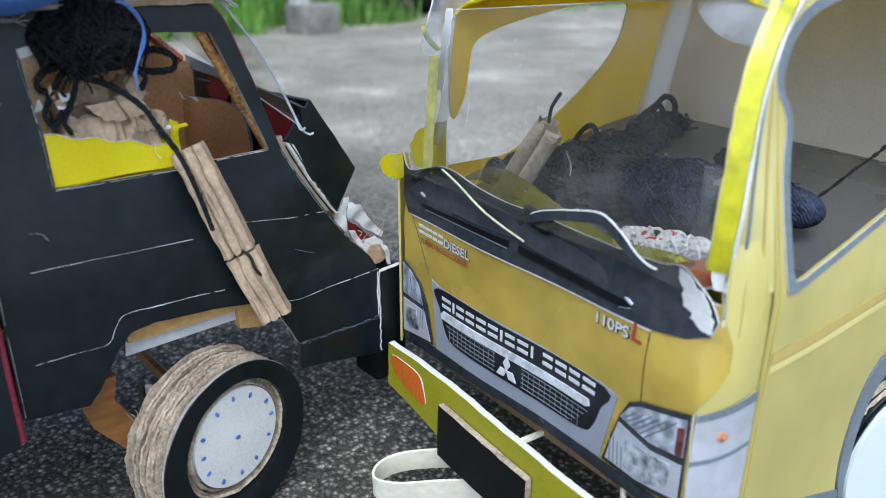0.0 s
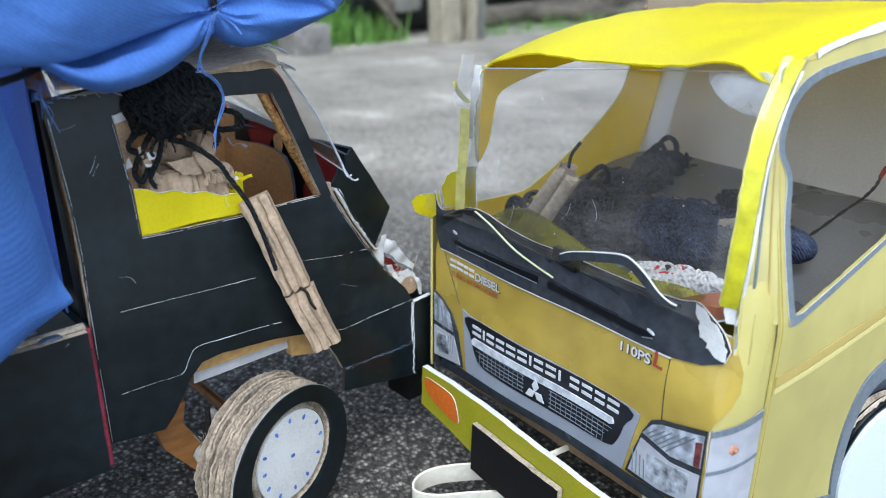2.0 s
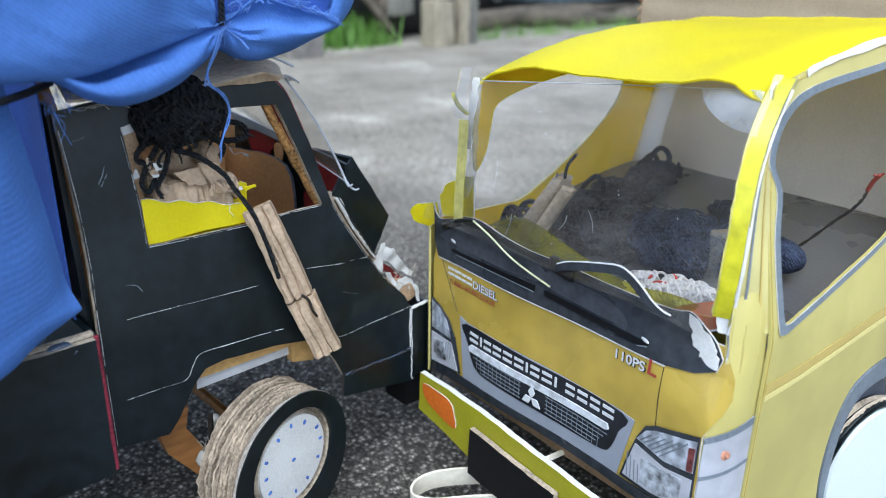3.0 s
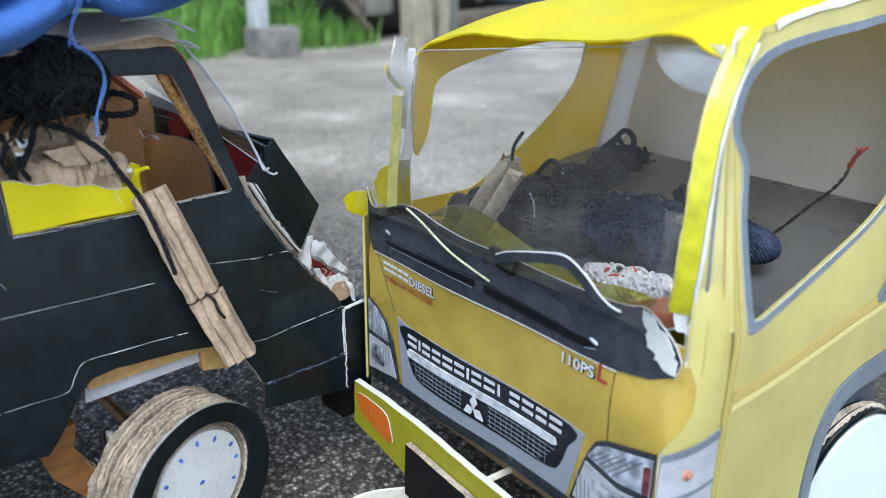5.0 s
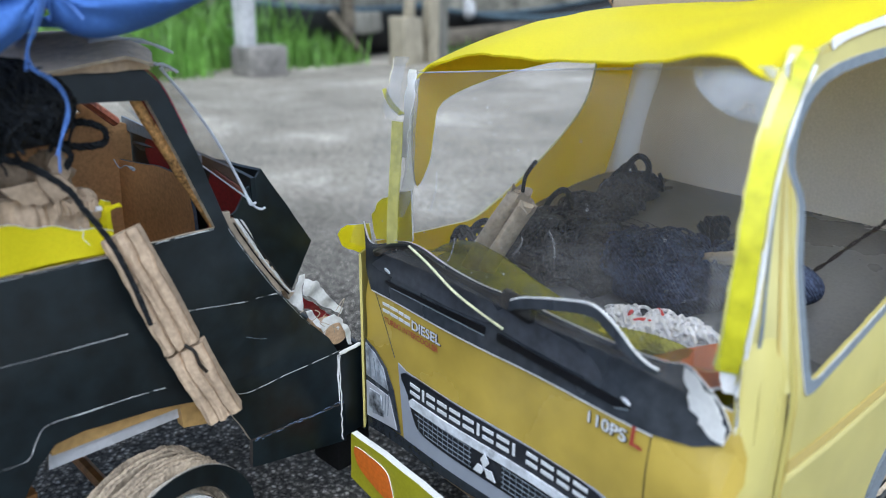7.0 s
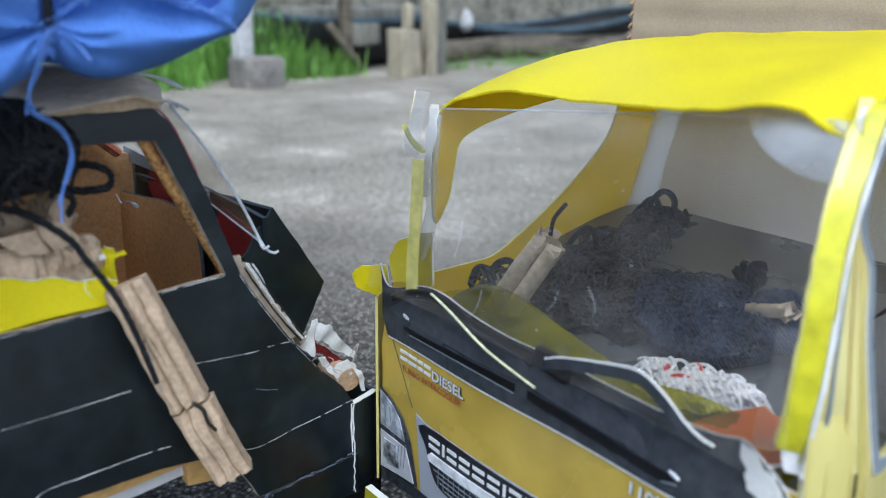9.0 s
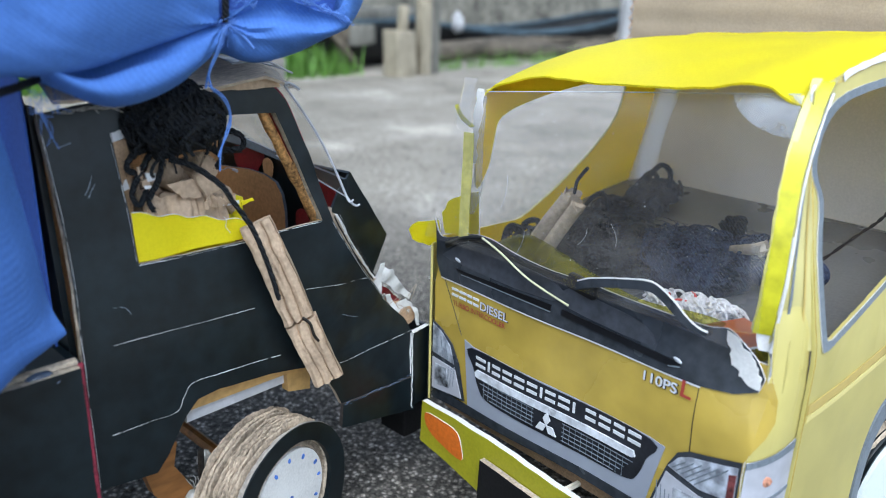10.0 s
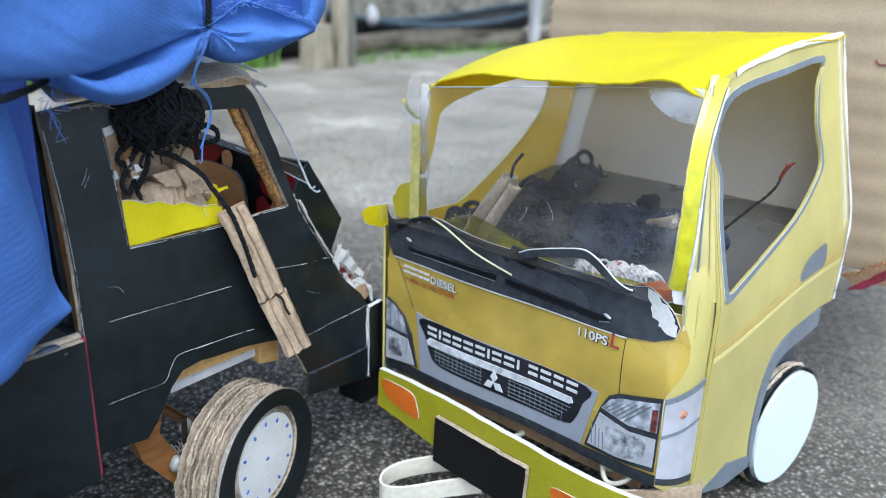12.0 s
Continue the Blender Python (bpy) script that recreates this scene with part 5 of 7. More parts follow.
rnd = random.Random(26)
bm = bmesh.new()
for centre, size, slot, rough, count in (((-0.034, 0.086, 0.135), (0.044, 0.026, 0.016), 1, 0.3, 150), ((0.012, 0.088, 0.139), (0.032, 0.023, 0.0165), 0, 0.12, 130), ((0.044, 0.094, 0.147), (0.020, 0.014, 0.010), 0, 0.15, 40), ((-0.061, 0.156, 0.1465), (0.0125, 0.013, 0.0075), 1, 0.5, 60), ((-0.064, 0.136, 0.139), (0.021, 0.015, 0.0075), 1, 0.4, 70), ((-0.048, 0.142, 0.1425), (0.0042, 0.006, 0.0095), 1, 0.3, 24), ((0.060, 0.098, 0.1465), (0.014, 0.0095, 0.0085), 0, 0.05, 0)):
    lump(bm, centre, size, (0, 0, 0), slot, rough, 80, 4, centre[0] * 90)
    wool(bm, centre, size, count, 0.0006, slot, rnd)
wool(bm, (-0.062, 0.164, 0.146), (0.013, 0.013, 0.008), 26, 0.0011, 3, rnd, 0.012)
wool(bm, (-0.078, 0.062, 0.132), (0.012, 0.010, 0.006), 40, 0.0007, 1, rnd, 0.006)
wool(bm, (-0.020, 0.085, 0.140), (0.050, 0.024, 0.015), 60, 0.00012, 1, rnd, 0.010)
def card_roll(bm, path, r, slot):
    """A rolled scrap of card, creased and torn at its open end."""
    before = set(bm.verts)
    tube(bm, catmull(path, 8), r, 18, slot, flat=0.6, cap=False)
    tube(bm, catmull(path[:1] + [Vector(path[0]).lerp(Vector(path[-1]), 0.5), Vector(path[0]).lerp(Vector(path[-1]), 0.97)], 8), r * 0.72, 12, slot, flat=0.5)
    top = Vector(path[-1])
    for v in bm.verts:
        if v not in before:
            n = noise.noise(v.co * 260) + 0.5 * noise.noise(v.co * 700)
            v.co += Vector((0.0013, -0.0013, 0.0004)) * n
            if (v.co - top).length < r * 1.3:
                v.co += Vector((0.4, 0.05, 1)) * 0.0035 * noise.noise(v.co * 500)


card_roll(bm, [(-0.060, 0.043, 0.131), (-0.048, 0.0465, 0.1530), (-0.0365, 0.0495, 0.1705)], 0.0055, 2)
card_roll(bm, [(-0.053, 0.046, 0.131), (-0.0425, 0.0490, 0.1500), (-0.0335, 0.0512, 0.1655)], 0.0048, 2)
yarn(bm, [(-0.0355, 0.0490, 0.1700), (-0.0335, 0.048, 0.1770), (-0.0300, 0.047, 0.1815), (-0.0265, 0.0466, 0.1855)], 0.0009, 3)
yarn(bm, [(-0.080, 0.060, 0.132), (-0.083, 0.066, 0.140), (-0.075, 0.068, 0.1435), (-0.069, 0.064, 0.136)], 0.0017, 3)
yarn(bm, [(-0.088, 0.055, 0.131), (-0.090, 0.060, 0.137), (-0.083, 0.060, 0.1395), (-0.076, 0.058, 0.133)], 0.0017, 3)
yarn(bm, [(-0.0717, 0.100, 0.139), (-0.0659, 0.100, 0.1510), (-0.0591, 0.100, 0.1575), (-0.0543, 0.100, 0.1575), (-0.0519, 0.100, 0.1520), (-0.053, 0.100, 0.143)], 0.0015, 3)
yarn(bm, [(-0.070, 0.163, 0.146), (-0.0670, 0.162, 0.158), (-0.0590, 0.161, 0.1665), (-0.0520, 0.161, 0.1620), (-0.0540, 0.161, 0.146)], 0.0017, 3)
yarn(bm, [(-0.076, 0.170, 0.146), (-0.0760, 0.169, 0.154), (-0.0700, 0.169, 0.159), (-0.0650, 0.168, 0.154), (-0.0680, 0.168, 0.146)], 0.0017, 3)
card_roll(bm, [(0.028, 0.090, 0.149), (0.040, 0.084, 0.154), (0.052, 0.078, 0.159)], 0.0042, 2)
for k in range(7):
    t = k * 0.9
    yarn(bm, [(0.015, 0.118, 0.145), (0.015 + 0.006 * math.cos(t), 0.118 + 0.004 * math.sin(t * 2), 0.152 + 0.005 * math.sin(t)), (0.016 + 0.004 * math.cos(t + 0.8), 0.116, 0.153 + 0.004 * math.sin(t + 0.8)), (0.016, 0.117, 0.146)], 0.0017, 3)
solid("doll", bm, [KNIT, KNIT_DARK, CARD_GREY, YARN], "lying rag doll of dark knit wool and rolled cardboard", "doll")

bm = bmesh.new()
rnd = random.Random(6)
lump(bm, (0.034, 0.054, 0.1285), (0.0225, 0.0125, 0.0045), (0, -5, 10), 0, 0.35, 160, 4)
for k in range(70):
    x = rnd.uniform(-0.022, 0.022)
    c = Vector((0.034 + x, 0.054 + rnd.uniform(-0.012, 0.012) * math.sqrt(1 - (x / 0.024) ** 2), 0.1310 + 0.08 * x))
    t = rnd.uniform(0, 6.28)
    d = Vector((math.cos(t), math.sin(t), 0)) * rnd.uniform(0.003, 0.006)
    yarn(bm, [c - d, c - d * 0.3 + Vector((0, 0, 0.0025)), c + d * 0.4 + Vector((0, 0, 0.0022)), c + d], 0.0007, 1 if k in (4, 9, 17) else 0, 3)
solid("crochet_cloth", bm, [CROCHET, CROCHET_RED], "small white crochet cloth with red stitches inside the cab", "cloth")
bm = sheet(ragged([(0.045, 0.020), (0.075, 0.008), (0.088, 0.012), (0.086, 0.040), (0.06, 0.052)], 0.0008, 0.006, 2), lambda x, y: (x, y, 0.1310 + 0.012 * smooth01(0.045, 0.09, x) + 0.002 * math.sin(x * 150)), 0.0008, cell=0.008)
solid("orange_paper", bm, [ORANGE, WHITE], "crumpled orange-red paper scrap behind the cowl", "paper")
bm = surface(30, 6, lambda s, t: (-0.080 + 0.165 * s, 0.012 + 0.034 * t - 0.006 * s, 0.1330 + 0.017 * math.exp(-((s - 0.20) / 0.11) ** 2) * (0.5 + 0.6 * math.sin(math.pi * t)) + 0.002 * math.sin(s * 14 + t * 3)))
solid("yellow_film", bm, YELLOW_FILM, "thin see-through yellow film lying behind the windscreen", "film")
bm = bmesh.new()
line = catmull([(0.0600, 0.1100, 0.1460), (0.0670, 0.1100, 0.1530), (0.0785, 0.1085, 0.1665), (0.0850, 0.1075, 0.1735), (0.0895, 0.1065, 0.1800), (0.0912, 0.1060, 0.1850)], 8)
for turn in (0.0, 3.14):
    tube(bm, [p + 0.0004 * Vector((math.cos(turn + 0.8 * k), 0, math.sin(turn + 0.8 * k))) for k, p in enumerate(line)], 0.00045, 6, 0)
tube(bm, catmull([(0.0912, 0.1060, 0.1850), (0.0930, 0.1055, 0.1895), (0.0955, 0.1050, 0.1930)], 4), 0.0010, 8, 1)
tube(bm, [(0.0930, 0.1040, 0.1928), (0.0950, 0.1050, 0.1922), (0.0968, 0.1055, 0.1940)], 0.0006, 6, 1)
solid("cable", bm, [WIRE, WIRE_TIP], "thin dark twisted cable with bare reddish ends", "cable")

# ---- black truck ----
black = thing("black_toy_truck", (-0.1, -0.15, 0.0), "handmade black cardboard toy truck with crushed nose and open window", "toy truck")
O, HD, OUT = Vector((-0.0775, -0.118, 0)), Vector((-0.08801, 0.99612, 0)), Vector((0.99612, 0.08801, 0))


def B(u, w, z):
    """A place in the black truck: u ahead along it, w out of its near side, z up."""
    return O + HD * u + OUT * w + Vector((0, 0, z))


def near_side(u, z, proud=0.0):
    w = -max(0, z - 0.131) * 0.15 + 0.0010 * noise.noise(Vector((u * 30, z * 30, 1)))
    w -= 0.010 * smooth01(0.075, 0.105, u) * smooth01(0.098, 0.128, z)
    w += 0.0056 * smooth01(0.035, 0.075, u) * smooth01(0.098, 0.116, z) * noise.noise(Vector((u * 44, z * 52, 6)))
    w += 0.0030 * smooth01(0.115, 0.10, z) * smooth01(0.01, 0.05, u)
    return B(u, w + proud, z)


shape = ragged([(-0.0612, 0.222), (-0.0605, 0.205), (-0.0597, 0.182), (-0.0599, 0.16), (-0.0616, 0.134), (-0.0621, 0.0790), (-0.05, 0.0775), (-0.0384, 0.0757), (-0.0329, 0.0816), (-0.0241, 0.0957), (-0.018, 0.1015),
                (-0.008, 0.1027), (0.0229, 0.1000), (0.036, 0.0980), (0.046, 0.0905), (0.0523, 0.0790), (0.0555, 0.0715), (0.08, 0.0705), (0.1045, 0.0695), (0.1055, 0.0925), (0.1017, 0.0975), (0.0985, 0.1042), (0.0917, 0.1119), (0.0758, 0.1318),
                (0.066, 0.1470), (0.0575, 0.1630), (0.0508, 0.1890), (0.0442, 0.2095), (0.0402, 0.2192), (0.0352, 0.2246), (0.0122, 0.2262), (-0.03, 0.2260)], 0.0002, 0.006, 21)
hole = ragged([(-0.0349, 0.1640), (0.0115, 0.1632), (0.0515, 0.1648), (0.0440, 0.1880), (0.0372, 0.2065), (0.0342, 0.2140), (0.0089, 0.2152), (-0.03, 0.2155), (-0.0374, 0.2128), (-0.0350, 0.184)], 0.0002, 0.006, 22)
side = part("side_panel", sheet(shape, near_side, 0.0026, [hole], cell=0.008, back=2), [BLACK_CARD, CARD_EDGE, CARD_BROWN], black, "black card side with cut window and scuffed white creases")


def scuff(pts, seed):
    """A worn fold line, broken into short pale strokes."""
    rnd = random.Random(seed)
    line = catmull(pts, 14)
    bm = bmesh.new()
    i = 0
    while i < len(line) - 2:
        k = min(len(line) - 1, i + rnd.randint(3, 9))
        r = rnd.uniform(0.00006, 0.00022)
        tube(bm, [near_side(p[0], p[1] + rnd.uniform(-0.0001, 0.0001), 0.00005) for p in line[i:k + 1]], r, 4)
        i = k + rnd.randint(0, 1)
    return bm


for k, pts in enumerate(([(-0.0494, 0.1360), (-0.02, 0.1352), (0.012, 0.1338)], [(-0.0546, 0.1004), (-0.04, 0.1000), (-0.0278, 0.0995), (-0.024, 0.1050), (-0.0195, 0.1098), (-0.006, 0.1095), (0.0229, 0.1082)],
                         [(0.0430, 0.1000), (0.0546, 0.0940), (0.075, 0.0952), (0.1034, 0.0965)], [(0.034, 0.1360), (0.05, 0.1340), (0.0619, 0.1322), (0.0745, 0.1320)])):
    part("worn_crease", scuff(pts, k), SCUFF, side, "pale worn crease line")
for k, pts in enumerate(([(-0.0349, 0.1634), (-0.010, 0.1629), (0.0115, 0.1626)], [(0.0280, 0.1634), (0.0508, 0.1642)], [(-0.0356, 0.1650), (-0.0357, 0.184), (-0.0378, 0.2110)], [(-0.0606, 0.2150), (-0.0598, 0.2000), (-0.0590, 0.1820), (-0.0592, 0.1600), (-0.0609, 0.1340), (-0.0614, 0.0800)],
                         [(0.0567, 0.1632), (0.0652, 0.1472), (0.0750, 0.1320), (0.0909, 0.1121)])):
    part("worn_edge", scuff(pts, 50 + k), SCUFF, side, "pale worn cut edge")
for k, pts in enumerate(([(-0.0565, 0.2102), (-0.0515, 0.2112)], [(-0.0500, 0.1925), (-0.0480, 0.1955), (-0.0465, 0.1990)], [(-0.0490, 0.1915), (-0.0455, 0.1965)], [(-0.047, 0.1500), (-0.043, 0.1490), (-0.041, 0.1460)], [(0.058, 0.1180), (0.064, 0.1150), (0.070, 0.1130)])):
    part("scratch", scuff(pts, 30 + k), SLATE, side, "faint grey scratch")
# bumper: near face, front face, scuffed lower fold
low = part("bumper_side", sheet(ragged([(0.0548, 0.0588), (0.085, 0.0530), (0.1050, 0.0490), (0.1045, 0.0696), (0.08, 0.0706), (0.0556, 0.0716)], 0.0002, 0.005, 4), lambda u, z: near_side(u, z, 0.0012 - 0.06 * (0.071 - z)), 0.0022, cell=0.01), [BLACK_CARD, WIRE], black, "black card bumper side with glue along its fold")
bm = bmesh.new()
rnd = random.Random(5)
for k in range(26):
    u = 0.057 + 0.046 * k / 25
    lump(bm, near_side(u, 0.0708 + rnd.uniform(-0.0006, 0.0006), 0.0010), (rnd.uniform(0.0004, 0.0016), 0.0004, rnd.uniform(0.0002, 0.0006)), (0, 0, 85), 0, 0.4, 500, 2, k)
part("glue_bead", bm, GLUE_BLUE, low, "shiny dried glue along the fold")
bm = sheet(ragged([(0.001, 0.0478), (-0.06, 0.0470), (-0.14, 0.0470), (-0.14, 0.0920), (-0.06, 0.0930), (0.001, 0.0930)], 0.0003, 0.005, 14), lambda w, z: B(0.1205 + 0.0012 * noise.noise(Vector((w * 60, z * 60, 4))), w, z), 0.0022, cell=0.02, flip=True)
part("bumper_front", bm, [BLACK_CARD, BLACK_CARD], black, "black card bumper front")
flap = sheet(ragged([(0.1020, 0.0512), (0.1195, 0.0490), (0.1202, 0.0930), (0.1022, 0.0948)], 0.0003, 0.005, 19), lambda u, z: B(u, 0.0035 - 0.30 * (u - 0.1020), z), 0.0020, cell=0.01)
part("bumper_corner", flap, [BLACK_CARD, WHITE], black, "black card bumper corner with torn white edges")
bm = bmesh.new()
rnd = random.Random(15)
tube(bm, [B(0.1022 + rnd.uniform(-0.0004, 0.0004), 0.0042, 0.0512 + 0.0435 * k / 16) for k in range(17)], 0.00032, 5)
tube(bm, [B(0.1024 + 0.0175 * k / 8, 0.0040 - 0.0052 * k / 8, 0.0950 - 0.0018 * k / 8 + rnd.uniform(-0.0002, 0.0003)) for k in range(9)], 0.00045, 5)
part("torn_edge", bm, OFFWHITE, black, "torn white paper edge of the bumper")
bm = bmesh.new()
block(bm, Matrix.Translation(B(0.1150, -0.014, 0.0395)) @ Matrix.Rotation(radians(5), 4, "Z"), (0.020, 0.020, 0.024), 0, 0.0015)
part("bumper_foot", bm, PLATE_BLACK, black, "black card block below the bumper")

# bonnet, bent up by the crash
def bonnet(name, quad, nu=6, nv=6, dent=0.002, label=""):
    a, b, c, d = [Vector(q) for q in quad]
    def place(s, t):
        p = (a.lerp(b, s)).lerp(d.lerp(c, s), t)
        return B(p.x, p.y, p.z) + Vector((0, 0, dent * noise.noise(Vector((s * 3, t * 3, len(label))))))
    return part(name, surface(nu, nv, place, 0.0014), [BLACK_CARD, BLACK_CARD, CARD_GREY], black, label)


bonnet("bonnet_side", [(0.0690, -0.0210, 0.1625), (0.0930, -0.0184, 0.1215), (0.1100, -0.0245, 0.1408), (0.0886, -0.0285, 0.1775)], label="crumpled black card bonnet, bent upward")
bonnet("bonnet_top", [(0.0886, -0.0285, 0.1775), (0.1100, -0.0245, 0.1408), (0.1100, -0.1300, 0.1330), (0.0780, -0.1300, 0.1760)], 6, 8, label="black card bonnet top")
bonnet("bonnet_front", [(0.1100, -0.0245, 0.1408), (0.0930, -0.0184, 0.1215), (0.1050, -0.1280, 0.1050), (0.1100, -0.1300, 0.1330)], 6, 8, label="black card bonnet front")
# torn card along the gap
bm = sheet(ragged([(0.0560, 0.1655), (0.0620, 0.1672), (0.0720, 0.1500), (0.0800, 0.1360), (0.0905, 0.1245), (0.0870, 0.1225), (0.0760, 0.1335), (0.0660, 0.1480)], 0.0014, 0.002, 31), lambda u, z: B(u, -0.010 + 0.001 * math.sin(u * 400), z), 0.0028, cell=0.005)
gap_card = part("torn_card", bm, [CARD_GREY, CARD_EDGE], black, "torn brown card edge beside the bonnet")
# Two black lines paint the shade of card grooves; the white one is paper.
for k, (du, dz, m) in enumerate(((0.0008, 0.0004, BLACK_DEEP), (0.0034, 0.0016, BLACK_DEEP), (0.0021, 0.0010, OFFWHITE))):
    bm = bmesh.new()
    tube(bm, [p + OUT * 0.0007 * noise.noise(p * 500) for p in catmull([B(0.0612 + du, -0.0086, 0.1630 + dz), B(0.0690 + du, -0.0082, 0.1490 + dz), B(0.0775 + du, -0.0080, 0.1355 + dz), B(0.0850 + du * 0.6, -0.0082, 0.1258 + dz)], 7)], 0.00035, 5)
    part("groove_and_layer", bm, m, gap_card)
bm = sheet(ragged([(0.0635, 0.1640), (0.0680, 0.1625), (0.0755, 0.1480), (0.0800, 0.1395), (0.0905, 0.1240), (0.0870, 0.1262), (0.0745, 0.1420)], 0.0010, 0.003, 33), lambda u, z: B(u, -0.0135 + 0.002 * math.sin(u * 300), z), 0.0006, cell=0.005)
part("torn_paper", bm, [WHITE, WHITE], black, "torn white paper strip along the bonnet gap")
# crushed nose: torn papers, red print, card roll
for k, (pts, w, m) in enumerate((([(0.0995, 0.1268), (0.1053, 0.1249), (0.113, 0.1137), (0.1202, 0.1063), (0.1185, 0.104), (0.1102, 0.1097), (0.1037, 0.1161), (0.0979, 0.1198)], -0.016, OFFWHITE),
                                 ([(0.0966, 0.1314), (0.0935, 0.1315), (0.0914, 0.1249), (0.0845, 0.1228), (0.0893, 0.1188), (0.0948, 0.1139), (0.0951, 0.1217)], -0.012, OFFWHITE),
                                 ([(0.1001, 0.117), (0.1066, 0.1118), (0.1152, 0.1036), (0.1158, 0.0961), (0.1103, 0.1001), (0.1052, 0.1087), (0.1006, 0.111)], -0.020, RED),
                                 ([(0.1029, 0.1043), (0.1056, 0.107), (0.111, 0.1079), (0.1157, 0.1036), (0.1143, 0.0987), (0.1082, 0.1022), (0.1048, 0.0996)], -0.010, OFFWHITE),
                                 ([(0.0933, 0.1156), (0.0964, 0.1153), (0.0995, 0.1105), (0.102, 0.1063), (0.1007, 0.105), (0.0975, 0.1093)], -0.008, WHITE),
                                 ([(0.1113, 0.105), (0.1147, 0.1029), (0.1174, 0.0979), (0.1173, 0.0919), (0.1152, 0.0925), (0.1139, 0.0989)], -0.006, OFFWHITE))):
    bm = sheet(ragged(pts, 0.0005, 0.002, 40 + k), lambda u, z, w=w, k=k: B(u, w + 0.0026 * noise.noise(Vector((u * 120, z * 120, k * 5))), z), 0.0004, cell=0.003)
    part("torn_paper", bm, [m, WHITE], black, "crumpled torn paper at the nose")
bm = bmesh.new()
tube(bm, [B(0.1108, -0.009, 0.0985), B(0.1108 + 0.001, -0.026, 0.0985)], 0.0062, 16, 0, flat=0.85)
for v in bm.verts:
    v.co += Vector((0, 1, 1)) * 0.0008 * noise.noise(v.co * 300)
part("card_roll", bm, CARD_PLAIN, black, "brown card roll inside the nose")
rnd = random.Random(77)
bm = bmesh.new()
for k in range(9):
    a = Vector(B(0.100 + rnd.uniform(-0.01, 0.012), -0.006, 0.100 + rnd.uniform(-0.004, 0.012)))
    yarn(bm, [a, a + Vector((0.003, rnd.uniform(-0.006, 0.006), rnd.uniform(0, 0.007))), a + Vector((0.001, rnd.uniform(-0.01, 0.01), rnd.uniform(-0.006, 0.009)))], 0.00018, 0, 6)
part("loose_fibre", bm, CARD_GREY, black)

# cab inside: firewall, far side, floor
bm = sheet(ragged([(-0.024, 0.10), (-0.142, 0.10), (-0.142, 0.1830), (-0.100, 0.1815), (-0.024, 0.1755)], 0.0003, 0.01, 3), lambda w, z: B(0.0805, w, z), 0.0020, cell=0.03)
firewall = part("firewall", bm, [BLACK_CARD, BLACK_CARD], black, "black printed card bulkhead inside the cab")
bm = sheet(ragged([(-0.142, 0.10), (-0.142, 0.1655), (-0.124, 0.1664), (-0.100, 0.1680), (-0.086, 0.1676), (-0.0745, 0.1655), (-0.0685, 0.1600), (-0.0660, 0.1520), (-0.0652, 0.10)], 0.0002, 0.006, 5), lambda w, z: B(0.0740 + 0.002 * math.sin((w + 0.12) * 55), w, z), 0.0016, cell=0.02)
part("dash_panel", bm, [CARD_BROWN, SLATE_DARK, CARD_BROWN], black, "warm brown card panel with a rounded corner")
bm = sheet([(-0.142, 0.1800), (-0.110, 0.1795), (-0.085, 0.1780), (-0.062, 0.1760), (-0.062, 0.1795), (-0.085, 0.1818), (-0.112, 0.1848), (-0.142, 0.1870)], lambda w, z: B(0.0780, w, z), 0.0012, cell=0.03)
part("dash_band", bm, [SLATE, SLATE], black, "grey band above the bulkhead")
for k, (pts, m) in enumerate((([(-0.1170, 0.1660), (-0.1180, 0.1785), (-0.0905, 0.1775), (-0.0960, 0.1690), (-0.0985, 0.1660)], RED),
                              ([(-0.0560, 0.1560), (-0.0545, 0.1735), (-0.0400, 0.1720), (-0.0290, 0.1690), (-0.0290, 0.1540)], RED),
                              ([(-0.0600, 0.1380), (-0.0620, 0.1500), (-0.0560, 0.1540), (-0.0500, 0.1480), (-0.0500, 0.1380)], RED),
                              ([(-0.0890, 0.1660), (-0.0905, 0.1735), (-0.0860, 0.1765), (-0.0815, 0.1735), (-0.0830, 0.1660)], CARD_BROWN),
                              ([(-0.0480, 0.1380), (-0.0490, 0.1500), (-0.0420, 0.1540), (-0.0330, 0.1500), (-0.0320, 0.1380)], CARD_BROWN))):
    bm = sheet([tuple(p) for p in catmull(pts, 3, True)], lambda w, z, k=k: B(0.0790 - 0.0002 * k, w, z), 0.0005, cell=0.02)
    part("printed_shape", bm, [m, m], firewall, "dark red print" if m is RED else "brown print")
bm = bmesh.new()
tube(bm, catmull([B(0.0535, -0.0969, 0.1756), B(0.0535, -0.0917, 0.1725), B(0.0535, -0.0845, 0.1748), B(0.0535, -0.0767, 0.1745)], 5), 0.0003, 6)
tube(bm, [B(0.0535, -0.0800, 0.1747), B(0.0535, -0.0762, 0.1744)], 0.0008, 6)
part("white_thread", bm, FILM_EDGE, black, "loose white thread inside the cab")
bm = sheet([(-0.062, 0.08), (0.080, 0.08), (0.0795, 0.1830), (0.0690, 0.1870), (0.0390, 0.2150), (0.034, 0.226), (0.022, 0.226), (0.034, 0.2120), (0.0560, 0.1920), (0.0480, 0.1890), (-0.02, 0.1890), (-0.028, 0.225), (-0.062, 0.222)], lambda u, z: B(u, -0.142 + 0.1 * max(0, z - 0.13), z), 0.0026, cell=0.02, back=2)
part("far_side_panel", bm, [CARD_BROWN, CARD_BROWN, BLACK_CARD], black, "far cab side, brown card inside")
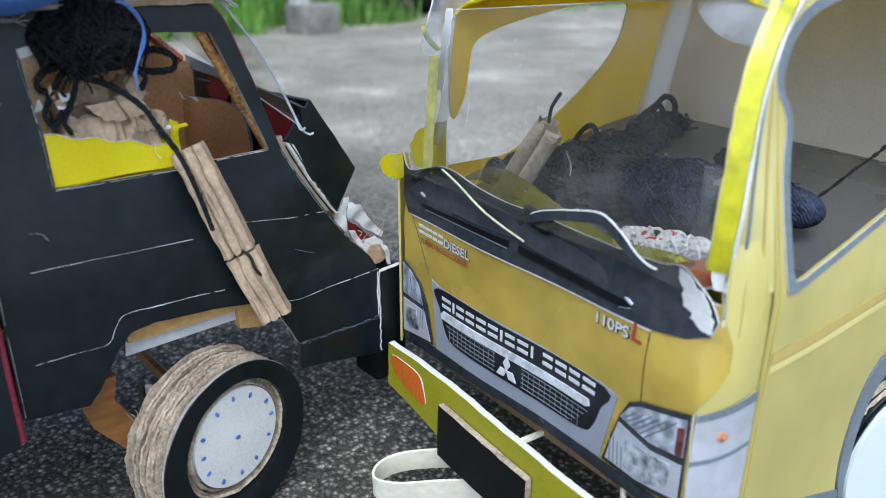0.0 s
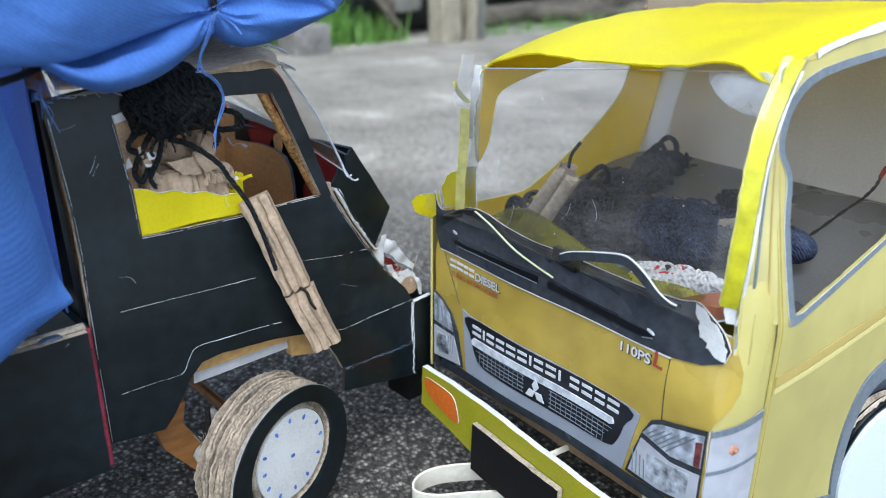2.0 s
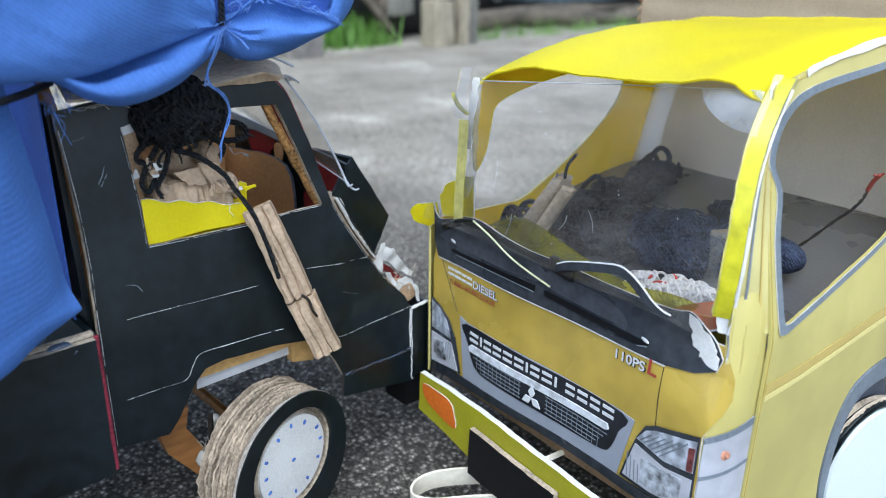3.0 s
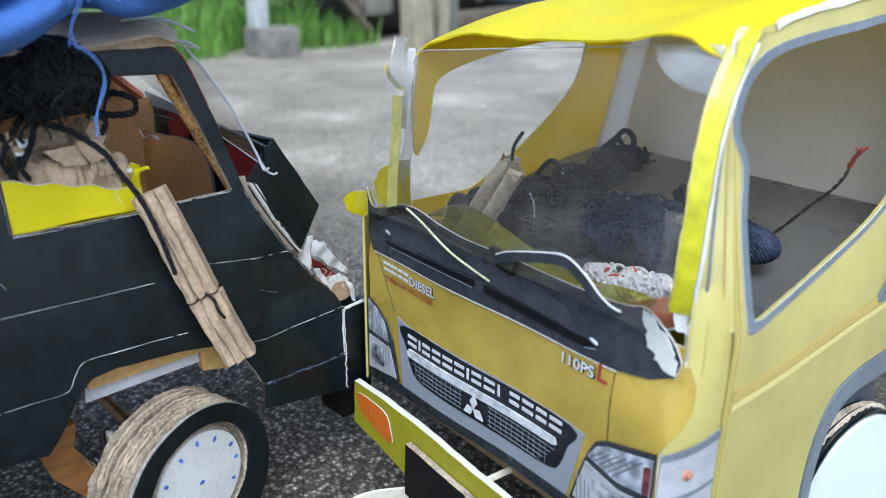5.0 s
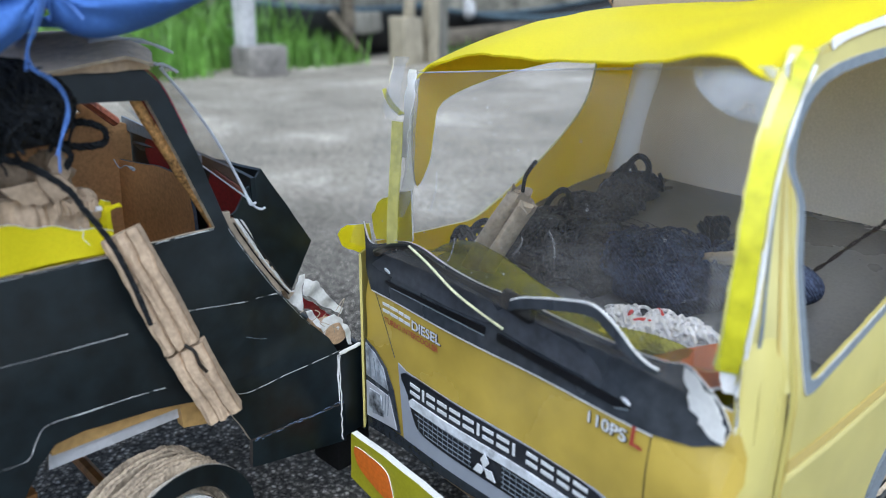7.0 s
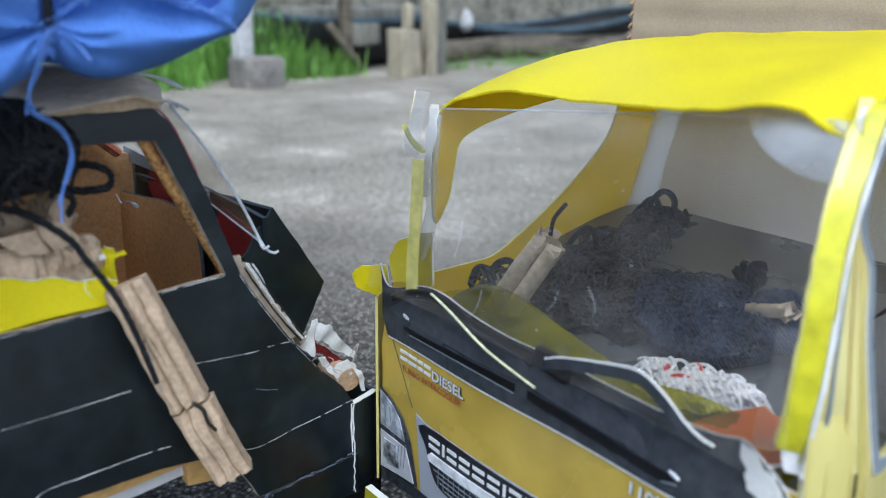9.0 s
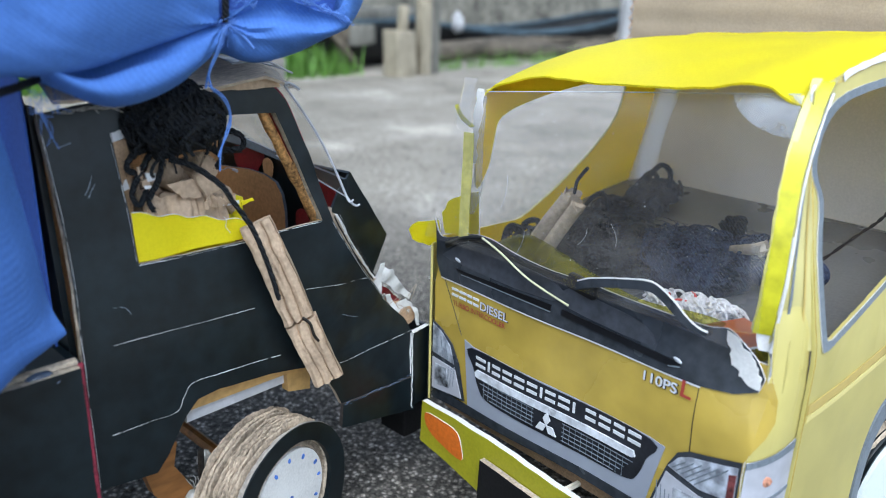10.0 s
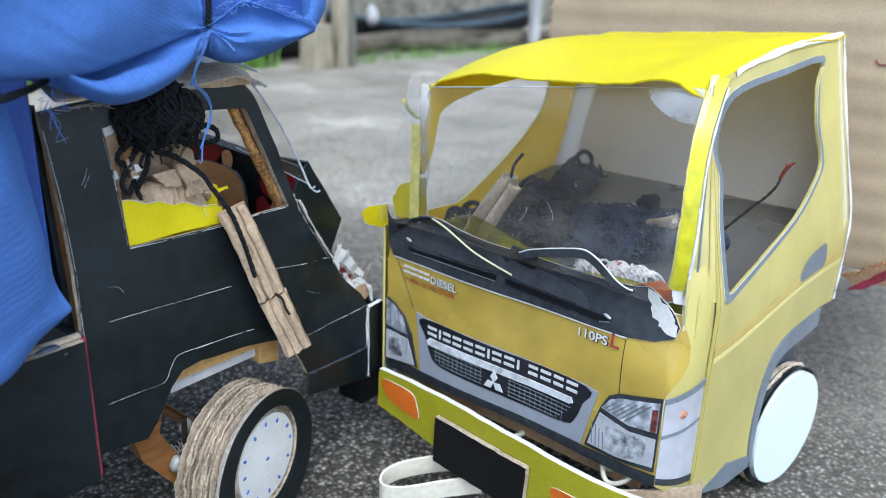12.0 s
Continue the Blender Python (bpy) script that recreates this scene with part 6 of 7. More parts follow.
bm = sheet([(-0.062, 0.0), (0.079, 0.0), (0.079, -0.14), (-0.062, -0.14)], lambda u, w: B(u, w - 0.004, 0.112), 0.003, cell=0.03)
part("cab_floor", bm, [CARD_BROWN, CARD_EDGE], black, "brown card cab floor")
bm = sheet([(-0.004, 0.08), (-0.140, 0.08), (-0.130, 0.224), (-0.018, 0.224)], lambda w, z: B(-0.060, w, z), 0.0025, cell=0.03, flip=True)
part("cab_back", bm, [BLACK_CARD, BLACK_CARD], black, "black card back of the cab")
bm = bmesh.new()
stick = [B(0.0330 + 0.0285 * k / 16, -0.0215, 0.2155 - 0.0570 * k / 16) for k in range(17)]
tube(bm, stick, 0.0035, 12, 0, flat=0.7)
for v in bm.verts:
    v.co += Vector((0.5, 1, 0.4)) * 0.0007 * noise.noise(Vector((v.co.x * 300, v.co.y * 300, v.co.z * 90)))
part("stick_pillar", bm, TWIG, black, "scorched brown stick holding the windscreen")
bm = bmesh.new()
tube(bm, [p + HD * 0.0030 + OUT * 0.0012 + Vector((0, 0, 0.0010 + 0.0005 * noise.noise(p * 400))) for p in stick[:13]], 0.0012, 6, 0, flat=0.6)
part("torn_bark", bm, CARD_GREY, black, "torn grey card edge along the stick")
bm = bmesh.new()
tube(bm, [p + HD * 0.0012 + OUT * 0.0024 + Vector((0, 0, 0.0008 * noise.noise(p * 250))) for p in stick[:11]], 0.0008, 6, 0, taper=0.3)
part("red_stain", bm, RED, black, "dark red stain along the stick")
part("far_pillar", tube(bmesh.new(), [B(0.0360, -0.126, 0.2140), B(0.0500, -0.127, 0.2042), B(0.0690, -0.128, 0.1870)], 0.0042, 8, 0, flat=0.6), WOOD_RED, black, "red-brown stick at the far windscreen edge")
# roof card and film
def broof(s, t):
    """The roof card: arched across, its near front corner lifted."""
    near = 1 - smooth01(0, 0.5, s)
    u = -0.058 + 0.0975 * t + 0.003 * math.sin(s * 7) - 0.004 * (1 - smooth01(0, 0.12, s)) * smooth01(0.8, 1, t)
    z = 0.2257 + 0.0098 * math.sin(math.pi * min(1, s * 1.15 + 0.04)) ** 0.9 + 0.0034 * near * smooth01(0.55, 0.92, t) - 0.0035 * smooth01(0.90, 1, t)
    return B(u, -0.006 - 0.128 * s, z + 0.0006 * noise.noise(Vector((s * 9, t * 9, 2))))
part("roof_ply", sheet(ragged([(-0.004, 0.2255), (0.0365, 0.2248), (0.0345, 0.2285), (0.0290, 0.2315), (0.0120, 0.2280), (-0.004, 0.2270)], 0.0003, 0.004, 4), lambda u, z: B(u, -0.0105, z), 0.0012, cell=0), [CARD_TAN, CARD_EDGE], black, "raw brown card edge under the lifted roof")
part("roof", surface(22, 16, broof, 0.0012, flip=True), [ROOF_CARD, CARD_GREY], black, "grey-brown card roof, bare and frayed")
part("roof_film", surface(14, 10, lambda s, t: Vector(broof(0.12 + s * 0.82, 0.78 + 0.21 * t)) + Vector((0, 0, 0.0012 - 0.0030 * t * t)) + HD * 0.0095 * t), ROOF_FILM, black, "scratched clear film over the roof edge")
bm = bmesh.new()
tube(bm, [Vector(broof(0.12 + 0.82 * k / 14, 0.99)) + Vector((0, 0, -0.0018)) + HD * 0.0095 for k in range(15)], 0.0005, 5)
tube(bm, [Vector(broof(0.12, 0.78 + 0.21 * k / 8)) + Vector((0, 0, 0.0012 - 0.0030 * (k / 8) ** 2)) + HD * 0.0095 * k / 8 for k in range(9)], 0.0005, 5)
part("film_edge", bm, FILM_EDGE, black)
def bscreen(s, t):
    a = Vector((0.0425, -0.0165, 0.2245)).lerp(Vector((0.0700, -0.0086, 0.1712)), t)
    b = Vector((0.0380, -0.1300, 0.2240)).lerp(Vector((0.0780, -0.1330, 0.1900)), t)
    p = a.lerp(b, s)
    bow = 0.0018 * math.sin(math.pi * t)
    return B(p.x + bow, p.y, p.z + bow)
part("windscreen", surface(14, 12, bscreen), CLEAR_OLD, black, "scratched clear film windscreen")
bm = bmesh.new()
tube(bm, [Vector(bscreen(0, k / 12)) + Vector((0, 0, 0.0004 * noise.noise(Vector((k, 0, 0))))) for k in range(13)], 0.0006, 6)
tube(bm, catmull([bscreen(0, 0.97), B(0.0710, -0.0070, 0.1690), B(0.0735, -0.006, 0.1672), B(0.0755, -0.006, 0.1675)], 4), 0.0005, 6)
tube(bm, catmull([bscreen(0, 0.93), B(0.0690, -0.0060, 0.1700), B(0.0710, -0.005, 0.1708)], 4), 0.0005, 6)
part("film_edge", bm, FILM_EDGE, black, "frayed pale edge of the film")
part("crumpled_tape", surface(10, 8, lambda s, t: B(0.0360 + 0.0105 * s, -0.0110 - 0.010 * t, 0.2268 - 0.0040 * s * s + 0.0016 * noise.noise(Vector((s * 5, t * 4, 8))))), CLEAR_OLD, black, "crumpled clear tape at the roof's front corner")
bm = bmesh.new()
tube(bm, [B(0.0360 + 0.0105 * k / 10, -0.0110, 0.2271 - 0.0040 * (k / 10) ** 2 + 0.0016 * noise.noise(Vector((k / 2, 0, 8)))) for k in range(11)], 0.0005, 5)
part("film_edge", bm, FILM_EDGE, black)
bm = bmesh.new()
tube(bm, [bscreen(k / 10 * 0.5, 0.995) for k in range(11)], 0.0004, 5)
part("film_edge", bm, FILM_EDGE, black)
bm = bmesh.new()
tube(bm, [near_side(p[0], p[1], -0.0018) for p in catmull([(0.008, 0.2268), (0.030, 0.2260), (0.0362, 0.2246), (0.0410, 0.2192), (0.0450, 0.2095), (0.0480, 0.2005)], 5)], 0.0004, 6)
part("red_edge", bm, RED_EDGE, black, "thin red card edge along the roof")

# chassis under the cab
bm = sheet([(-0.0400, 0.0725), (-0.0330, 0.0790), (-0.0240, 0.0790), (-0.0262, 0.0680), (-0.0158, 0.0490), (-0.0162, 0.0372), (-0.0213, 0.0376), (-0.0361, 0.0579)], lambda u, z: B(u, -0.0105, z), 0.006, cell=0)
part("axle_bracket", bm, [WOOD, WOOD], black, "orange stained wooden axle bracket")
bm = sheet([(-0.0180, 0.0935), (0.0310, 0.0930), (0.0315, 0.0835), (0.0440, 0.0805), (0.0450, 0.1040), (-0.0180, 0.1060)], lambda u, z: B(u, -0.0070, z), 0.005, cell=0)
part("inner_board", bm, [WOOD_PALE, WOOD_PALE], black, "orange stained board inside the wheel arch")
bm = sheet([(-0.0190, 0.0865), (0.0340, 0.0870), (0.0350, 0.0945), (-0.0180, 0.0950)], lambda u, z: B(u, -0.0100, z), 0.0015, cell=0.02)
part("plastic_strip", bm, [PIPE, GLUE], black, "grey translucent plastic strip under the arch")
bm = bmesh.new()
block(bm, Matrix.Translation(B(-0.005, -0.070, 0.076)) @ Matrix.Rotation(radians(95), 4, "Z"), (0.110, 0.045, 0.012), 0, 0.001)
part("chassis_beam", bm, CARD_PLAIN, black, "brown card chassis beam")
bm = bmesh.new()
tube(bm, [B(-0.0172, -0.0060, 0.0480), B(-0.0158, -0.0060, 0.0735)], 0.0014, 8)
lump(bm, B(-0.0205, -0.0075, 0.0500), (0.0034, 0.0042, 0.0044), (0, 0, 0), 1, 0.25, 150, 3)
lump(bm, B(-0.0120, -0.0110, 0.0650), (0.0030, 0.0035, 0.0045), (0, 0, 0), 1, 0.3, 150, 3)
for k in range(6):
    yarn(bm, [B(-0.0205, -0.0060, 0.0560), B(-0.0220 + 0.0012 * k, -0.0050, 0.0590 + 0.001 * (k % 3)), B(-0.0240 + 0.0018 * k, -0.0055, 0.0630 - 0.0012 * (k % 2))], 0.00018, 1, 4)
part("axle_pin", bm, [NAIL, GLUE], black, "dark nail in a blob of clear glue")
bm = bmesh.new()
tube(bm, [B(0.0120, 0.000, 0.0425), B(0.0120, -0.11, 0.0425)], 0.0030, 8)
part("axle", bm, WOOD, black, "wooden axle rod")
wheel("wheel", black, (-0.0605, -0.1025, 0.0410), 0.35, 0.0402, 0.0255, 0.0230, 15, OFFWHITE, CARD_LAYER, BLACK_CARD, "front wheel of stacked raw cardboard layers", dots=True, rim_out=-0.0010, rim_up=0.0050)

# cargo bed
bm = sheet(ragged([(-0.0660, 0.1365), (-0.0664, 0.0735), (-0.12, 0.0735), (-0.20, 0.0735), (-0.20, 0.1365), (-0.12, 0.1365)], 0.0002, 0.008, 17), lambda u, z: B(u, 0.006, z), 0.0034, cell=0.02, flip=True)
bed = part("bed_side", bm, [BLACK_CARD, CARD_GREY], black, "black card side of the cargo bed")
bm = bmesh.new()
tube(bm, [B(-0.0650, 0.0062 + 0.0003 * noise.noise(Vector((k, 1, 0))), 0.074 + 0.0625 * k / 14) for k in range(15)], 0.0015, 6, flat=0.8)
part("red_edge", bm, RED_EDGE, bed, "crimson painted edge")
bm = bmesh.new()
tube(bm, [B(-0.0655 - 0.13 * k / 20, 0.0042 + 0.0005 * noise.noise(Vector((k, 5, 0))), 0.1372 + 0.0004 * noise.noise(Vector((k, 9, 0)))) for k in range(21)], 0.0020, 6, flat=0.6)
part("raw_edge", bm, CARD_EDGE, bed, "raw pale card edge")
bm = bmesh.new()
for u, w, z, r in ((-0.0745, 0.0065, 0.1335, 0.0045), (-0.0790, 0.0060, 0.1355, 0.0040), (-0.0860, 0.0020, 0.1390, 0.0038), (-0.0885, 0.0025, 0.1410, 0.0028), (-0.0920, 0.0035, 0.1385, 0.0030)):
    lump(bm, B(u, w, z), (r * 0.6, r * 1.2, r * 0.6), (0, 0, 5), 0, 0.3, 200, 3, u * 50)
part("glue_blob", bm, GLUE_BLUE, bed, "bluish dried glue blobs")
# Front and floor are coloured black to stand for shade under the cloth.
bm = sheet([(0.004, 0.075), (-0.145, 0.075), (-0.145, 0.136), (0.004, 0.136)], lambda w, z: B(-0.0665, w, z), 0.003, cell=0.03)
part("bed_front", bm, [BLACK_CARD, BLACK_CARD], black, "card front of the cargo bed, coloured black for shade")
bm = sheet([(-0.067, 0.0), (-0.20, 0.0), (-0.20, -0.145), (-0.067, -0.145)], lambda u, w: B(u, w, 0.080), 0.003, cell=0.05)
part("bed_floor", bm, [BLACK_CARD, CARD_EDGE], black, "card bed floor, coloured black for shade")
bm = bmesh.new()
rnd = random.Random(9)
for k in range(7):
    a = Vector(B(-0.056 + 0.003 * k, -0.012, 0.2225))
    yarn(bm, [a, a + Vector((rnd.uniform(0, 0.003), rnd.uniform(0.002, 0.010), rnd.uniform(-0.001, 0.002))), a + Vector((rnd.uniform(0, 0.003), rnd.uniform(0.006, 0.018), rnd.uniform(-0.002, 0.003)))], 0.00022, 0, 4)
part("glue_string", bm, GLUE, black, "fine strings of glue")

# doll at the window of the black truck
bm = bmesh.new()
block(bm, Matrix.Translation(B(-0.009, -0.030, 0.155)) @ Matrix.Rotation(radians(95), 4, "Z"), (0.046, 0.030, 0.040), 0, 0.003)
shirt = surface(24, 5, lambda s, t: B(-0.0345 + 0.049 * s, -0.0068 + 0.0008 * math.sin(s * 9) - 0.0012 * t, 0.1640 + (0.0195 - 0.0122 * s + 0.0006 * math.sin(s * 23)) * t), 0.0006)
tmp = bpy.data.meshes.new("shirt")
for f in shirt.faces:
    f.material_index = 0 if f.material_index == 0 else 5
shirt.to_mesh(tmp)
bm.from_mesh(tmp)
bpy.data.meshes.remove(tmp)
def into(target, made, slots):
    """Adds a sheet to a mesh, its slots renamed."""
    for f in made.faces:
        f.material_index = slots[f.material_index]
    keep = bpy.data.meshes.new("piece")
    made.to_mesh(keep)
    made.free()
    target.from_mesh(keep)
    bpy.data.meshes.remove(keep)


tube(bm, [B(-0.0345 + 0.049 * k / 30, -0.0074 + 0.0008 * math.sin(9 * k / 30), 0.1640 + 0.0195 - 0.0122 * k / 30 + 0.0006 * math.sin(23 * k / 30) + 0.0001) for k in range(31)], 0.00013, 5, 5)
tube(bm, [B(0.0030 + 0.0002 * k + 0.0006 * math.sin(k), -0.0058, 0.1752 - 0.0009 * k) for k in range(9)], 0.00012, 5, 5)
# crumpled card shoulders in layers
for k, (u0, u1, w0, zl, zr, h) in enumerate(((-0.0268, 0.0078, -0.0105, 0.1882, 0.1818, 0.010), (-0.0250, 0.0110, -0.0205, 0.1885, 0.1800, 0.012), (-0.0180, 0.0095, -0.0245, 0.1950, 0.1915, 0.016), (-0.0330, -0.0150, -0.0260, 0.1900, 0.1930, 0.022))):
    def ruffle(s, t, k=k, u0=u0, u1=u1, w0=w0, zl=zl, zr=zr, h=h):
        z = zl + (zr - zl) * s - h * (1 - t)
        q = Vector((s * 5 + k * 7, t * 2, k * 3.0))
        return B(u0 + (u1 - u0) * s, w0 + 0.0022 * abs((s * 8.5 + k * 0.3 + 0.6 * noise.noise(Vector((s * 3, k, 0)))) % 1 - 0.5) + 0.0024 * noise.noise(q) - 0.003 * t, z + 0.0022 * noise.noise(q * 1.7) * t)
    into(bm, surface(48, 6, ruffle, 0.0022), (1, 1, 1))
for u, w, z, turn in ((0.004, -0.026, 0.1915, (20, 12, 30)), (-0.012, -0.024, 0.1925, (10, -18, 70)), (0.0105, -0.020, 0.1785, (40, 10, 15))):
    lump(bm, B(u, w, z), (0.0075, 0.005, 0.0065), turn, 1, 0.5, 200, 3, z * 70)
into(bm, sheet(ragged([(0.0070, 0.1650), (0.0165, 0.1640), (0.0175, 0.1795), (0.0140, 0.1810), (0.0110, 0.1765), (0.0075, 0.1770)], 0.0006, 0.002, 4), lambda u, z: B(u, -0.0155 + 0.002 * math.sin(u * 500), z), 0.0006, cell=0.004), (0, 5, 5))
# black wool hair, falling over the head in strands
HC = Vector(B(-0.0120, -0.0140, 0.2145))
lump(bm, HC, (0.0140, 0.0165, 0.0125), (0, 0, 0), 2, 0.3, 130, 3)
rnd = random.Random(12)
for k in range(330):
    t = rnd.uniform(0, 6.28)
    swirl, drop = rnd.gauss(0, 0.8), rnd.uniform(0.6, 1.1)
    pts = []
    for j in range(7):
        f = (j / 6) * drop * 1.9 + 0.12
        tt = t + swirl * j / 6 + rnd.gauss(0, 0.24)
        k2 = 1.0 + rnd.uniform(-0.10, 0.14)
        pts.append(HC + Vector((0.0150 * k2 * math.cos(tt) * math.sin(min(f, 2.2)), 0.0185 * k2 * math.sin(tt) * math.sin(min(f, 2.2)), 0.0145 * k2 * math.cos(f))))
    yarn(bm, pts, rnd.choice((0.0005, 0.0008, 0.0011)), 2, 3)
for k in range(260):
    v = Vector((rnd.gauss(0, 1), rnd.gauss(0, 1), rnd.gauss(0, 0.8))).normalized()
    p = HC + Vector((v.x * 0.0165, v.y * 0.019, v.z * 0.0145))
    d = (v + 0.9 * Vector((rnd.gauss(0, 1), rnd.gauss(0, 1), rnd.gauss(0, 1)))).normalized() * rnd.uniform(0.0015, 0.0045)
    tube(bm, [p, p + d * 0.6, p + d + Vector((0, 0, -0.0006))], 0.00009, 3, 2, cap=False)
for pts in ([(-0.0240, -0.010, 0.2040), (-0.029, -0.009, 0.198), (-0.0325, -0.010, 0.190), (-0.030, -0.010, 0.1855), (-0.0265, -0.0105, 0.1900)], [(-0.020, -0.008, 0.2030), (-0.0235, -0.006, 0.195), (-0.0270, -0.008, 0.187), (-0.0250, -0.009, 0.1825)],
            [(-0.018, -0.007, 0.2020), (-0.010, -0.004, 0.1985), (-0.0015, 0.001, 0.1905), (0.0013, 0.004, 0.1844), (0.0062, 0.009, 0.1738), (0.0100, 0.0105, 0.1628), (0.0128, 0.0120, 0.1516), (0.0150, 0.0130, 0.1415)],
            [(0.004, -0.018, 0.2080), (0.012, -0.016, 0.2085), (0.0185, -0.014, 0.2055), (0.0175, -0.013, 0.2010), (0.009, -0.015, 0.2005), (0.002, -0.016, 0.2030)], [(0.000, -0.008, 0.2040), (0.004, -0.007, 0.2000), (0.002, -0.007, 0.1960)],
            [(-0.026, -0.010, 0.2060), (-0.031, -0.009, 0.2050), (-0.0335, -0.010, 0.2000), (-0.029, -0.010, 0.1970)]):
    line = catmull([B(*p) for p in pts], 8)
    for ply in (0, 2.09, 4.19):
        tube(bm, [q + 0.0007 * (math.cos(ply + j * 0.7) * OUT + math.sin(ply + j * 0.7) * Vector((0, 0, 1))) for j, q in enumerate(line)], 0.0008, 5, 2)
    for k in range(len(line) * 2):
        q = line[k // 2] + 0.0009 * Vector((rnd.gauss(0, 1), rnd.gauss(0, 1), rnd.gauss(0, 1))).normalized()
        d = Vector((rnd.gauss(0, 1), rnd.gauss(0, 1), rnd.gauss(0, 1))).normalized() * rnd.uniform(0.0008, 0.0024)
        tube(bm, [q, q + d * 0.6, q + d + Vector((0, 0, -0.0004))], 0.00007, 3, 2, cap=False)
ACROSS = (0.43, 0.84, 0.40)
corrugated(bm, [B(0.0138, -0.0005, 0.1718), B(0.0170, 0.0030, 0.1610), B(0.0210, 0.0062, 0.1480), B(0.0275, 0.0088, 0.1275)], 0.0135, ACROSS, 3, -0.0034, 1)
corrugated(bm, [B(0.0286, 0.0090, 0.1262), B(0.0310, 0.0108, 0.1180), B(0.0350, 0.0122, 0.1070), B(0.0393, 0.0135, 0.0955)], 0.0140, ACROSS, 3, -0.0034, 1)
yarn(bm, [B(0.0262, 0.0135, 0.1295), B(0.0290, 0.0150, 0.1265), B(0.0300, 0.0160, 0.1215), B(0.0325, 0.0160, 0.1175)], 0.0007, 3, 4)
def scrap(pts, w, slot, seed, thick=0.0006):
    into(bm, sheet(ragged(pts, 0.0004, 0.002, seed), lambda u, z: B(u, w + 0.0016 * noise.noise(Vector((u * 130, z * 130, seed))), z), thick, cell=0.003), (slot, slot, slot))


scrap([(0.0050, 0.1808), (0.0120, 0.1802), (0.0122, 0.1786), (0.0050, 0.1788)], -0.0085, 5, 61)
scrap([(0.0122, 0.1802), (0.0182, 0.1802), (0.0188, 0.1788), (0.0125, 0.1780)], -0.0080, 0, 62)
scrap([(0.0009, 0.2005), (0.0036, 0.1985), (0.0046, 0.1936), (0.0020, 0.1898), (-0.0020, 0.1960)], -0.0115, 1, 63, 0.0016)
scrap([(-0.0072, 0.1937), (0.0001, 0.1933), (0.0045, 0.1873), (-0.0028, 0.1838)], -0.0082, 1, 64, 0.0018)
scrap([(-0.0186, 0.1915), (-0.0072, 0.1920), (-0.0040, 0.1842), (-0.0119, 0.1845)], -0.0100, 1, 65, 0.0018)
scrap([(-0.0362, 0.1945), (-0.0325, 0.1950), (-0.0318, 0.1915), (-0.0350, 0.1905)], -0.0130, 5, 69, 0.0015)
scrap([(-0.0272, 0.1975), (-0.0230, 0.1968), (-0.0232, 0.1945), (-0.0265, 0.1940)], -0.0085, 5, 70, 0.0015)
scrap([(-0.0300, 0.2003), (-0.0280, 0.1996), (-0.0287, 0.1950), (-0.0303, 0.1965)], -0.0085, 1, 66, 0.001)
scrap([(-0.0289, 0.1944), (-0.0259, 0.1953), (-0.0250, 0.1918), (-0.0284, 0.1920)], -0.0090, 1, 67, 0.001)
scrap([(-0.0284, 0.1928), (-0.0256, 0.1925), (-0.0254, 0.1916), (-0.0282, 0.1916)], -0.0078, 5, 68)
# crumpled card knot between hair and shirt
for k in range(5):
    u0 = -0.0045 + 0.0022 * k
    into(bm, surface(10, 4, lambda s, t: B(u0 + 0.0050 * s, -0.0075 + 0.0014 * math.sin(s * 7 + k * 2) + 0.001 * noise.noise(Vector((s * 4, t * 4, k))), 0.1795 + 0.0010 * k % 0.002 + 0.0048 * t * (0.6 + 0.4 * math.sin(s * 3.1 + k))), 0.0009), (1, 1, 1))
# loose hair hanging below the ball
rnd = random.Random(31)
for k in range(22):
    th = rnd.uniform(-1.9, 1.9)
    p = HC + HD * 0.0175 * math.sin(th) + OUT * 0.0155 * math.cos(th) + Vector((0, 0, rnd.uniform(-0.009, 0.008)))
    pts, q = [p], p.copy()
    sway = rnd.uniform(-1, 1)
    for j in range(5):
        q = q + HD * (0.0012 * sway + rnd.gauss(0, 0.0011)) + OUT * (rnd.gauss(0, 0.0009) - 0.0006) + Vector((0, 0, -rnd.uniform(0.0010, 0.0030)))
        pts.append(q.copy())
    yarn(bm, pts, rnd.choice((0.00035, 0.0005, 0.0007)), 2, 4)
tube(bm, [B(-0.0349, -0.016, 0.2135), B(-0.0347, -0.016, 0.2118), B(-0.0345, -0.016, 0.2102)], 0.0050, 4, 5)
tube(bm, [B(-0.0345, -0.016, 0.2102), B(-0.0335, -0.017, 0.1823), B(-0.0340, -0.018, 0.1621)], 0.0050, 4, 4, taper=0.5)
solid("doll", bm, [YELLOW_ROOF, CARD_TAN, YARN, NAIL, CARD_PLAIN, WHITE], "cardboard doll with black wool hair and yellow shirt leaning out", "doll")

# ---- blue cloth over the load ----
KNOT = Vector(B(-0.0035, 0.0130, 0.2520))


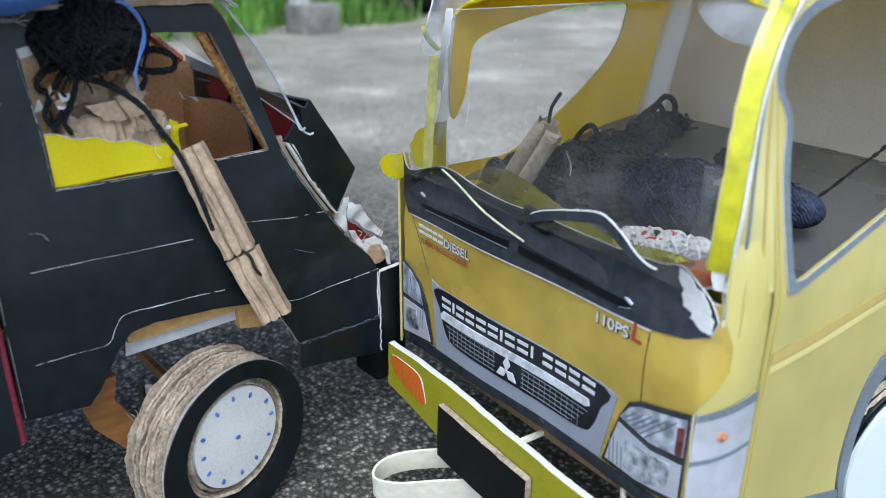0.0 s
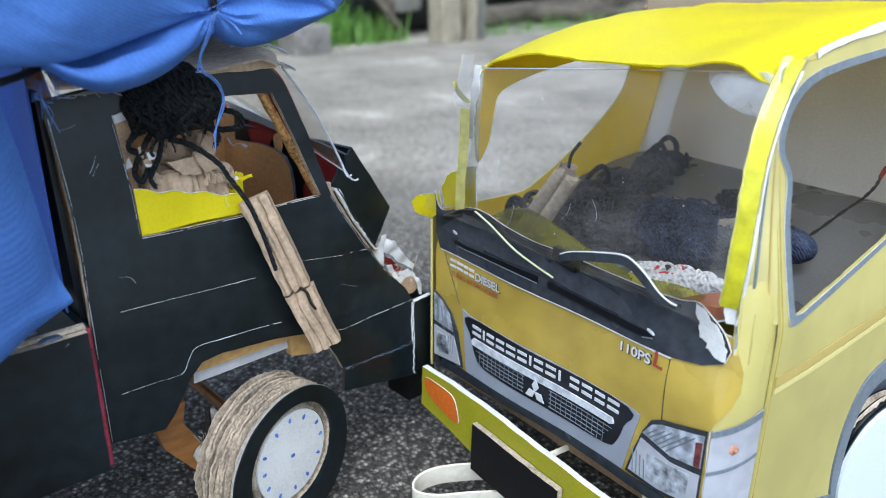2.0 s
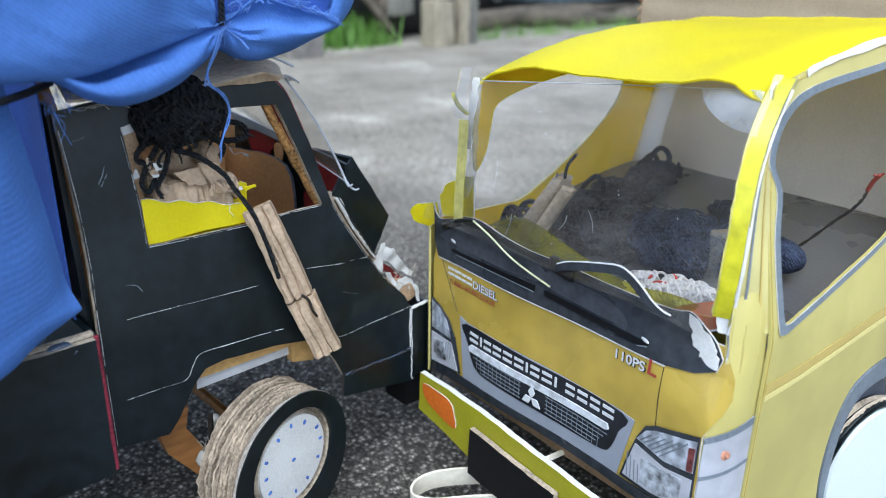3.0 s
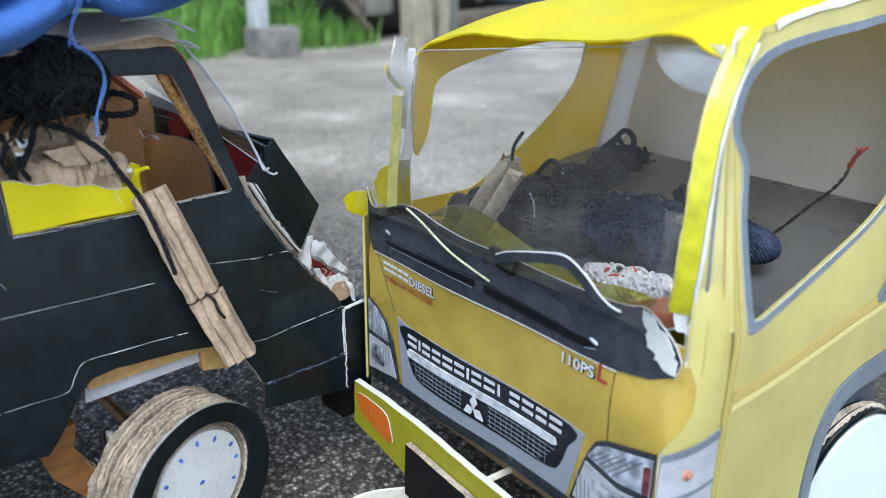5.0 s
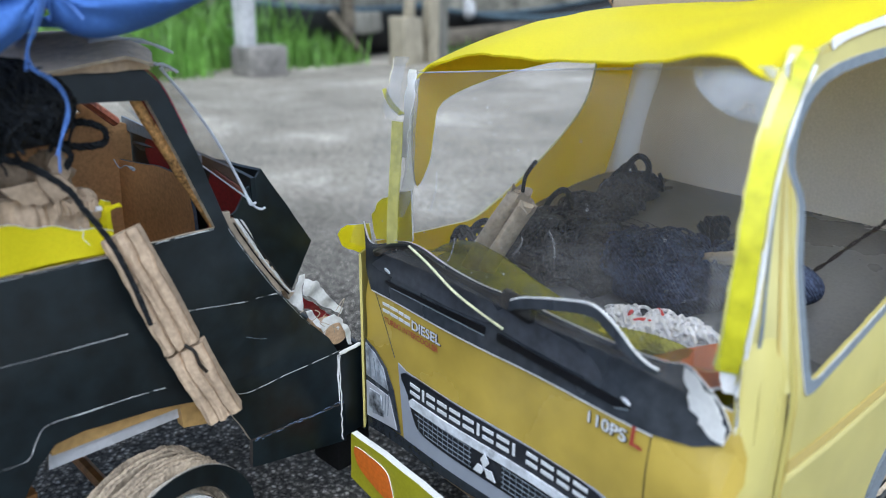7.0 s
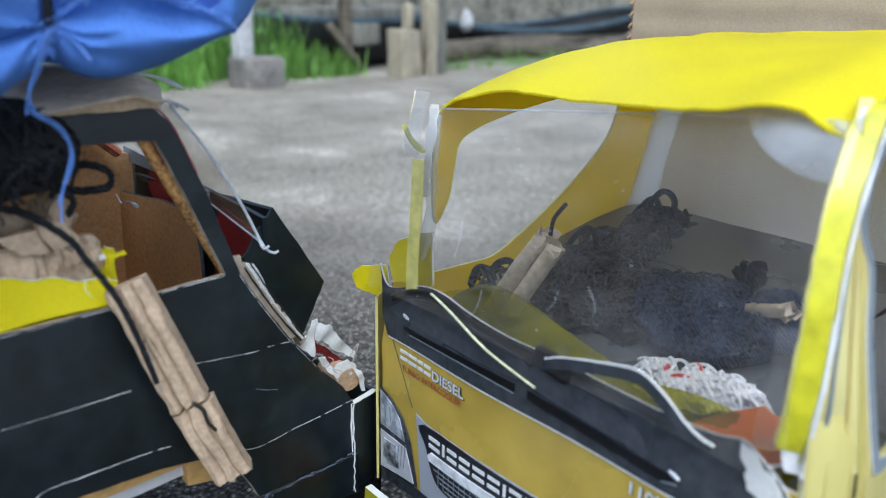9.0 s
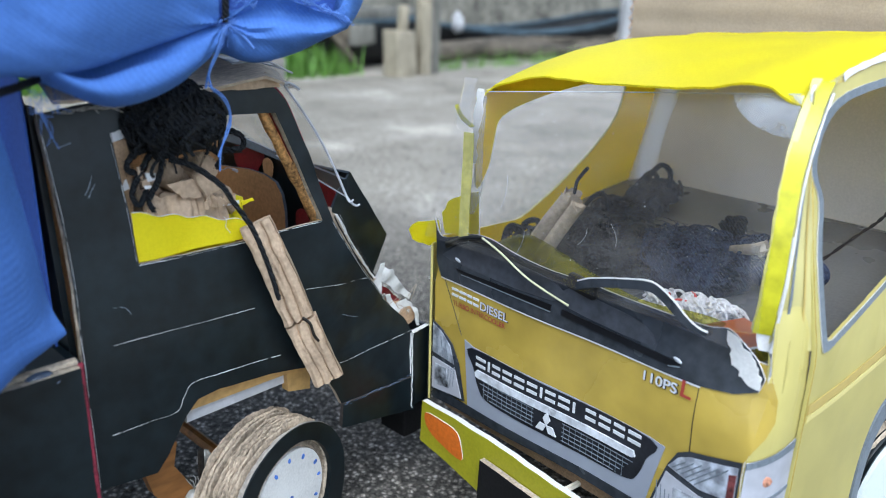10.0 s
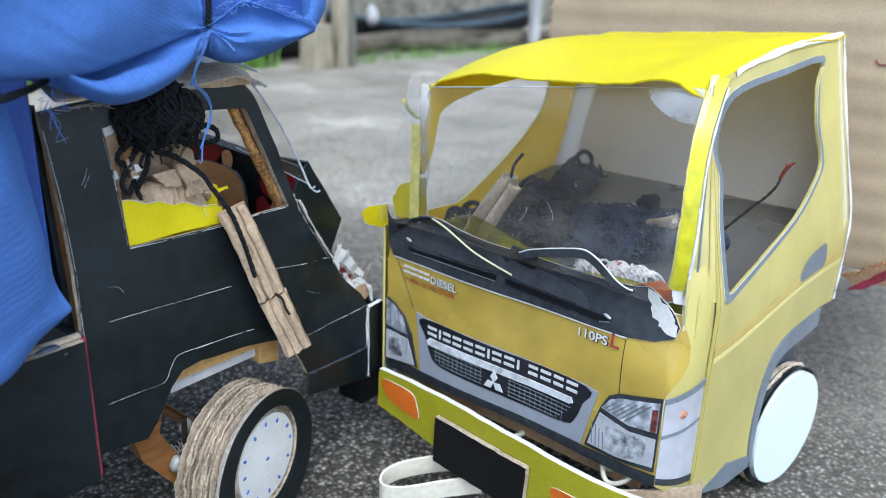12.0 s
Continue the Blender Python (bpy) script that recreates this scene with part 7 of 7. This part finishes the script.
def net(rows, nu, nv, fold=0.0, freq=60, seed=0.0, pleat=0.0):
    """A cloth through a net of places, with soft folds, fine creases and pleats that run to the knot."""
    lines = [catmull([B(*p) for p in r], nv) for r in rows]
    cols = len(lines[0])
    strips = [catmull([ln[j] for ln in lines], nu) for j in range(cols)]
    def place(s, t):
        i, j = round(s * (len(strips[0]) - 1)), round(t * (cols - 1))
        p = strips[j][i]
        n = noise.noise(p * freq + Vector((seed, 0, 0))) + 0.5 * noise.noise(Vector((p.x * freq, p.y * freq * 2.2, p.z * freq * 0.7 + seed)) * 1.6)
        run = (p.y + p.x) * 0.8 + p.z * 0.9
        n += 0.45 * (1 - 2 * abs(noise.noise(Vector((run * 95, (p.z - p.y * 0.6) * 28, seed + 2))))) - 0.3
        d = p - KNOT
        r = d.length
        th = math.atan2(d.z, d.y)
        k = pleat * math.sin(th * 11 + 6 * noise.noise(Vector((th, r * 50, seed)))) * math.exp(-r / 0.016) * (1 - math.exp(-r / 0.003))
        return p + OUT * (fold * n + k) + Vector((0, 0, 0.3 * fold * n))
    return len(strips[0]) - 1, cols - 1, place


tarp = thing("blue_tarpaulin", (-0.1, -0.2, 0.14), "bunched blue twill cloth draped over the black truck", "cloth")
# side drape hanging beside the bed
rows = [[(-0.220, 0.034, 0.300), (-0.160, 0.036, 0.300), (-0.120, 0.032, 0.295), (-0.095, 0.010, 0.290), (-0.0800, 0.000, 0.285)],
        [(-0.220, 0.040, 0.240), (-0.160, 0.038, 0.240), (-0.120, 0.031, 0.240), (-0.096, 0.015, 0.238), (-0.0800, 0.003, 0.234)],
        [(-0.220, 0.051, 0.200), (-0.160, 0.048, 0.200), (-0.120, 0.039, 0.198), (-0.090, 0.020, 0.198), (-0.0750, 0.003, 0.198)],
        [(-0.220, 0.060, 0.165), (-0.160, 0.056, 0.164), (-0.120, 0.045, 0.162), (-0.087, 0.022, 0.161), (-0.0715, 0.005, 0.162)],
        [(-0.220, 0.060, 0.150), (-0.160, 0.055, 0.148), (-0.110, 0.038, 0.1455), (-0.087, 0.019, 0.1475), (-0.0690, 0.008, 0.1500)],
        [(-0.220, 0.020, 0.146), (-0.160, 0.018, 0.145), (-0.110, 0.010, 0.1420), (-0.086, 0.002, 0.1440), (-0.0720, -0.005, 0.1460)]]
nu, nv, place = net(rows, 9, 10, 0.0016, 40)
part("side_drape", surface(nu, nv, place, 0.0006), [CLOTH, CLOTH], tarp, "blue twill cloth hanging down the side")
# main bulge over the cab's rear, upper sheet
rows = [[(-0.1500, 0.020, 0.330), (-0.085, 0.024, 0.330), (-0.060, 0.026, 0.330), (-0.030, 0.022, 0.325), (0.000, -0.010, 0.320)],
        [(-0.1500, 0.034, 0.290), (-0.085, 0.034, 0.290), (-0.060, 0.034, 0.288), (-0.032, 0.028, 0.288), (-0.004, 0.006, 0.285)],
        [(-0.1400, 0.036, 0.262), (-0.085, 0.031, 0.262), (-0.060, 0.032, 0.259), (-0.034, 0.028, 0.264), (-0.0060, 0.013, 0.268)],
        [(-0.1300, 0.032, 0.247), (-0.085, 0.028, 0.246), (-0.060, 0.028, 0.245), (-0.035, 0.025, 0.251), (-0.0055, 0.014, 0.2580)],
        [(-0.1200, 0.024, 0.2390), (-0.083, 0.021, 0.2388), (-0.061, 0.021, 0.2390), (-0.035, 0.0205, 0.2455), (-0.0045, 0.0130, 0.2525)],
        [(-0.1100, 0.008, 0.2400), (-0.083, 0.005, 0.2410), (-0.060, 0.005, 0.2425), (-0.035, 0.007, 0.2485), (-0.0045, 0.006, 0.2545)]]
nu, nv, place = net(rows, 9, 12, 0.0020, 38, 3, 0.0016)
part("upper_fold", surface(nu, nv, place, 0.0006), [CLOTH, CLOTH], tarp, "blue twill cloth bulging over the roof")
# hem roll below it, open above into a pocket
rows = [[(-0.0710, 0.008, 0.2440), (-0.058, 0.006, 0.2430), (-0.040, 0.007, 0.2480), (-0.022, 0.009, 0.2510), (-0.0045, 0.010, 0.2535)],
        [(-0.0715, 0.021, 0.2445), (-0.058, 0.014, 0.2345), (-0.041, 0.017, 0.2395), (-0.023, 0.019, 0.2455), (-0.0042, 0.0135, 0.2515)],
        [(-0.0715, 0.0235, 0.2435), (-0.058, 0.0235, 0.2370), (-0.042, 0.0235, 0.2400), (-0.023, 0.0215, 0.2435), (-0.0045, 0.0145, 0.2500)],
        [(-0.0695, 0.022, 0.2400), (-0.057, 0.0255, 0.2330), (-0.042, 0.0260, 0.2325), (-0.0235, 0.0225, 0.2375), (-0.0055, 0.0135, 0.2455)],
        [(-0.0675, 0.015, 0.2372), (-0.057, 0.016, 0.2300), (-0.044, 0.016, 0.2268), (-0.026, 0.0145, 0.2310), (-0.0090, 0.010, 0.2400)],
        [(-0.0660, 0.002, 0.2380), (-0.056, 0.000, 0.2305), (-0.044, 0.000, 0.2280), (-0.028, 0.000, 0.2320), (-0.0110, 0.000, 0.2410)],
        [(-0.0680, -0.050, 0.2340), (-0.056, -0.050, 0.2330), (-0.044, -0.050, 0.2330), (-0.028, -0.050, 0.2335), (-0.0110, -0.050, 0.2380)]]
nu, nv, place = net(rows, 8, 12, 0.0009, 60, 7, 0.0012)
part("hem_roll", surface(nu, nv, place, 0.0006), [CLOTH, CLOTH], tarp, "blue twill hem folded into a roll")
# front overhang: a bag-like fold with a frayed upper edge
rows = [[(-0.0030, 0.0130, 0.2548), (0.0025, 0.018, 0.2585), (0.0085, 0.022, 0.2630), (0.0185, 0.025, 0.2605), (0.0370, 0.028, 0.2545)],
        [(-0.0030, 0.0125, 0.2522), (0.0040, 0.016, 0.2552), (0.0130, 0.019, 0.2562), (0.0240, 0.023, 0.2550), (0.0390, 0.0285, 0.2532)],
        [(-0.0035, 0.0140, 0.2495), (0.0040, 0.022, 0.2505), (0.0140, 0.027, 0.2505), (0.0270, 0.030, 0.2495), (0.0420, 0.027, 0.2512)],
        [(-0.0025, 0.0120, 0.2455), (0.0045, 0.019, 0.2430), (0.0150, 0.022, 0.2425), (0.0290, 0.023, 0.2450), (0.0430, 0.023, 0.2496)],
        [(-0.0010, 0.0060, 0.2425), (0.0065, 0.011, 0.2385), (0.0160, 0.012, 0.2385), (0.0300, 0.011, 0.2420), (0.0440, 0.012, 0.2490)],
        [(0.0000, -0.006, 0.2435), (0.0075, -0.010, 0.2400), (0.0160, -0.012, 0.2400), (0.0300, -0.012, 0.2435), (0.0440, -0.008, 0.2500)],
        [(0.0000, -0.060, 0.2390), (0.0075, -0.060, 0.2380), (0.0160, -0.060, 0.2390), (0.0300, -0.060, 0.2440), (0.0440, -0.060, 0.2500)]]
nu, nv, place = net(rows, 8, 12, 0.0012, 52, 11, 0.0018)
part("front_overhang", surface(nu, nv, place, 0.0006), [CLOTH, CLOTH], tarp, "blue twill cloth bagging over the windscreen")
rows = [[(0.0370, 0.0255, 0.2535), (0.0420, 0.0265, 0.2520), (0.0480, 0.018, 0.2500), (0.0500, 0.004, 0.2490), (0.0460, -0.012, 0.2480)],
        [(0.0400, 0.0260, 0.2600), (0.0450, 0.0265, 0.2600), (0.0560, 0.018, 0.2590), (0.0590, 0.004, 0.2590), (0.0560, -0.012, 0.2580)],
        [(0.0420, 0.0250, 0.2700), (0.0480, 0.0250, 0.2720), (0.0610, 0.016, 0.2720), (0.0640, 0.002, 0.2720), (0.0600, -0.014, 0.2720)],
        [(0.0440, 0.0220, 0.2900), (0.0500, 0.0230, 0.2950), (0.0640, 0.013, 0.2950), (0.0680, -0.002, 0.2950), (0.0630, -0.020, 0.2950)]]
nu, nv, place = net(rows, 7, 8, 0.0010, 60, 5)
part("front_wall", surface(nu, nv, place, 0.0006), [CLOTH, CLOTH], tarp, "blue twill cloth standing up at the front")
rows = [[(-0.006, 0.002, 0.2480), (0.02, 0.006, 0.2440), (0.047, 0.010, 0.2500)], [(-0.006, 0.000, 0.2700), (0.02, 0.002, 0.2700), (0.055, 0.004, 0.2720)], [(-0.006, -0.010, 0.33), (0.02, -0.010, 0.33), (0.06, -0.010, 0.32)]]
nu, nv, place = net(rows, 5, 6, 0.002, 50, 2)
part("inner_fold", surface(nu, nv, place, 0.0006), [CLOTH_SHADED, CLOTH_SHADED], tarp, "inner fold of the cloth, coloured darker for shade")
bm = surface(10, 10, lambda s, t: B(-0.20 + 0.19 * t, 0.020 - 0.17 * s, 0.335 + 0.01 * math.sin(s * 5 + t * 6) - 0.03 * t), 0.0006)
part("top_sheet", bm, [CLOTH, CLOTH], tarp)
# Drape closing the gap to the cab, its shade put into the colour.
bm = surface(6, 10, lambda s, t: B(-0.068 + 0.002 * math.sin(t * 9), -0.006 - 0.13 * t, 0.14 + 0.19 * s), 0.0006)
part("front_drape", bm, [CLOTH_SHADED, CLOTH_SHADED], tarp)
bm = bmesh.new()
rnd = random.Random(3)
yarn(bm, [B(-0.0030, 0.0150, 0.2640), B(-0.0030, 0.0155, 0.2560), B(-0.0035, 0.0155, 0.2515), B(-0.0070, 0.0150, 0.2430), B(-0.0110, 0.0140, 0.2350), B(-0.0080, 0.0115, 0.2285)], 0.0004, 0, 6)
yarn(bm, [B(-0.0040, 0.0155, 0.2520), B(-0.0080, 0.0160, 0.2440), B(-0.0105, 0.0140, 0.2370), B(-0.0115, 0.0120, 0.2300)], 0.0004, 0, 6)
yarn(bm, [B(-0.0110, 0.0130, 0.2310), B(-0.0050, 0.0110, 0.2275), B(-0.0010, 0.0095, 0.2225), B(0.0000, 0.0080, 0.2150), B(-0.0035, 0.0065, 0.2060), B(-0.0045, 0.0060, 0.1975)], 0.00035, 0, 8)
yarn(bm, [B(-0.0100, 0.0130, 0.2300), B(-0.0040, 0.0105, 0.2255), B(-0.0005, 0.0090, 0.2190), B(-0.0020, 0.0070, 0.2110), B(-0.0048, 0.0060, 0.2030)], 0.0003, 0, 8)
yarn(bm, [B(-0.0030, 0.0150, 0.2520), B(0.0010, 0.0190, 0.2480), B(0.0030, 0.0220, 0.2440)], 0.0005, 0, 5)
for k in range(18):
    a = Vector(B(-0.0700 + rnd.uniform(0, 0.006), 0.006, 0.232 + rnd.uniform(-0.006, 0.006)))
    yarn(bm, [a, a + Vector((rnd.uniform(0, 0.003), rnd.uniform(-0.002, 0.004), rnd.uniform(-0.006, 0.001))), a + Vector((rnd.uniform(0, 0.004), rnd.uniform(-0.002, 0.007), rnd.uniform(-0.013, -0.001)))], 0.00010, 0, 4)
for k in range(46):
    f = rnd.random()
    u, w, z = (-0.003 + 0.040 * f, 0.0135 + 0.0145 * f ** 0.6, 0.2550 + 0.0080 * math.sin(math.pi * f ** 0.62))
    a = Vector(B(u, w, z))
    yarn(bm, [a, a + Vector((rnd.uniform(-0.001, 0.004), rnd.uniform(-0.003, 0.005), rnd.uniform(-0.002, 0.003))), a + Vector((rnd.uniform(-0.001, 0.006), rnd.uniform(-0.006, 0.010), rnd.uniform(-0.005, 0.004)))], rnd.choice((0.00009, 0.00013, 0.0002)), 0, 5)
for k in range(7):
    a = KNOT + OUT * 0.002
    yarn(bm, [a, a + Vector((rnd.uniform(0, 0.003), rnd.uniform(-0.006, 0.006), rnd.uniform(-0.004, 0.003))), a + Vector((rnd.uniform(0, 0.004), rnd.uniform(-0.012, 0.010), rnd.uniform(-0.008, 0.002)))], 0.00011, 0, 5)
tagged(part("loose_thread", bm, THREAD, tarp, "frayed pale blue threads"), kind="stuff")
bm = bmesh.new()
yarn(bm, [B(-0.130, 0.036, 0.2340), B(-0.100, 0.030, 0.2335), B(-0.080, 0.018, 0.2345), B(-0.066, 0.006, 0.2360)], 0.0013, 0, 5)
part("tie_cord", bm, YARN, tarp, "dark cord tying the cloth")

bm = bmesh.new()
yarn(bm, [B(-0.0050, 0.0140, 0.3000), B(-0.0045, 0.0165, 0.2750), B(-0.0040, 0.0165, 0.2620), B(-0.0038, 0.0150, 0.2530)], 0.0013, 0, 6)
part("tie_cord", bm, YARN, tarp, "dark cord tying the cloth")

# ---- behind the yard ----
HERE = Vector((0.21, -0.23, 0))
YARD = Matrix.Translation(HERE) @ Matrix.Rotation(radians(0.7), 4, "Z") @ Matrix.Scale(1.16, 4) @ Matrix.Translation(-HERE)


def far(ob):
    """Sets a thing of the yard's edge at its distance."""
    ob.matrix_basis = YARD @ ob.matrix_basis
    return ob


rnd = random.Random(44)


def rough_block(name, size, at, turn, material, label, category, bevel=0.006, tilt=0.0, sub=2, amp=0.004, kind=""):
    bm = bmesh.new()
    block(bm, pose(*at, tilt, 0, turn), size, 0, bevel)
    bmesh.ops.subdivide_edges(bm, edges=bm.edges[:], cuts=sub, use_grid_fill=True)
    for v in bm.verts:
        v.co += Vector((noise.noise(v.co * 14), noise.noise(v.co * 14 + Vector((5, 0, 0))), noise.noise(v.co * 14 + Vector((0, 9, 0))))) * amp
    return far(solid(name, bm, material, label, category, kind))


rough_block("concrete_block", (0.085, 0.098, 0.072), (-1.475, 0.682, 0.030), 4, CONCRETE, "weathered grey concrete block at the edge of the grass", "block")
rough_block("concrete_pillar", (0.040, 0.038, 0.40), (-1.485, 0.656, 0.26), 4, CONCRETE_PALE, "pale concrete pillar standing on a block", "pillar")
rough_block("wooden_stump", (0.062, 0.066, 0.120), (-1.462, 1.098, 0.058), 3, POST_PALE, "squat pale wooden post at the yard's edge", "post")
rough_block("stump_peg", (0.024, 0.024, 0.07), (-1.462, 1.110, 0.150), 0, POST_PALE, "small pale peg on the squat post", "peg")
rough_block("fence_post", (0.032, 0.034, 0.90), (-1.462, 1.182, 0.445), 2, POST_PALE, "tall pale wooden fence post", "post")
rough_block("fence_post", (0.040, 0.045, 0.90), (-1.482, 1.222, 0.445), -3, POST_GREY, "tall grey weathered fence post", "post")
rough_block("fence_post", (0.034, 0.036, 0.90), (-1.640, 2.350, 0.445), -3, CONCRETE_PALE, "tall pale post farther along the yard", "post")
rough_block("plank", (0.02, 0.020, 0.16), (-1.56, 0.985, 0.070), 0, LOG, "leaning brown plank in the grass", "plank", tilt=42)
rough_block("wooden_prop", (0.03, 0.030, 0.22), (-1.60, 1.010, 0.105), 0, LOG, "short dark wooden prop", "prop")
rough_block("plank", (0.03, 0.10, 0.055), (-1.60, 1.065, 0.100), 0, POST_GREY, "grey wooden board behind the posts", "plank")
for k, (y0, y1, z, r) in enumerate(((1.28, 2.30, 0.026, 0.028), (1.5, 3.2, 0.030, 0.030))):
    bm = bmesh.new()
    x = -1.68 - 0.10 * k
    tube(bm, catmull([(x, y0, z), (x - 0.02, (y0 * 2 + y1) / 3, z + 0.01), (x + 0.02, (y0 + 2 * y1) / 3, z - 0.005), (x + 0.01, y1, z + 0.01)], 6), r, 12)
    for v in bm.verts:
        v.co += Vector((0, 0, 1)) * 0.012 * noise.noise(v.co * 12)
    far(solid("log", bm, LOG, "old grey-brown log lying behind the posts", "log", group="logs behind the yard"))


def boat(at, length, yaw, label, deep=0.13, rise=0.10, beam=0.16):
    m = pose(*at, 0, 0, yaw)
    def hull(s, t):
        x = (s - 0.5) * length
        taper = math.sqrt(max(0.0, 1 - (2 * s - 1) ** 4)) * beam + 0.005
        a = (t - 0.5) * math.pi
        sheer = rise * (2 * s - 1) ** 2
        return m @ Vector((x, math.sin(a) * taper, -math.cos(a) * deep + sheer))
    ob = thing("boat", at, label, "boat")
    part("hull", surface(24, 12, hull, 0.012), [HULL, GUNWALE], ob, "dark tarred hull")
    for t in (0.0, 1.0):
        bm = bmesh.new()
        tube(bm, [Vector(hull(k / 24, t)) + Vector((0, 0, 0.004)) for k in range(25)], 0.009, 8)
        part("gunwale", bm, GUNWALE, ob, "faded blue-grey gunwale")
    return far(ob)


boat((-1.97, 2.02, 0.075), 1.25, 82, "dark wooden boat with faded blue rim lying behind the yard", 0.075, 0.075)
boat((-1.78, 1.12, 0.125), 0.62, 92, "small dark boat propped behind the posts", 0.12, 0.02, 0.12)
rough_block("plank", (0.10, 0.60, 0.030), (-1.74, 1.16, 0.150), 3, POST_GREY, "weathered grey board lying over the small boat", "plank")
# Pale lump of unknown kind, added on the boat's rim.
far(solid("rag", lump(bmesh.new(), (-1.84, 1.66, 0.115), (0.018, 0.022, 0.035), (0, 0, 0), 0, 0.4, 40, 3), CONCRETE_PALE, "pale lump on the boat's rim", "rag"))
rough_block("old_wall", (0.2, 7.0, 1.1), (-2.75, 1.9, 0.5), 0, WALL, "weathered grey-brown wall behind the boats", "wall", 0.02, sub=5, amp=0.02, kind="structure")
bm = bmesh.new()
for k in range(4200):
    y = rnd.uniform(-1.6, 1.02)
    x = -1.50 - abs(rnd.gauss(0, 0.16)) - 0.02 * (y > 0.75)
    if 0.58 < y < 0.75 and x > -1.60:
        x -= 0.12
    hgt = rnd.uniform(0.05, 0.19) * (0.55 + 0.45 * min(1, (-1.45 - x) / 0.12)) * (1.0 if y < 0.85 else 0.55)
    t = rnd.uniform(0, 6.28)
    d = Vector((math.cos(t), math.sin(t), 0))
    w = d.cross(Vector((0, 0, 1))) * rnd.uniform(0.0018, 0.0042)
    lean = rnd.uniform(0.1, 0.6) * hgt
    p0 = Vector((x, y, -0.004))
    p1, p2 = p0 + d * lean * 0.3 + Vector((0, 0, hgt * 0.6)), p0 + d * lean + Vector((0, 0, hgt))
    v = [bm.verts.new(q) for q in (p0 - w, p0 + w, p1 + w * 0.8, p1 - w * 0.8, p2)]
    bm.faces.new(v[:4])
    bm.faces.new((v[3], v[2], v[4]))
for k in range(260):
    y, x = rnd.uniform(1.2, 2.1), -1.50 - abs(rnd.gauss(0, 0.05))
    hgt = rnd.uniform(0.02, 0.06)
    d = Vector((rnd.uniform(-1, 1), rnd.uniform(-1, 1), 0)) * 0.012
    w = Vector((0.0, 0.002, 0))
    v = [bm.verts.new(q) for q in (Vector((x, y, -0.004)) - w, Vector((x, y, -0.004)) + w, Vector((x, y, hgt)) + d)]
    bm.faces.new(v)
far(solid("grass", bm, GRASS, "tall fresh green grass along the yard's edge", "grass", "stuff", smooth=False))
bm = bmesh.new()
for k in range(3200):
    c = Vector((-1.95 - rnd.random() * 0.4, rnd.uniform(-2.4, 0.95), rnd.uniform(0.02, 0.75)))
    t = Vector((rnd.gauss(0, 1), rnd.gauss(0, 1), rnd.gauss(0, 1))).normalized()
    w = t.orthogonal().normalized() * rnd.uniform(0.012, 0.03)
    t *= rnd.uniform(0.03, 0.07)
    v = [bm.verts.new(q) for q in (c - t, c + w, c + t, c - w)]
    bm.faces.new(v)
far(solid("undergrowth", bm, LEAF_DARK, "dense dark green undergrowth behind the grass", "bushes", "stuff", smooth=False))
